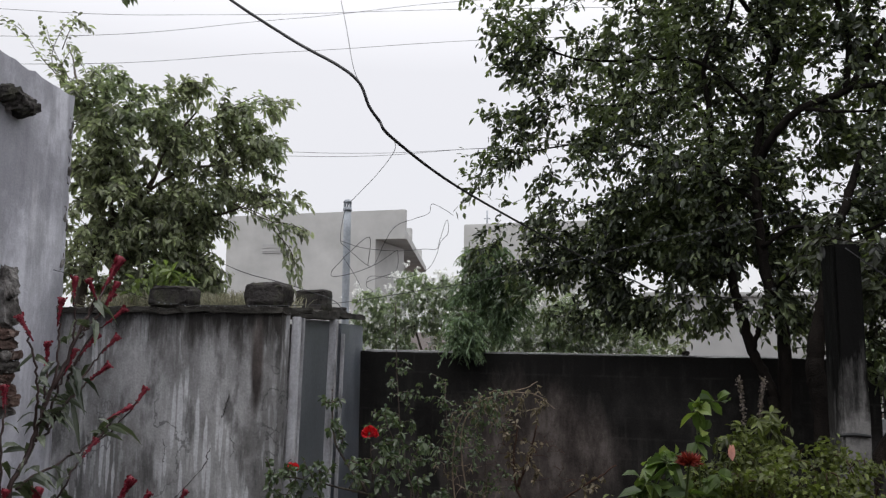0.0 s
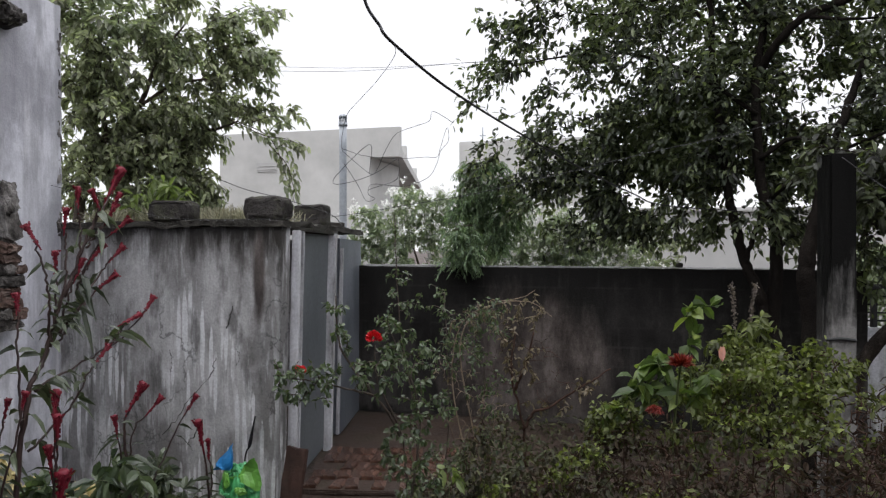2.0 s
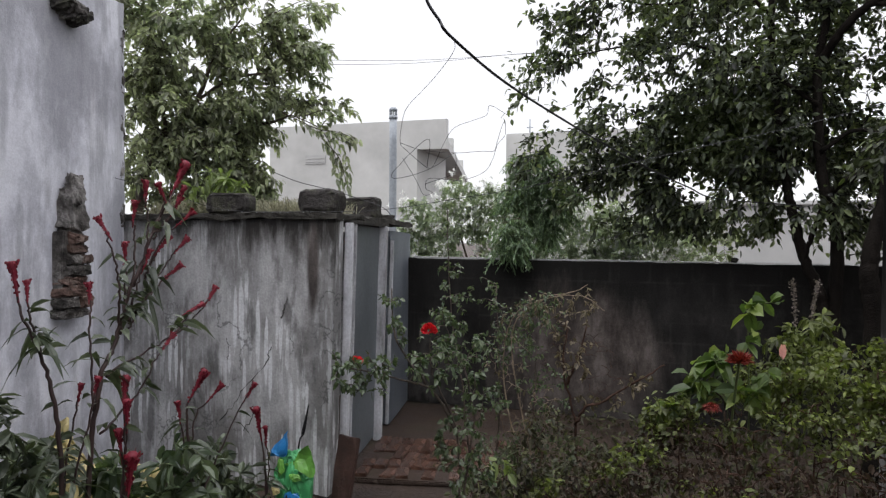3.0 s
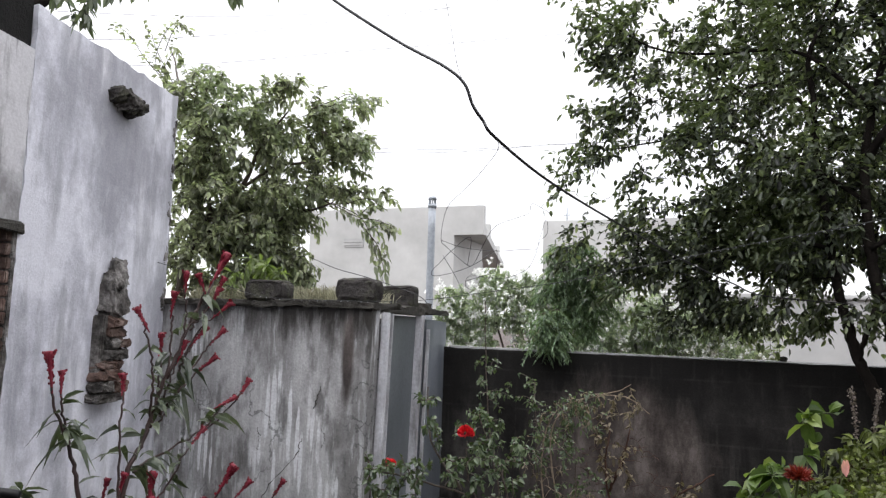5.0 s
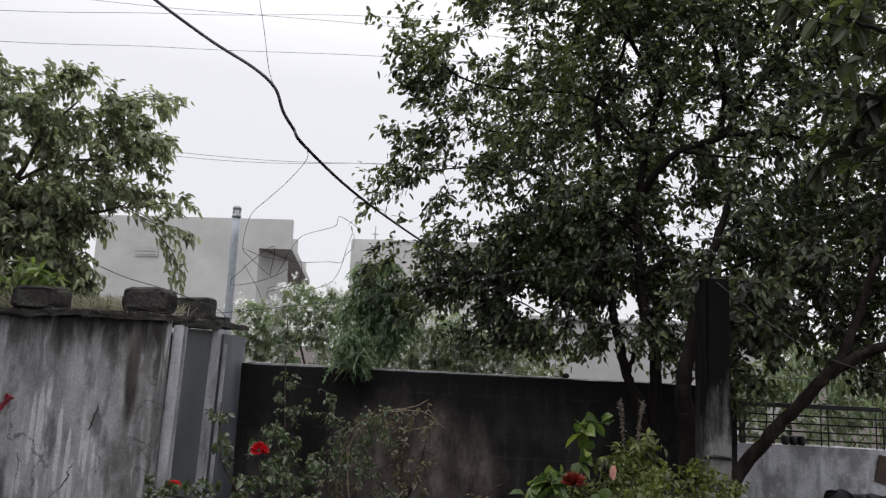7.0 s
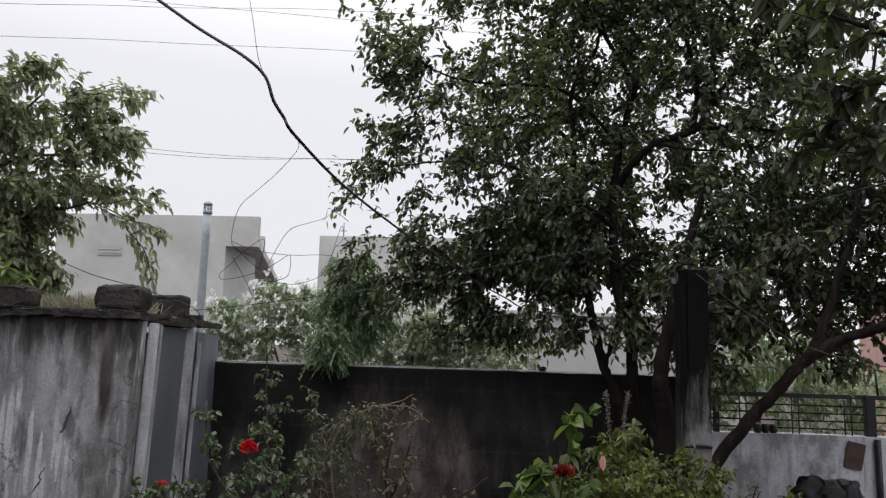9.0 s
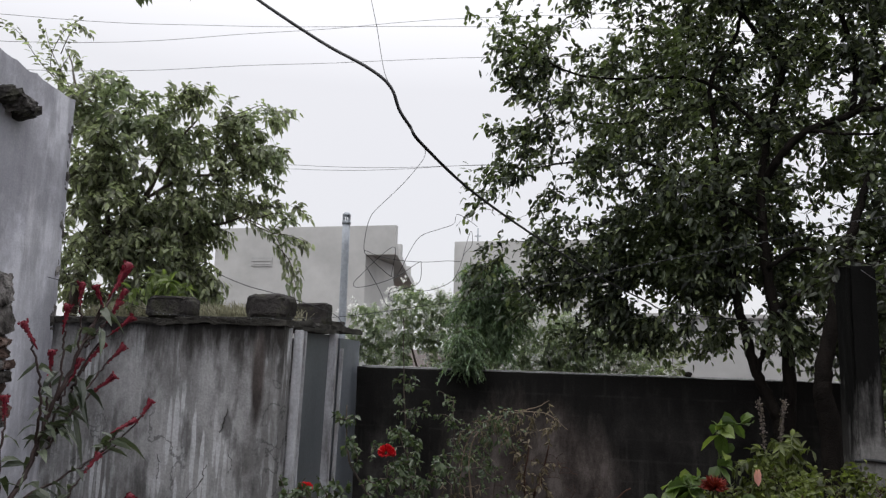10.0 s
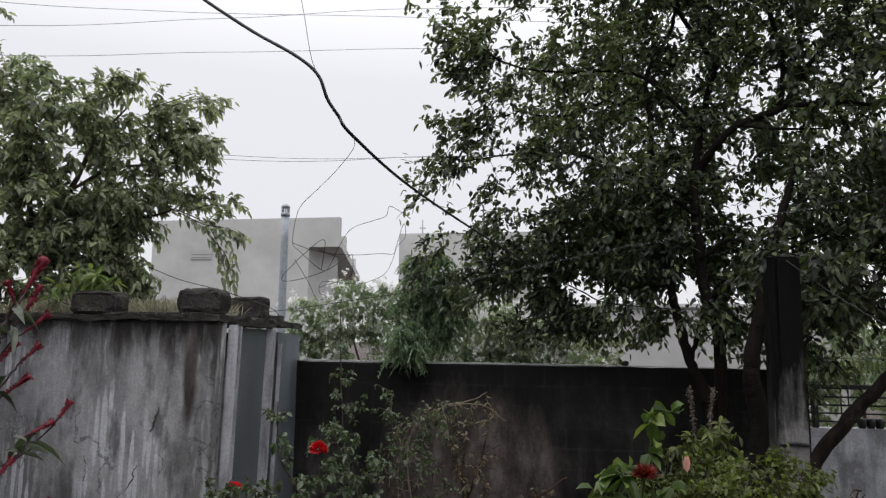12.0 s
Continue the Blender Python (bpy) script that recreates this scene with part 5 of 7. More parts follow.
tree("fruit_tree", "light green tree with long drooping leaves behind the outhouse", (-3.95, 6.42, 0),
     [([(-4.02, 6.40, -0.05), (-4.0, 6.40, 1.2), (-3.96, 6.42, 2.27), (-3.90, 6.46, 2.60), (-3.76, 6.56, 2.99)], 0.06, 0.036)],
     [([(-3.76, 6.56, 2.99), (-3.54, 6.75, 3.30), (-3.25, 6.97, 3.57), (-2.83, 7.25, 3.67), (-2.50, 7.45, 3.86)], 0.022, 0.006),
      ([(-3.88, 6.46, 2.60), (-3.60, 6.70, 2.73), (-3.14, 7.04, 3.05), (-2.85, 7.10, 3.12), (-2.60, 7.00, 3.16)], 0.026, 0.008),
      ([(-3.76, 6.56, 2.99), (-3.82, 6.51, 3.50), (-3.88, 6.46, 4.06), (-4.25, 6.5, 4.45), (-4.6, 6.8, 4.8), (-4.9, 7.0, 5.1)], 0.020, 0.006),
      ([(-3.54, 6.75, 3.30), (-3.39, 6.86, 3.79), (-3.18, 7.01, 4.20)], 0.025, 0.008)],
     LT, 1080, 6, (0.055, 0.098), (0.028, 0.043), M_BARK2, M_LEAF_L, 14, 0.10, 0.2, 0.3, spread=0.7, twig_r=0.004, power=1.4, jitter=0.02, leaf_shape=(0.9, 0.88), spray=((-3.9, 6.6, 3.2), (0.08, 0.20), 0.2, 0.5), gaps=0.45, hole=3.2, arms=(
         [(-2.91, 7.00, 4.17), (-2.66, 7.00, 4.24), (-2.44, 7.00, 4.29), (-2.26, 7.00, 4.15)], [(-2.77, 7.00, 3.92), (-2.51, 7.00, 3.82), (-2.38, 7.00, 3.78), (-2.23, 7.00, 3.72)],
         [(-2.60, 7.00, 3.16), (-2.28, 7.00, 3.01), (-2.13, 7.00, 2.79), (-2.06, 7.00, 2.57), (-1.98, 7.00, 2.35)], [(-2.28, 7.00, 3.01), (-2.16, 7.00, 3.12), (-2.04, 7.00, 3.13)],
         [(-2.18, 7.00, 2.87), (-2.03, 7.00, 2.93), (-1.90, 7.00, 2.87)], [(-3.39, 7.00, 4.30), (-3.30, 7.00, 4.45), (-3.14, 7.00, 4.43)],
         [(-4.96, 7.00, 5.04), (-4.87, 7.00, 5.26), (-4.77, 7.00, 5.36), (-4.63, 7.00, 5.24)], [(-4.47, 7.00, 4.63), (-4.38, 7.00, 4.77), (-4.23, 7.00, 4.76)],
         [(-2.84, 7.00, 3.99), (-2.72, 7.00, 4.13), (-2.55, 7.00, 4.06)],
         [(-4.25, 6.50, 4.30), (-4.80, 6.60, 4.75), (-5.13, 6.60, 5.12), (-5.36, 6.60, 5.25)],
         [(-4.25, 6.50, 4.30), (-4.68, 6.60, 4.71), (-4.59, 6.60, 5.05), (-4.39, 6.60, 5.19)],
         [(-4.25, 6.50, 4.30), (-4.48, 6.60, 4.56), (-4.70, 6.60, 4.90), (-4.80, 6.60, 5.14)],
         [(-4.25, 6.50, 4.30), (-4.31, 6.60, 4.38), (-4.09, 6.60, 4.52), (-3.82, 6.60, 4.40)],
         [(-4.25, 6.50, 4.30), (-4.56, 6.60, 4.60), (-4.42, 6.60, 4.84), (-4.32, 6.60, 4.70)],
         [(-2.70, 7.00, 4.18), (-2.44, 7.00, 4.24), (-2.19, 7.00, 4.21)],
         [(-2.57, 7.00, 3.86), (-2.35, 7.00, 3.81), (-2.21, 7.00, 3.72)],
         [(-2.70, 7.00, 3.19), (-2.31, 7.00, 3.01), (-2.06, 7.00, 2.96), (-1.86, 7.00, 2.88)],
         [(-2.25, 7.00, 2.91), (-2.06, 7.00, 2.71), (-1.98, 7.00, 2.46)],
         [(-2.44, 7.00, 3.14), (-2.22, 7.00, 3.19), (-2.06, 7.00, 3.14)]))
LO = [(-2.46, 3.60, 3.79, 0.04), (-2.26, 3.60, 3.68, 0.04), (-2.35, 3.60, 3.65, 0.04), (-2.21, 3.60, 3.73, 0.04), (-2.08, 3.60, 3.75, 0.04), (-1.87, 3.60, 3.73, 0.04), (-2.24, 3.60, 3.62, 0.04), (-1.28, 3.60, 3.68, 0.04), (-1.22, 3.60, 3.62, 0.04), (-1.18, 3.60, 3.68, 0.04), (-0.95, 3.60, 3.66, 0.04)]
tree("roof_tree", "branch with long leaves hanging over the broken wall top", (-4.3, 4.4, 0),
     [([(-4.3, 4.4, -0.05), (-4.25, 4.45, 2.5), (-4.1, 4.5, 4.0), (-3.7, 4.55, 4.5)], 0.08, 0.04)],
     [([(-3.7, 4.55, 4.5), (-3.1, 4.2, 4.45), (-2.4, 3.75, 4.1), (-2.0, 3.6, 3.95), (-1.5, 3.6, 3.88), (-0.9, 3.6, 3.80)], 0.022, 0.005)],
     LO, 40, 4, (0.055, 0.09), (0.027, 0.040), M_BARK, M_LEAF_G, 15, 0.1, 0.7, 0.3, twig_r=0.003, leaf_shape=(0.95, 0.8))

# ---- shrubs beyond the wall ----
def blossoms(name, rng, places, petals, size, mat, parent, label=""):
    """Small flowers: petals round a centre."""
    n = len(places) * petals
    a = rng.uniform(0, math.tau, n)
    d = rng.normal(size=(n, 3))
    return part(name, leaf_mesh(name, np.repeat(places, petals, 0), d, rng.normal(size=(n, 3)) * 0.2 + [0, 0, 1], rng.uniform(size * 0.7, size, n), size * 0.5, droop=0.1), mat, parent, label, "stuff")


JC = [(-2.31, 10.38, 2.13, 0.33), (-1.85, 10.54, 2.30, 0.45), (-2.16, 10.44, 1.81, 0.37), (-2.47, 10.32, 2.37, 0.22), (-1.46, 10.65, 2.14, 0.41), (-0.99, 10.77, 2.06, 0.37), (-0.59, 10.84, 1.90, 0.37), (-0.12, 10.92, 1.91, 0.33), (-1.86, 10.53, 2.62, 0.14), (-2.61, 10.27, 1.97, 0.20), (0.27, 10.96, 1.83, 0.33), (-1.2, 10.7, 1.5, 0.6), (-2.2, 10.5, 1.3, 0.5), (-1.0, 10.7, 2.35, 0.3), (-0.4, 10.9, 2.3, 0.35), (0.2, 11.0, 2.2, 0.35)]
JC += [(0.7, 11.0, 1.9, 0.4), (-1.9, 10.4, 2.5, 0.3), (-1.4, 10.5, 2.45, 0.3), (-2.5, 10.3, 2.2, 0.3), (-0.9, 10.7, 1.5, 0.5), (-0.3, 10.9, 1.4, 0.5), (0.4, 11.0, 1.5, 0.5), (0.2, 10.9, 2.0, 0.4), (0.8, 11.0, 2.1, 0.35), (1.2, 11.1, 1.9, 0.4), (-2.7, 10.3, 1.7, 0.3)]
root, lines, rng = tree("jasmine_bush", "green bush greyed by painted haze, with clusters of small white flowers", (-1.5, 10.7, 0),
     [([(-1.5, 10.7, -0.05), (-1.6, 10.65, 0.9), (-1.9, 10.5, 2.0)], 0.04, 0.012), ([(-1.4, 10.7, -0.05), (-1.0, 10.75, 1.0), (-0.5, 10.85, 1.8)], 0.035, 0.01)],
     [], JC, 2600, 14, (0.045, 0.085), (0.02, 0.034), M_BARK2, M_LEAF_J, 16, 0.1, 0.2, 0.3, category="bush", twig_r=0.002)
tips = np.array([l[-1] for l in lines])
picked = np.repeat(tips[rng.random(len(tips)) < 0.30], 3, 0)
away = picked - np.array([-1.0, 11.4, 1.2])
away /= np.linalg.norm(away, axis=1)[:, None]
blossoms("flower_growth", rng, picked + away * 0.13 + rng.normal(size=picked.shape) * 0.03, 7, 0.052, M_WHITE, root, "clusters of small white flowers")


def feathered(rng, lines, pairs, length, width, fall=0.5):
    """Compound leaves: small leaflets in two rows along every twig."""
    place, ahead = [], []
    for l in lines:
        f = np.linspace(0.15, 1, pairs)
        x = f * (len(l) - 1)
        i = np.minimum(x.astype(int), len(l) - 2)
        pts = l[i] + (l[i + 1] - l[i]) * (x - i)[:, None]
        d = l[-1] - l[0]
        s = np.cross(d, [0.2, 0.1, 1.0]) + rng.normal(size=3) * 0.1
        s /= np.linalg.norm(s) + 1e-9
        d = d / (np.linalg.norm(d) + 1e-9)
        for k in (1, -1):
            place.append(pts)
            ahead.append(np.repeat((s * k + d * 0.6 - np.array([0, 0, fall]))[None], pairs, 0) + rng.normal(size=(pairs, 3)) * 0.15)
    p, a = np.vstack(place), np.vstack(ahead)
    n = len(p)
    return p, a, rng.normal(size=(n, 3)) * 0.35 + [0, 0, 1], rng.uniform(*length, n), rng.uniform(*width, n)


rng = np.random.default_rng(17)
neem = thing("feathery_tree", (-0.6, 9.3, 0), "slender tree with drooping feathery leaves leaning over the wall", "tree")
stems = [curve_points(p, 8) for p in ([(-0.6, 9.3, -0.05), (-0.62, 9.25, 1.5), (-0.65, 9.1, 2.3), (-0.7, 8.95, 2.7)], [(-0.6, 9.3, 1.2), (-0.6, 9.1, 2.2), (-0.55, 9.0, 2.7)], [(-0.63, 9.15, 1.9), (-0.6, 8.75, 2.15), (-0.75, 8.4, 2.1)])]
for s in stems:
    part("trunk", tube_mesh("trunk", [(s, np.linspace(0.018, 0.005, len(s)))], 8), M_BARK2, neem)
FC = [(-0.66, 8.90, 2.80, 0.14), (-0.42, 8.90, 2.85, 0.13), (-0.28, 8.90, 2.58, 0.18), (-0.59, 8.90, 2.50, 0.20), (-0.46, 8.90, 2.17, 0.20), (-0.78, 8.88, 2.37, 0.13), (-0.25, 8.90, 2.24, 0.16), (-0.33, 8.90, 1.98, 0.15), (-0.64, 8.40, 2.03, 0.15), (-0.67, 8.38, 1.80, 0.14), (-0.56, 8.38, 1.85, 0.13), (-0.08, 8.95, 2.45, 0.12)]
crowns = inside(rng, FC, 900)
fronds = []
for c in crowns:
    a = rng.uniform(0, math.tau)
    f = np.linspace(0, 1, 7)[:, None]
    size = rng.uniform(0.12, 0.27)
    fronds.append(c + size * (f * [math.cos(a) * 0.75, math.sin(a) * 0.75, 0.25] - f ** 2 * [0, 0, rng.uniform(0.45, 0.95)]))
twigs = grow(rng, stems, crowns, sag=0.2)
part("twig_growth", tube_mesh("twig_growth", [(l, np.linspace(0.003, 0.0015, len(l))) for l in twigs + fronds], 4), M_GREENSTEM, neem, kind="stuff")
part("crown", leaf_mesh("crown", *feathered(rng, fronds, 11, (0.03, 0.055), (0.012, 0.019), 0.3), droop=0.4), M_LEAF_F, neem)

for nm, lab, base, cl, mat, sd, tw in (
        ("background_bush", "pale green bush in the lane behind the wall", (1.2, 13.9, 0), [(1.18, 13.82, 1.99, 0.45), (0.6, 13.82, 1.8, 0.5), (1.80, 13.80, 1.85, 0.4), (1.2, 13.8, 1.2, 0.7)], M_LEAF_L, 18, 160),
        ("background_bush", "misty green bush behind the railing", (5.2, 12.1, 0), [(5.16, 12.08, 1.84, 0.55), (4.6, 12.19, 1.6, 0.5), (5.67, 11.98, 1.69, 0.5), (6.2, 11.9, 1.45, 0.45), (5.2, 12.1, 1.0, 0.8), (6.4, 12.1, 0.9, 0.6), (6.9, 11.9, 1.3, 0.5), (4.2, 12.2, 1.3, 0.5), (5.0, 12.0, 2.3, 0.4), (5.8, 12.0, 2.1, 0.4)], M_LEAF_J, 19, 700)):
    tree(nm, lab, base, [([(base[0], base[1], -0.05), (base[0] + 0.05, base[1], 0.8), (base[0], base[1], 1.6)], 0.05, 0.02)], [], cl, tw, 14, (0.08, 0.14), (0.03, 0.05), M_BARK2, mat, sd, category="bush")


# ---- yard plants ----
def shrub(name, label, base, stems, clumps, twigs, per, length, width, bark, leaf, seed, r=0.008, fall=0.2, droop=0.3, sag=0.1, spread=0.75, twig_r=0.003, category="shrub", jitter=0.0, shape=(0.92, 0.88)):
    rng = np.random.default_rng(seed)
    root = thing(name, base, label, category)
    wood = [curve_points(s, 8) for s in stems]
    for w in wood:
        part("stem", tube_mesh("stem", [(w + rng.normal(size=w.shape) * r * 0.3, np.linspace(r, r * 0.4, len(w)))], 6), bark, root)
    lines = grow(rng, wood, inside(rng, clumps, twigs), sag)
    part("twig_growth", tube_mesh("twig_growth", [(l, np.linspace(twig_r, twig_r * 0.5, len(l))) for l in lines], 4), bark, root, kind="stuff")
    if per:
        part("leaves", leaf_mesh("leaves", *dress(rng, lines, per, length, width, 0.2, spread, fall, jitter=jitter), droop=droop, shape=shape), leaf, root, kind="stuff")
    return root, lines, rng


def bloom(place, r, petals, mat, parent, rng, name="flower", label=""):
    """A full round flower of many short petals."""
    d = rng.normal(size=(petals, 3))
    d /= np.linalg.norm(d, axis=1)[:, None]
    d[:, 2] = np.abs(d[:, 2]) * 0.9 - 0.25
    p = np.repeat(np.array([place], float), petals, 0) + d * r * 0.35
    return part(name, leaf_mesh(name, p, d, np.cross(d, rng.normal(size=(petals, 3))), r * 0.75, r * 0.8, droop=0.0, shape=(0.9, 1.0)), mat, parent, label)


RB = [(0.06, 3.96, 1.50, 0.11), (0.17, 3.99, 1.36, 0.14), (0.11, 3.76, 1.34, 0.12), (0.02, 3.62, 1.36, 0.08), (-0.09, 3.52, 1.37, 0.07), (-0.22, 3.40, 1.38, 0.08), (-0.19, 3.46, 1.33, 0.09), (-0.10, 3.52, 1.31, 0.09), (0.22, 4.01, 1.16, 0.16), (0.15, 3.88, 0.97, 0.16), (-0.06, 3.70, 1.50, 0.07), (-0.13, 3.77, 1.62, 0.06), (0.2, 3.95, 0.7, 0.18)]
rose, lines, rng = shrub("rose_bush", "rose bush with two red blooms and thorny arching canes", (0.12, 3.95, 0),
      [[(0.12, 3.95, -0.05), (0.15, 3.95, 0.6), (0.15, 3.9, 1.0), (0.08, 3.75, 1.30), (0.08, 3.71, 1.47)],
       [(0.15, 3.9, 1.0), (0.08, 3.75, 1.22), (-0.05, 3.6, 1.30), (-0.22, 3.42, 1.37)],
       [(0.14, 3.95, 0.5), (0.2, 4.0, 1.1), (0.05, 3.95, 1.55)],
       [(0.05, 3.75, 1.25), (-0.1, 3.75, 1.45), (-0.14, 3.78, 1.68)]],
      RB, 270, 8, (0.018, 0.038), (0.013, 0.025), M_BARK2, M_LEAF_O, 31, 0.007)
bloom((0.08, 3.70, 1.505), 0.036, 60, M_ROSE, rose, rng, "rose_flower", "round scarlet bloom")
bloom((-0.20, 3.54, 1.375), 0.028, 40, M_ROSE, rose, rng, "rose_flower", "small scarlet bloom")
CL = [(-0.32, 5.20, 1.93, 0.09), (-0.34, 5.19, 1.71, 0.12), (-0.29, 5.21, 1.48, 0.15), (-0.07, 5.28, 1.56, 0.15), (-0.36, 5.19, 1.26, 0.17), (0.04, 5.30, 1.33, 0.19), (0.19, 5.34, 1.11, 0.23), (-0.07, 5.28, 0.95, 0.23), (0.37, 5.37, 0.88, 0.19), (-0.1, 5.3, 0.5, 0.3), (0.3, 5.3, 0.45, 0.3)]
shrub("climbing_shrub", "straggly grey-green climbing shrub against the dark wall", (-0.1, 5.35, 0),
      [[(-0.15, 5.3, -0.05), (-0.22, 5.25, 0.8), (-0.30, 5.2, 1.4), (-0.33, 5.18, 2.12)], [(-0.1, 5.35, -0.05), (0.0, 5.32, 0.7), (-0.02, 5.3, 1.6)], [(-0.05, 5.35, -0.05), (0.2, 5.35, 0.6), (0.25, 5.32, 1.2)]],
      CL, 290, 7, (0.018, 0.040), (0.012, 0.023), M_BARK2, M_LEAF_O, 32, 0.008)
dry, lines, rng = shrub("withered_creeper", "half-withered creeper with dry arching stems and dull green leaves", (0.45, 5.15, 0),
      [[(0.3, 5.3, -0.05), (0.05, 5.28, 0.9), (0.08, 5.31, 1.37), (0.31, 5.26, 1.53), (0.56, 5.20, 1.56), (0.70, 5.22, 1.47)],
       [(0.35, 5.3, -0.05), (0.1, 5.25, 1.2), (0.28, 5.26, 1.51), (0.49, 5.29, 1.58), (0.58, 5.31, 1.63)]],
      [(0.35, 5.25, 1.45, 0.14), (0.15, 5.28, 1.38, 0.14), (0.20, 5.27, 1.47, 0.08), (0.33, 5.25, 1.53, 0.08), (0.45, 5.22, 1.56, 0.08), (0.56, 5.21, 1.57, 0.07), (0.55, 5.25, 1.5, 0.1), (0.1, 5.27, 1.15, 0.2), (0.25, 5.2, 0.8, 0.25), (0.3, 5.15, 0.4, 0.3)],
      380, 0, (0.018, 0.036), (0.009, 0.018), M_DRY, M_LEAF_D, 33, 0.006, 0.5, twig_r=0.0022)
part("withered_leaves", leaf_mesh("withered_leaves", *dress(rng, [l for l in lines if l[-1][2] > 1.35 or rng.random() < 0.25], 4, (0.018, 0.036), (0.009, 0.018), fall=0.5)), M_LEAF_D, dry, "small withered leaves", "stuff")
part("green_leaves", leaf_mesh("green_leaves", *dress(rng, [l for l in lines if l[-1][2] > 1.15 and l[-1][0] < 0.42], 5, (0.022, 0.042), (0.012, 0.022), jitter=0.02)), M_LEAF_O, dry, "fresh green leaves among the dry stems", "stuff")

bare, lines, rng = shrub("bare_shrub", "leafless dark shrub with fine reddish twigs", (0.53, 5.10, 0),
      [[(0.53, 5.10, -0.05), (0.55, 5.10, 0.45), (0.53, 5.10, 0.82), (0.48, 5.10, 1.02), (0.46, 5.10, 1.19), (0.49, 5.10, 1.38)], [(0.54, 5.10, 0.78), (0.60, 5.10, 0.89), (0.70, 5.10, 0.93), (0.88, 5.12, 1.05), (1.06, 5.14, 1.17)],
       [(0.48, 5.10, 1.02), (0.56, 5.08, 1.2), (0.6, 5.08, 1.38)]],
      [(0.50, 5.10, 1.30, 0.17), (0.62, 5.10, 1.22, 0.17), (0.70, 5.12, 1.02, 0.16), (0.40, 5.10, 1.15, 0.13), (0.9, 5.12, 1.08, 0.10)], 170, 0, (0.02, 0.04), (0.01, 0.02), M_TWIG, M_LEAF_D, 37, 0.011, twig_r=0.0022)
part("withered_leaves", leaf_mesh("withered_leaves", *dress(rng, lines[:60], 4, (0.025, 0.045), (0.014, 0.024), fall=0.5)), M_LEAF_D, bare, "few withered leaves", "stuff")
shrub("undergrowth_shrub", "dark brown tangle of low twigs and small leaves", (0.5, 4.8, 0),
      [[(0.35, 4.8, -0.05), (0.32, 4.8, 0.3), (0.25, 4.75, 0.65)], [(0.6, 4.85, -0.05), (0.62, 4.85, 0.35), (0.7, 4.9, 0.7)], [(0.85, 4.75, -0.05), (0.85, 4.75, 0.3), (0.9, 4.7, 0.55)]],
      [(0.25, 4.75, 0.55, 0.2), (0.45, 4.75, 0.45, 0.25), (0.65, 4.85, 0.6, 0.22), (0.85, 4.75, 0.45, 0.22), (0.1, 4.6, 0.35, 0.25), (0.5, 4.6, 0.25, 0.3), (0.35, 5.0, 0.75, 0.15), (0.95, 4.9, 0.6, 0.15)],
      560, 6, (0.025, 0.05), (0.015, 0.028), M_TWIG, M_LEAF_U, 38, 0.009, jitter=0.02)

shrub("broad_leaved_seedling", "fresh green broad-leaved seedling among the dark twigs", (0.22, 4.52, 0), [[(0.22, 4.52, -0.05), (0.21, 4.51, 0.35), (0.22, 4.5, 0.7)]],
      [(0.22, 4.5, 0.7, 0.05), (0.27, 4.48, 0.66, 0.04)], 6, 3, (0.05, 0.085), (0.030, 0.046), M_GREENSTEM, M_LEAF_W, 39, 0.005)

BU = [(1.11, 4.44, 1.0, 0.14), (1.34, 4.54, 1.08, 0.13), (1.67, 4.61, 1.18, 0.17), (1.91, 4.47, 1.18, 0.20), (2.11, 4.32, 1.20, 0.20), (2.3, 4.19, 1.20, 0.2), (0.98, 4.34, 0.82, 0.15), (1.25, 4.34, 0.88, 0.23), (1.64, 4.31, 0.94, 0.26), (1.96, 4.15, 1.0, 0.25), (2.2, 4.00, 1.02, 0.25), (0.73, 4.32, 0.70, 0.13), (0.86, 4.13, 0.68, 0.15), (1.37, 4.04, 0.75, 0.24), (1.80, 3.88, 0.85, 0.26), (2.15, 3.81, 0.9, 0.26), (0.58, 4.19, 0.62, 0.12), (1.0, 4.2, 0.4, 0.3), (1.5, 4.1, 0.45, 0.35), (2.0, 4.0, 0.5, 0.4)]
BU += [(1.56, 4.83, 1.14, 0.16), (1.70, 4.81, 1.33, 0.08), (1.95, 4.67, 1.36, 0.06), (2.05, 4.55, 1.39, 0.06), (2.14, 4.42, 1.33, 0.08), (1.06, 4.6, 0.95, 0.08), (1.8, 4.6, 1.3, 0.08), (2.3, 4.4, 0.7, 0.35), (2.45, 4.2, 0.9, 0.3), (2.1, 4.4, 0.8, 0.3), (1.7, 4.4, 0.6, 0.3), (2.4, 4.4, 1.1, 0.2), (2.42, 4.7, 1.05, 0.18), (2.65, 4.75, 0.95, 0.25), (2.6, 4.6, 0.65, 0.35), (2.9, 4.8, 0.7, 0.3), (3.0, 4.95, 0.9, 0.22), (2.35, 4.75, 0.8, 0.25)]
bush, lines, rng = shrub("hedge_bush", "tangled bush of brown twigs with fresh yellow-green tips", (1.6, 4.3, 0),
      [[(x, y, -0.05), (x + 0.03, y, 0.4), (x + dx, y, h)] for x, y, dx, h in ((0.8, 4.3, -0.1, 0.7), (1.1, 4.4, 0.05, 1.0), (1.45, 4.4, -0.08, 1.05), (1.7, 4.4, 0.05, 1.15), (2.0, 4.3, 0.05, 1.15), (2.25, 4.1, 0.08, 1.1), (1.3, 4.1, 0.0, 0.8), (1.8, 3.95, 0.1, 0.9))],
      BU, 3300, 0, (0.02, 0.05), (0.009, 0.02), M_TWIG, M_LEAF_B, 34, 0.008, twig_r=0.0034)
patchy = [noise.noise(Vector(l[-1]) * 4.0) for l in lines]
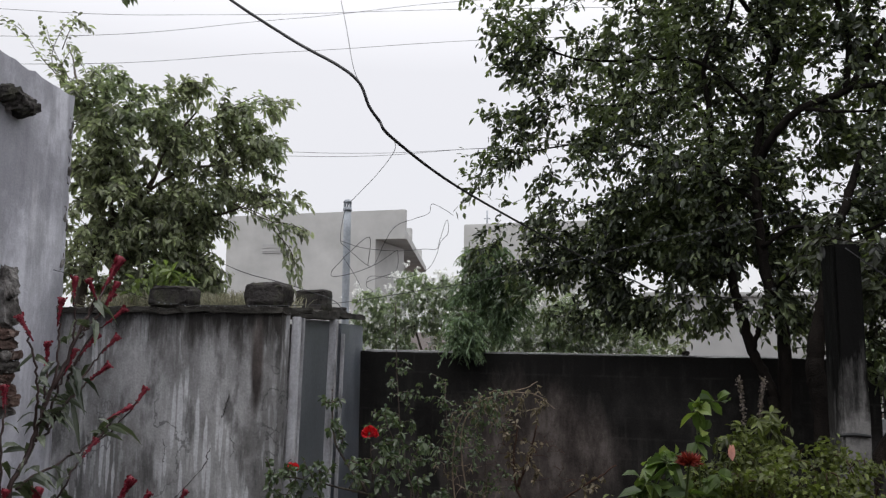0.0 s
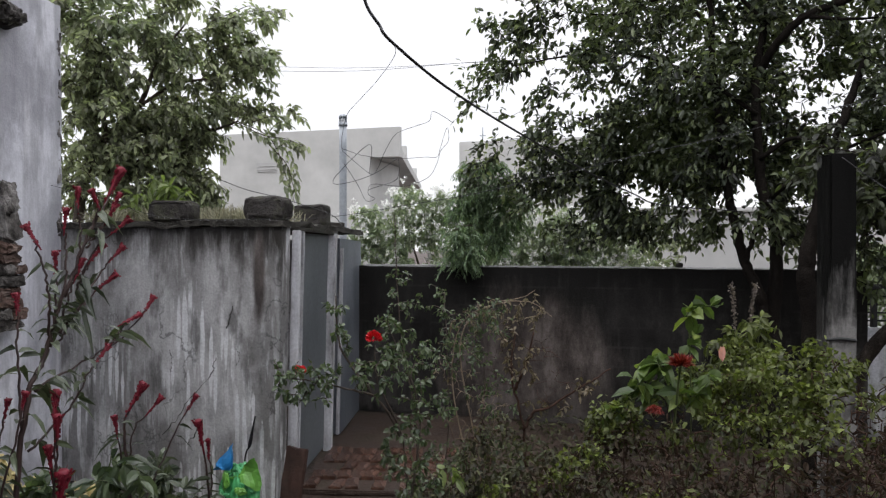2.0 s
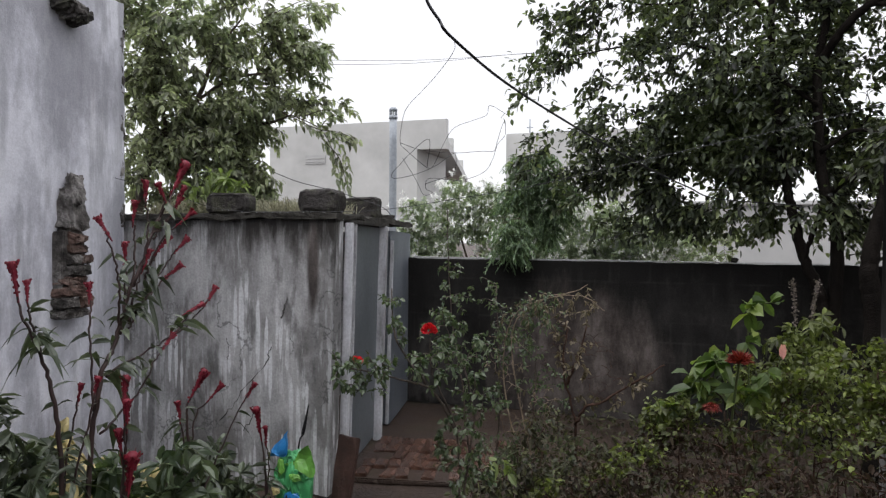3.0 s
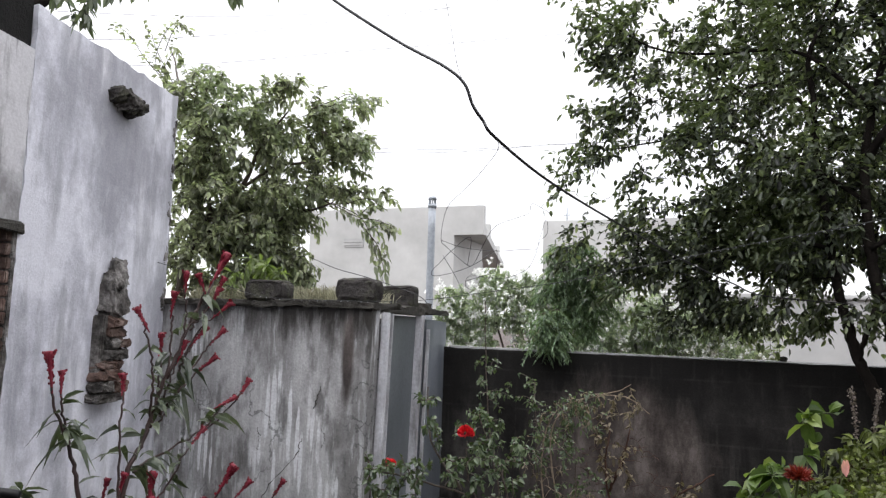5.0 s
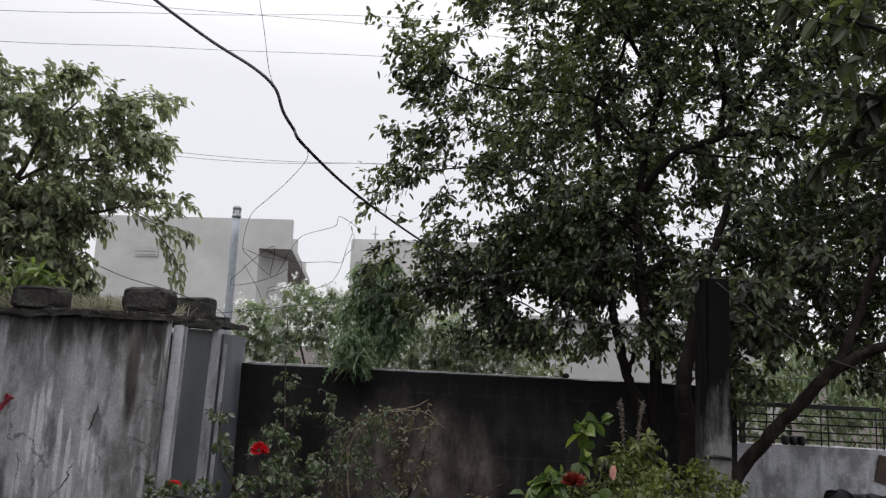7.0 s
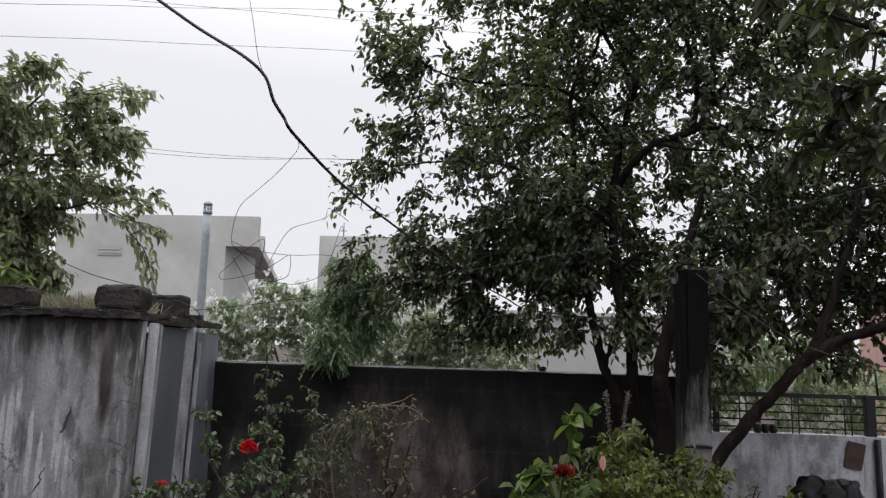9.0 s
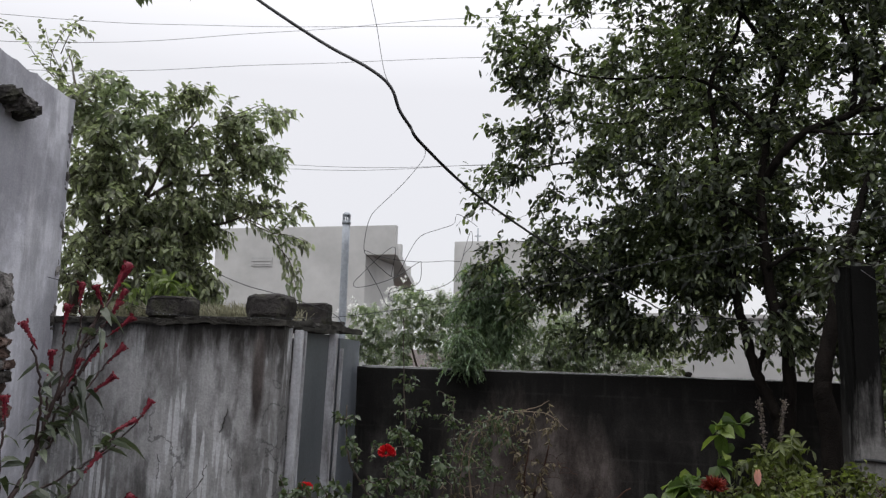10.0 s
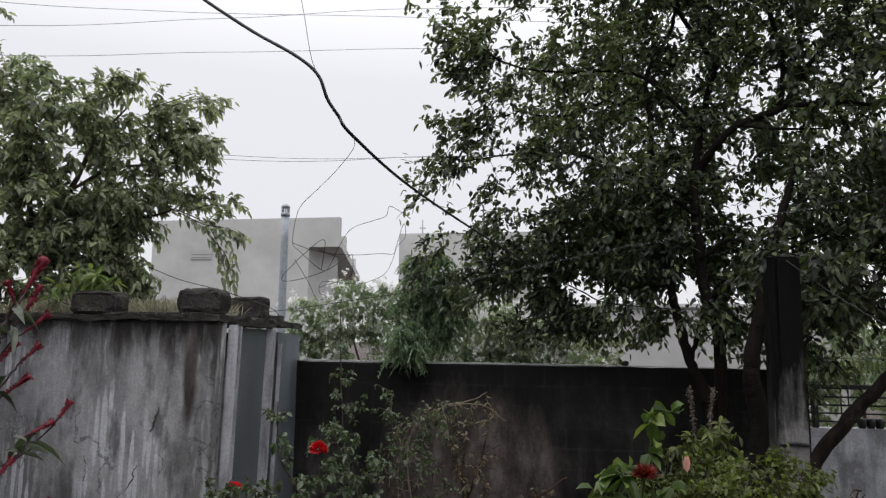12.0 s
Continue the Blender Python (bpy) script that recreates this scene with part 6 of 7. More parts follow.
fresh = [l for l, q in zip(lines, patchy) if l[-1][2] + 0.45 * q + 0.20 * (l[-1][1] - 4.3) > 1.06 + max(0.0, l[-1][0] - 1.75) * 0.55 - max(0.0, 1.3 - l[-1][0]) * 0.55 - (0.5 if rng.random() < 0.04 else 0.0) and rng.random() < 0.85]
# low twigs get the leaf colour darkened for shade
low_shaded = [l for l, q in zip(lines, patchy) if l[-1][2] + 0.35 * q + 0.20 * (l[-1][1] - 4.3) <= 1.0 and rng.random() < (0.5 if l[-1][0] < 1.6 else 0.25)]
part("leaves", leaf_mesh("leaves", *dress(rng, fresh, 19, (0.018, 0.042), (0.012, 0.027), 0.45, 0.7, 0.0, jitter=0.022), droop=0.35, shape=(1.0, 0.95)), M_LEAF_B, bush, "fresh yellow-green leaves", "stuff")
part("shaded_leaves", leaf_mesh("shaded_leaves", *dress(rng, low_shaded, 9, (0.018, 0.038), (0.011, 0.022), 0.3, 0.75, 0.2, jitter=0.025), droop=0.3, shape=(1.0, 0.95)), M_LEAF_E, bush, "dull brownish leaves, darkened for the shade inside the bush", "stuff")
IX = [(1.52, 4.60, 1.60, 0.06), (1.60, 4.60, 1.57, 0.05), (1.47, 4.60, 1.52, 0.06), (1.27, 4.55, 1.37, 0.07), (1.36, 4.50, 1.36, 0.07), (1.29, 4.50, 1.29, 0.08), (1.20, 4.52, 1.27, 0.06), (1.23, 4.50, 1.18, 0.08), (1.37, 4.48, 1.16, 0.10), (1.45, 4.60, 1.44, 0.06), (1.09, 4.44, 1.05, 0.05), (1.5, 4.5, 1.22, 0.09)]
ixora, lines, rng = shrub("ixora_plant", "broad-leaved plant with a brick-red flower head", (1.42, 4.62, 0),
      [[(1.42, 4.62, -0.05), (1.4, 4.6, 0.7), (1.36, 4.55, 1.2)], [(1.42, 4.62, 0.3), (1.48, 4.62, 1.0), (1.46, 4.62, 1.58)], [(1.42, 4.6, 0.5), (1.58, 4.62, 1.0), (1.62, 4.6, 1.4)]],
      IX, 46, 4, (0.06, 0.12), (0.042, 0.07), M_GREENSTEM, M_LEAF_I, 35, 0.007, 0.05, 0.35, shape=(1.0, 0.92))
spk = rng.normal(size=(300, 3))
spk[:, 2] = np.abs(spk[:, 2]) * 0.9 + 0.1
spk /= np.linalg.norm(spk, axis=1)[:, None]
part("flower_head", leaf_mesh("flower_head", np.repeat([[1.41, 4.30, 1.345]], 300, 0), spk, np.cross(spk, rng.normal(size=(300, 3))), rng.uniform(0.045, 0.078, 300), 0.012, droop=0.1), M_IXORA, ixora, "spiky brick-red flower head")
part("flower_stalk", tube_mesh("flower_stalk", [(curve_points([(1.38, 4.5, 0.9), (1.40, 4.4, 1.2), (1.41, 4.30, 1.36)], 6), 0.006)], 6), M_GREENSTEM, ixora)
part("flower_head", leaf_mesh("flower_head", np.repeat([[1.29, 4.32, 1.12]], 300, 0), spk, np.cross(spk, rng.normal(size=(300, 3))), rng.uniform(0.03, 0.055, 300), 0.009, droop=0.5), M_IXORA, ixora, "fading dark red flower head")
bud_d = np.array([[0.1, 0.0, 1.0], [-0.1, 0.05, 1.0], [0.0, -0.1, 1.0], [0.05, 0.1, 1.0]])
part("bud", leaf_mesh("bud", np.repeat([[1.60, 4.35, 1.36]], 4, 0), bud_d, np.cross(bud_d, [1, 0.3, 0]), 0.075, 0.03, droop=0), M_PINKBUD, ixora, "pale pink bud")
basil, lines, rng = shrub("basil_plant", "light green basil plant with pale seed spikes", (1.75, 4.95, 0),
      [[(1.75, 4.95, -0.05), (1.74, 4.95, 0.9), (1.74, 4.95, 1.45)], [(1.75, 4.95, 0.7), (1.84, 4.95, 1.2), (1.86, 4.95, 1.5)]],
      [(1.75, 4.9, 1.44, 0.13), (1.86, 4.9, 1.42, 0.11), (1.68, 4.9, 1.32, 0.12), (1.8, 4.85, 1.25, 0.15)], 70, 8, (0.04, 0.07), (0.016, 0.03), M_GREENSTEM, M_LEAF_B, 36, 0.006)
for x0, dx in ((1.74, -0.02), (1.80, 0.04)):
    line = curve_points([(x0, 4.95, 1.38), (x0 + dx * 0.5, 4.95, 1.56), (x0 + dx, 4.95, 1.70)], 8)
    spike = part("seed_spike", tube_mesh("seed_spike", [(line, 0.0012)], 5), M_SPIKE, basil, "pale seed spike")
    pp = np.repeat(line[4:], 14, 0) + rng.normal(size=(14 * len(line[4:]), 3)) * 0.006
    dd = rng.normal(size=pp.shape)
    part("husk_growth", leaf_mesh("husk_growth", pp, dd, np.cross(dd, rng.normal(size=pp.shape)), 0.012, 0.01), M_SPIKE, spike, kind="stuff")


def cockscomb(name, label, base, stems, seed, leaf_len=(0.07, 0.14), leaf_w=(0.020, 0.034), per=16, comb=1.0, bare=9.0):
    rng = np.random.default_rng(seed)
    root = thing(name, base, label, "flower plant", "cockscombs by the wall")
    lines, thick, usual = [], 0.012, comb
    for s in stems:
        w = curve_points(s, 8)
        w = w + rng.normal(size=w.shape) * 0.003
        part("stem", tube_mesh("stem", [(w, np.linspace(thick, 0.0035, len(w)))], 6), M_STEMR, root)
        thick = 0.0055
        comb = usual * (1.55 if not lines else 1.0)
        lines.append(w)
        tip, d = w[-1], w[-1] - w[-4]
        d /= np.linalg.norm(d)
        n = 64
        f = rng.uniform(0, 1, n) ** 0.45
        ring = rng.normal(size=(n, 3))
        ring -= d * (ring @ d)[:, None]
        ring /= np.linalg.norm(ring, axis=1)[:, None]
        rr = (0.003 + 0.013 * f ** 5) * comb
        pp = tip + d * ((f - 0.45) * 0.12 * comb)[:, None] + ring * rr[:, None]
        core = np.stack([tip + d * k * comb for k in (-0.06, -0.02, 0.02, 0.045, 0.062, 0.070)])
        comb_core = part("comb_core", tube_mesh("comb_core", [(core, np.array([0.003, 0.0045, 0.006, 0.009, 0.0145, 0.009]) * comb)], 9), M_RED, root, "crimson velvety flower crest")
        part("red_comb", leaf_mesh("red_comb", pp, ring * 0.8 + d, np.cross(ring, d) + rng.normal(size=(n, 3)) * 0.3, 0.011 * comb, 0.010 * comb, droop=0.1), M_RED, comb_core, kind="stuff")
    lower = [w[:max(4, int(len(w) * 0.72))] for w in lines]
    data = dress(rng, lower, per, leaf_len, leaf_w, 0.05, 0.85, -0.25)
    keep = (data[0][:, 2] < bare) | (rng.random(len(data[0])) < 0.3)
    data = [row[keep] for row in data]
    part("leaves", leaf_mesh("leaves", *data, droop=rng.uniform(0.3, 1.3, len(data[0]))), M_LEAF_C, root, kind="stuff")
    return root


MAIN = [(-1.14, 2.96, -0.05), (-1.13, 2.97, 0.8), (-1.11, 3.02, 1.31), (-1.11, 3.10, 1.46), (-1.10, 3.17, 1.67), (-1.09, 3.25, 1.82), (-1.09, 3.32, 1.97), (-1.06, 3.37, 2.07), (-1.05, 3.42, 2.17)]
SIDE = [[(-1.09, 3.10, 1.55), (-1.06, 3.07, 1.72), (-1.08, 3.05, 1.86), (-1.10, 3.04, 1.94)],
        [(-1.10, 3.15, 1.62), (-1.08, 3.18, 1.76), (-1.09, 3.19, 1.92), (-1.09, 3.18, 2.01)],
        [(-1.10, 3.20, 1.70), (-1.08, 3.25, 1.88), (-1.08, 3.26, 1.99), (-1.09, 3.25, 2.09)],
        [(-1.09, 3.30, 1.92), (-1.07, 3.34, 2.03), (-1.06, 3.34, 2.10)],
        [(-1.08, 3.32, 1.94), (-1.05, 3.38, 2.02), (-1.03, 3.40, 2.09)],
        [(-1.09, 3.30, 1.90), (-1.06, 3.34, 1.97), (-1.04, 3.39, 2.05)],
        [(-1.09, 3.25, 1.71), (-1.08, 3.33, 1.88), (-1.02, 3.41, 1.99)],
        [(-1.10, 3.17, 1.55), (-1.08, 3.26, 1.66), (-1.06, 3.34, 1.78), (-1.03, 3.40, 1.87)],
        [(-1.11, 3.17, 1.50), (-1.11, 3.24, 1.60), (-1.08, 3.32, 1.69), (-1.04, 3.36, 1.75)],
        [(-1.10, 3.12, 1.50), (-1.11, 3.16, 1.68), (-1.11, 3.16, 1.83)],
        [(-1.11, 3.05, 1.33), (-1.12, 3.16, 1.37), (-1.08, 3.33, 1.43), (-1.02, 3.45, 1.51), (-0.97, 3.55, 1.63)],
        [(-1.05, 3.39, 1.46), (-1.03, 3.44, 1.53), (-1.01, 3.47, 1.58)],
        [(-1.11, 3.02, 1.10), (-1.08, 3.20, 1.23), (-1.06, 3.27, 1.35), (-1.06, 3.35, 1.43)],
        [(-1.10, 3.17, 1.54), (-1.10, 3.21, 1.69), (-1.09, 3.25, 1.80)],
        [(-1.09, 3.25, 1.74), (-1.08, 3.28, 1.80), (-1.06, 3.32, 1.87)],
        [(-1.12, 3.0, 1.2), (-1.16, 3.02, 1.5), (-1.18, 3.04, 1.66)]]
cockscomb("cockscomb_plant", "tall leaning cockscomb plant with many crimson tips", (-1.14, 2.96, 0), [MAIN, *SIDE], 41, per=11, comb=0.92, bare=1.68, leaf_len=(0.07, 0.14), leaf_w=(0.026, 0.044))
cockscomb("cockscomb_plant", "slender cockscomb plant with paired red spikes and broad leaves", (-1.2, 2.9, 0),
    [[(-1.16, 2.9, -0.05), (-1.17, 2.89, 0.9), (-1.19, 2.87, 1.26), (-1.22, 2.84, 1.44), (-1.26, 2.79, 1.61), (-1.27, 2.77, 1.73)], [(-1.22, 2.84, 1.44), (-1.24, 2.81, 1.58), (-1.25, 2.80, 1.69)], [(-1.2, 2.9, 0.5), (-1.22, 2.96, 1.0), (-1.2, 3.0, 1.25)], [(-1.2, 2.9, 0.6), (-1.12, 2.92, 1.0), (-1.06, 2.95, 1.3)]], 42, per=20, comb=0.8, leaf_len=(0.09, 0.16), leaf_w=(0.026, 0.042))
cockscomb("cockscomb_plant", "low cockscomb plant with drooping red combs by the wall", (-1.22, 3.8, 0),
    [[(-1.24, 3.78, -0.05), (-1.26, 3.78, 0.7), (-1.28, 3.77, 1.0), (-1.25, 3.80, 1.12)], [(-1.25, 3.78, 0.6), (-1.25, 3.79, 0.95), (-1.18, 3.86, 1.09)], [(-1.24, 3.8, 0.5), (-1.17, 3.99, 0.88), (-1.09, 4.04, 1.06)], [(-1.24, 3.79, 0.6), (-1.3, 3.76, 0.9), (-1.31, 3.75, 1.0)]], 43, per=9)
cockscomb("cockscomb_plant", "low cockscomb plant crowded with crimson combs", (-1.05, 3.05, 0),
    [[(-1.04, 3.06, -0.05), (-1.04, 3.06, 0.6), (-1.03, 3.07, z), (-1.03 + dx, 3.07, z + 0.18)] for z, dx in ((0.72, 0.02), (0.86, -0.02), (0.98, 0.01), (1.08, 0.0))], 45, per=6, comb=1.2)
cockscomb("cockscomb_plant", "small cockscomb seedling beside the plastic bag", (-1.07, 4.19, 0),
    [[(-1.07, 4.19, -0.05), (-1.07, 4.19, 0.5), (-1.10, 4.16, 0.86)], [(-1.07, 4.19, 0.4), (-1.06, 4.2, 0.62), (-1.08, 4.19, 0.78)]], 44, per=10)

for nm, lab, base, cl, tw, ln, wd, mat, sd in (
        ("potted_shrub", "leafy green shrub at the foot of the house wall", (-1.55, 2.9, 0), [(-1.45, 2.77, 1.15, 0.14), (-1.41, 2.97, 0.95, 0.18), (-1.43, 2.80, 0.9, 0.18), (-1.46, 2.67, 1.1, 0.14), (-1.5, 2.9, 0.5, 0.3)], 75, (0.06, 0.12), (0.025, 0.045), M_LEAF_C, 51),
        ("potted_shrub", "dark green broad-leaved shrub among the flower pots", (-1.4, 3.75, 0), [(-1.46, 3.45, 0.70, 0.16), (-1.25, 3.70, 0.72, 0.14), (-1.22, 3.75, 0.5, 0.17), (-1.45, 3.6, 0.5, 0.2)], 55, (0.08, 0.15), (0.035, 0.06), M_LEAF_O, 52)):
    shrub(nm, lab, base, [[(base[0], base[1], -0.05), (base[0], base[1], 0.4), (base[0] + 0.06, base[1], 0.9)]], cl, tw, 8, ln, wd, M_GREENSTEM, mat, sd)

# grass on the outhouse roof
rng = np.random.default_rng(61)
n = 3600
gp = np.stack([rng.uniform(-3.2, -1.62, n), rng.uniform(5.62, 6.5, n), np.full(n, 2.10)], 1)
gp = gp[(np.abs(gp[:, 0] + 2.25) > 0.27) | (gp[:, 1] > 5.7)]
gd = rng.normal(size=gp.shape) * 0.35 + [0, 0, 1]
single("roof_grass", leaf_mesh("roof_grass", gp, gd, rng.normal(size=gp.shape), rng.uniform(0.10, 0.30, len(gp)), 0.009, droop=0.45), M_GRASS, "pale weeds growing on the outhouse roof", "grass", kind="stuff")
shrub("roof_weed", "bright green weed sprouting behind the roof blocks", (-2.5, 5.75, 2.10), [[(-2.55, 5.75, 2.09), (-2.55, 5.75, 2.2), (-2.5, 5.75, 2.4)], [(-2.7, 5.75, 2.09), (-2.7, 5.75, 2.2), (-2.75, 5.75, 2.35)]], [(-2.68, 5.72, 2.33, 0.15), (-2.5, 5.72, 2.40, 0.13), (-2.38, 5.75, 2.33, 0.10), (-2.8, 5.75, 2.28, 0.12)], 20, 8, (0.07, 0.13), (0.026, 0.04), M_GREENSTEM, M_LEAF_W, 62)

# ---- loose things on the ground ----
board = single("rusty_board", block((-1.16, 5.36, 0.22), (0.17, 0.03, 0.50), -10, 0.006, 0.014, 3, 71, (-8, 4)), M_MAROON, "short rusty board leaning by the outhouse corner", "board")


single("black_stick", tube_mesh("black_stick", [(curve_points([(-1.55, 5.26, 0.0), (-1.51, 5.31, 0.40), (-1.49, 5.33, 0.47), (-1.46, 5.36, 0.68)], 5), [0.006] * 10 + [0.013, 0.014, 0.012, 0.008] + [0.006] * 2)], 7), M_DARKPLASTIC, "thin black stick leaning against the outhouse wall", "stick")


def bag(name, label, place, size, mat, seed, patches=()):
    root = thing(name, place, label, "tarpaulin" if name == "tarpaulin" else "bag", "yellow grow bags" if name == "grow_bag" else "")
    bm = bmesh.new()
    bmesh.ops.create_icosphere(bm, subdivisions=5, radius=0.5)
    for v in bm.verts:
        q = v.co * 4 + Vector((seed, 0, seed))
        v.co += noise.noise_vector(q) * 0.16 + noise.noise_vector(q * 2.7) * 0.09
        v.co = Vector((v.co.x * size[0], v.co.y * size[1], (v.co.z + 0.42) * size[2]))
        v.co.z = max(v.co.z, -0.02)
    bmesh.ops.translate(bm, vec=place, verts=bm.verts)
    part("bag_body", from_bm("bag_body", bm, True), mat, root)
    for off, sc, m2 in patches:
        b2 = bmesh.new()
        bmesh.ops.create_icosphere(b2, subdivisions=3, radius=0.5)
        for v in b2.verts:
            q = v.co * 5 + Vector((seed + 9, 4, 0))
            v.co += noise.noise_vector(q * 0.6) * 0.30 + noise.noise_vector(q * 2.0) * 0.12
            v.co = Vector((v.co.x * sc[0], v.co.y * sc[1], v.co.z * sc[2])) + Vector(off) + Vector(place)
        part("bag_fold", b2, m2, root)
    return root


def flap(corners, thick, seed, rumple=0.02):
    """A crumpled sheet corner: a three-cornered film with folds and a little thickness."""
    bm = bmesh.new()
    bm.faces.new([bm.verts.new(c) for c in corners])
    bmesh.ops.subdivide_edges(bm, edges=bm.edges[:], cuts=7, use_grid_fill=True)
    bmesh.ops.triangulate(bm, faces=bm.faces[:])
    for v in bm.verts:
        v.co += noise.noise_vector(v.co * 14 + Vector((seed, seed, 0))) * rumple
    bmesh.ops.solidify(bm, geom=bm.faces[:], thickness=thick)
    return bm


sack = bag("plastic_bag", "crumpled green and blue printed plastic bag", (-1.36, 4.98, 0), (0.27, 0.2, 0.50), M_GREENP, 3, (((0.05, -0.10, 0.13), (0.13, 0.05, 0.13), M_BLUE), ((-0.08, -0.10, 0.20), (0.06, 0.04, 0.06), M_YELLOW), ((0.06, -0.09, 0.30), (0.09, 0.04, 0.05), M_LIME), ((-0.04, -0.10, 0.36), (0.05, 0.03, 0.11), M_LIME)))
part("bag_flap", flap([(-1.53, 4.90, 0.40), (-1.36, 4.88, 0.45), (-1.37, 4.91, 0.60)], 0.006, 4, 0.035), M_BLUE, sack, "bright blue folded corner")
part("bag_flap", flap([(-1.38, 4.90, 0.36), (-1.17, 4.93, 0.30), (-1.23, 4.95, 0.52)], 0.006, 9, 0.04), M_LIME, sack, "lime green folded corner")
bag("grow_bag", "yellow plastic grow bag with a slack rim", (-2.58, 4.2, 0), (0.24, 0.24, 0.74), M_YELLOW, 5)
bag("grow_bag", "torn yellow plastic grow bag holding soil", (-2.25, 4.1, 0), (0.22, 0.22, 0.58), M_YELLOW, 7)
bag("grow_bag", "squat yellow plastic grow bag in front of the wall", (-1.91, 4.2, 0), (0.24, 0.22, 0.56), M_YELLOW, 13)

# brick paving before the door
step = thing("brick_paving", (-0.95, 6.1, 0), "worn wet brick paving before the outhouse door", "paving")
part("bedding", block((*on_side(0.95, 0.62), 0.0), (1.15, 1.25, 0.04), STURN, 0.01, 0.006, 2, 81), M_SOIL, step)
brick_mesh = from_bm("brick", block((0, 0, 0), (0.215, 0.10, 0.05), 0, 0.006, 0.003, 1, 83))
brick_mesh.materials.append(M_PAVE)
for i in range(5):
    for j in range(11):
        if random.random() < 0.22:
            continue
        x, y = on_side(0.52 + i * 0.222, 0.08 + j * 0.108)
        b = part("brick", brick_mesh, M_PAVE, step)
        b.matrix_basis = pose(x, y, 0.004 + 0.016 * random.random(), random.uniform(-4, 4), random.uniform(-4, 4), STURN + random.uniform(-9, 9))

# dark knob on the rear wall
knob = bmesh.new()
bmesh.ops.create_icosphere(knob, subdivisions=3, radius=0.026)
for v in knob.verts:
    v.co = Vector((v.co.x * 2.0, v.co.y, v.co.z * 0.9)) + noise.noise_vector(v.co * 40) * 0.014 + Vector((1.66, 8.6, 1.718))
single("stone_lump", knob, M_BLOCK, "small dark lump of mortar on the wall top", "stone")

# things along the low wall
single("rusty_plate", block((4.87, 8.54, 0.93), (0.18, 0.012, 0.27), 0, 0.003, 0.004, 1, 91, (0, 12)), M_RUST, "torn brown plate hanging on the low wall", "plate")
single("drain_pipe", tube_mesh("drain_pipe", [([(5.10, 8.53, 0.05), (5.10, 8.53, 1.1)], 0.03)], 10), M_IRON, "black iron pipe down the low wall", "pipe")
bag("tarpaulin", "crumpled black plastic sheet on the ground", (4.25, 7.9, 0.0), (0.8, 0.5, 0.85), M_DARKPLASTIC, 11)
clay = thing("small_pot", (4.0, 8.64, 1.12), "small black pots standing on the low wall", "pot")
for x in (3.93, 4.01, 4.09):
    part("pot", tube_mesh("pot", [([(x, 8.63, 1.12), (x, 8.63, 1.15), (x, 8.63, 1.19), (x, 8.63, 1.215)], [0.03, 0.042, 0.045, 0.036])], 12), M_IRON, clay)

handle = thing("handlebar", (-1.75, 2.36, 0), "black rubber-gripped handlebar of a parked cart", "handlebar")
part("stem", tube_mesh("stem", [([(-1.78, 2.30, 0.0), (-1.76, 2.33, 0.7), (-1.74, 2.36, 1.33)], 0.014)], 8), M_IRON, handle)
part("bar", tube_mesh("bar", [(curve_points([(-2.2, 2.15, 1.36), (-1.74, 2.36, 1.33), (-1.33, 2.57, 1.335)], 6), 0.011)], 8), M_IRON, handle)
part("grip", tube_mesh("grip", [([(-1.34, 2.565, 1.335), (-1.30, 2.585, 1.33), (-1.22, 2.625, 1.32), (-1.205, 2.633, 1.318)], [0.017, 0.018, 0.018, 0.014])], 10), M_DARKPLASTIC, handle)
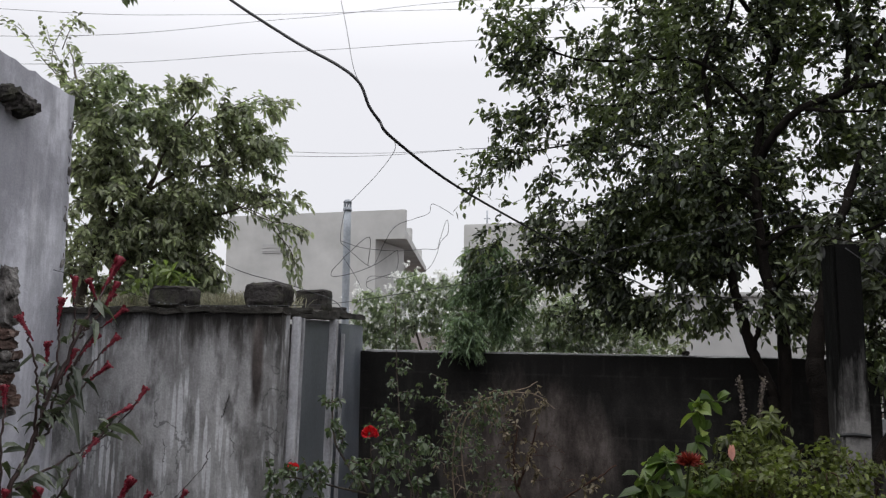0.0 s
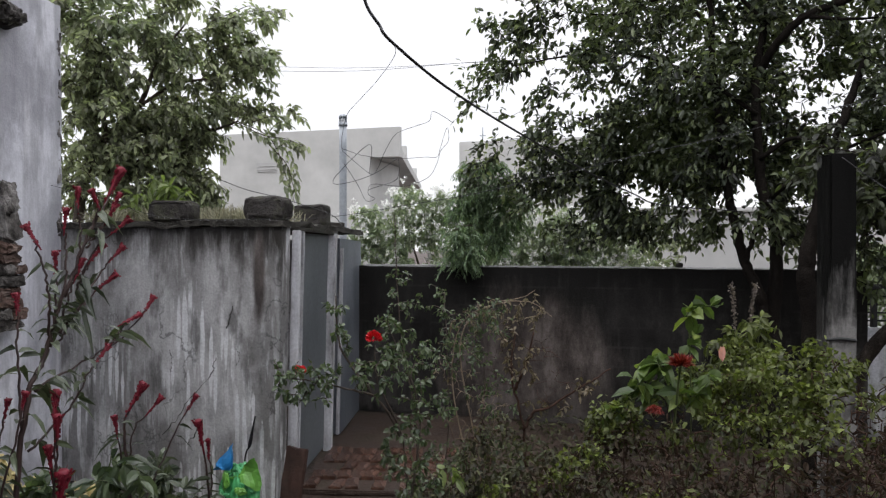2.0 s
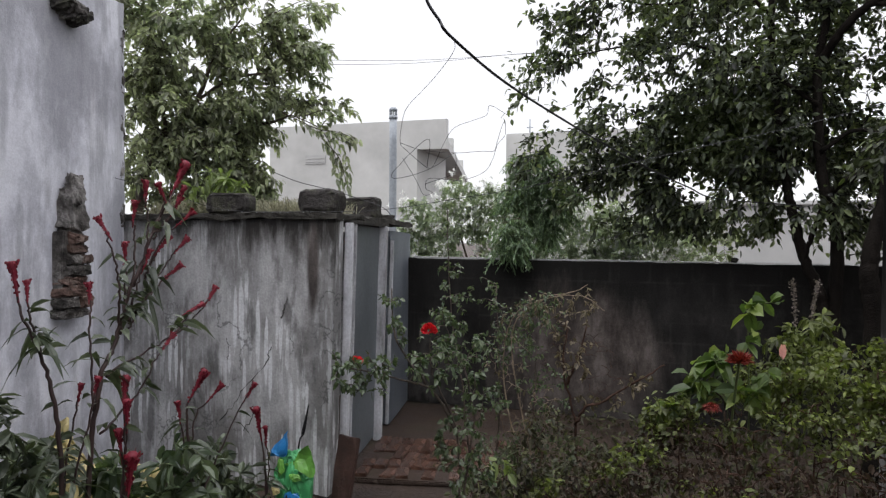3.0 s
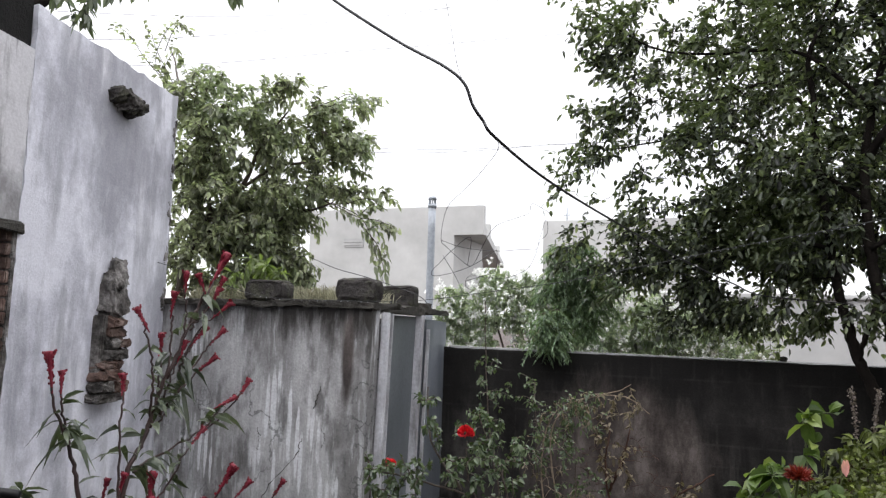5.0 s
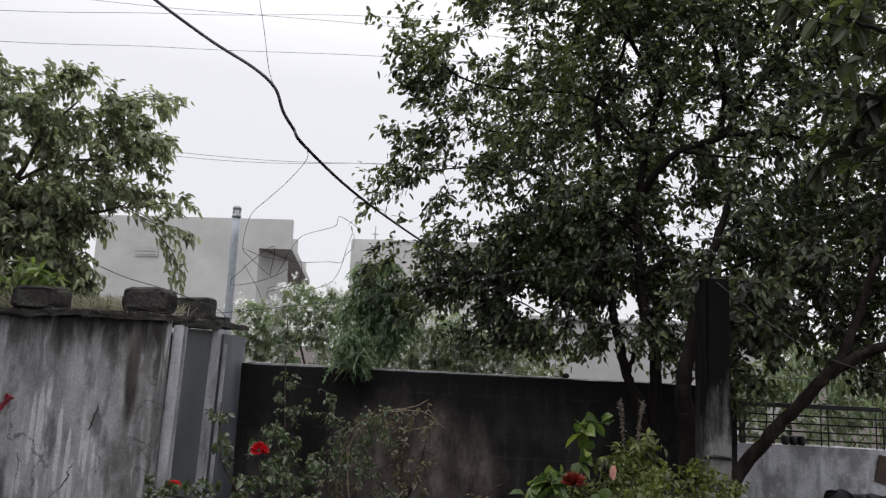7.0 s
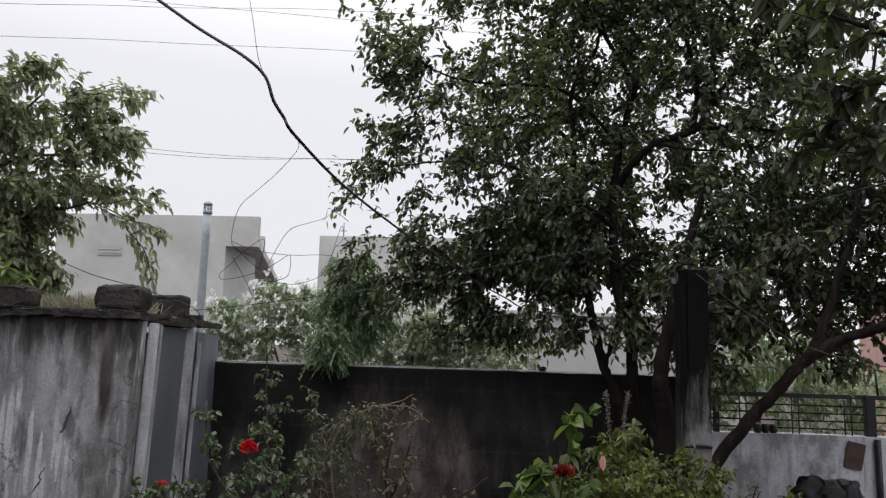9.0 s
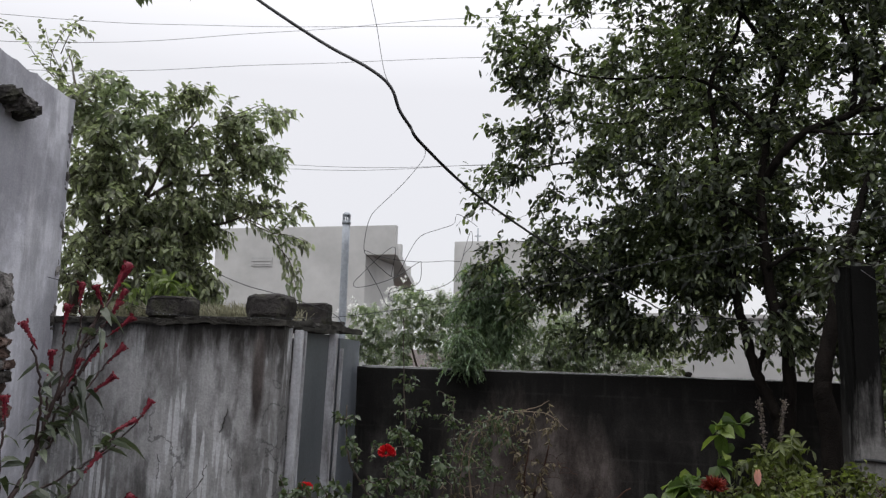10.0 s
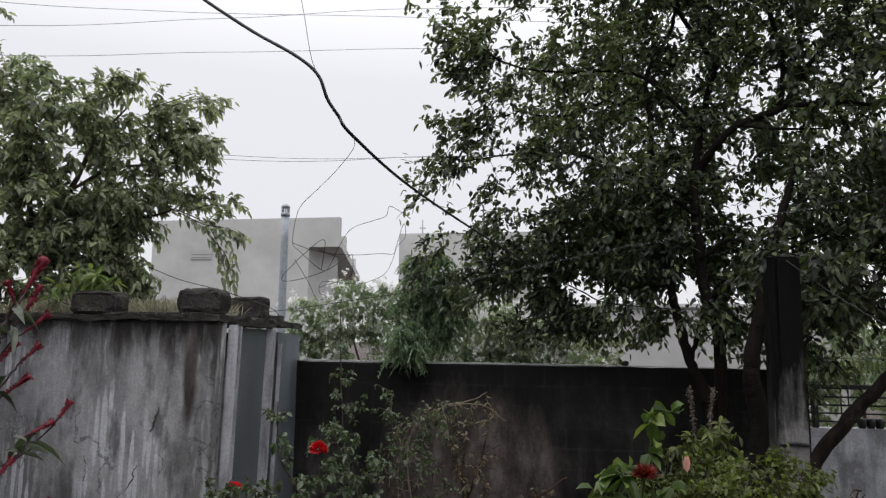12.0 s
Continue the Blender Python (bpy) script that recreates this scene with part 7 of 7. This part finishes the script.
# low weeds on the soil
rng = np.random.default_rng(77)
n = 9000
wp = np.stack([rng.uniform(-2.6, 3.2, n), rng.uniform(2.6, 8.4, n), np.zeros(n)], 1)
keep = (wp[:, 0] > -1.0 - 0.0 * wp[:, 1]) | (wp[:, 1] < 5.2)
wp = wp[keep & ~((wp[:, 0] < -0.35) & (wp[:, 1] > 5.1))]
wp[:, 2] = rng.uniform(0.0, 0.22, len(wp)) * rng.random(len(wp))
wd = rng.normal(size=wp.shape) * 0.8 + [0, 0, 0.8]
single("ground_weeds", leaf_mesh("ground_weeds", wp, wd, rng.normal(size=wp.shape) + [0, 0, 1], rng.uniform(0.05, 0.13, len(wp)), rng.uniform(0.015, 0.04, len(wp)), droop=0.4), M_LEAF_U, "low dark weeds covering the garden soil", "weeds", kind="stuff")

for nm, lab, base, cl, tw, ln, wd, mat, sd in (
        ("potted_shrub", "low dark green plant at the corner of the yard", (-1.75, 3.2, 0), [(-1.75, 3.2, 0.75, 0.2), (-1.6, 3.05, 0.6, 0.2), (-1.9, 3.4, 0.7, 0.2), (-1.7, 3.2, 0.35, 0.25)], 75, (0.07, 0.14), (0.03, 0.055), M_LEAF_O, 53),
        ("potted_shrub", "spreading dark weed below the wall", (-1.75, 4.75, 0), [(-1.8, 4.7, 0.35, 0.2), (-1.65, 4.6, 0.25, 0.18), (-1.95, 4.85, 0.3, 0.2)], 60, (0.08, 0.16), (0.03, 0.055), M_LEAF_C, 54)):
    shrub(nm, lab, base, [[(base[0], base[1], -0.05), (base[0], base[1], 0.2), (base[0] + 0.04, base[1], cl[0][2])]], cl, tw, 8, ln, wd, M_GREENSTEM, mat, sd)

# garland of leaves across the lane gate
garland = thing("leaf_garland", (4.5, 8.68, 1.85), "string of dark dried leaves hanging above the railing", "garland")
string = curve_points([(3.25, 8.62, 1.83), (3.8, 8.70, 1.80), (4.5, 8.70, 1.80), (5.2, 8.70, 1.80), (5.10, 8.64, 1.52)][:4], 12)
part("string", tube_mesh("string", [(string, 0.003)], 5), M_WIRE, garland)
part("hook_post", tube_mesh("hook_post", [([(5.2, 8.66, 1.5), (5.2, 8.70, 1.82)], 0.012)], 6), M_IRON, garland)
rng = np.random.default_rng(88)
for p in string[2:-1]:
    d = np.array([[rng.normal() * 0.12, rng.normal() * 0.1, -1.0]])
    part("leaf", leaf_mesh("leaf", [p], d, [[0.2, -1.0, 0.1]], rng.uniform(0.12, 0.19), rng.uniform(0.035, 0.055), droop=0.0), M_LEAF_R, garland)
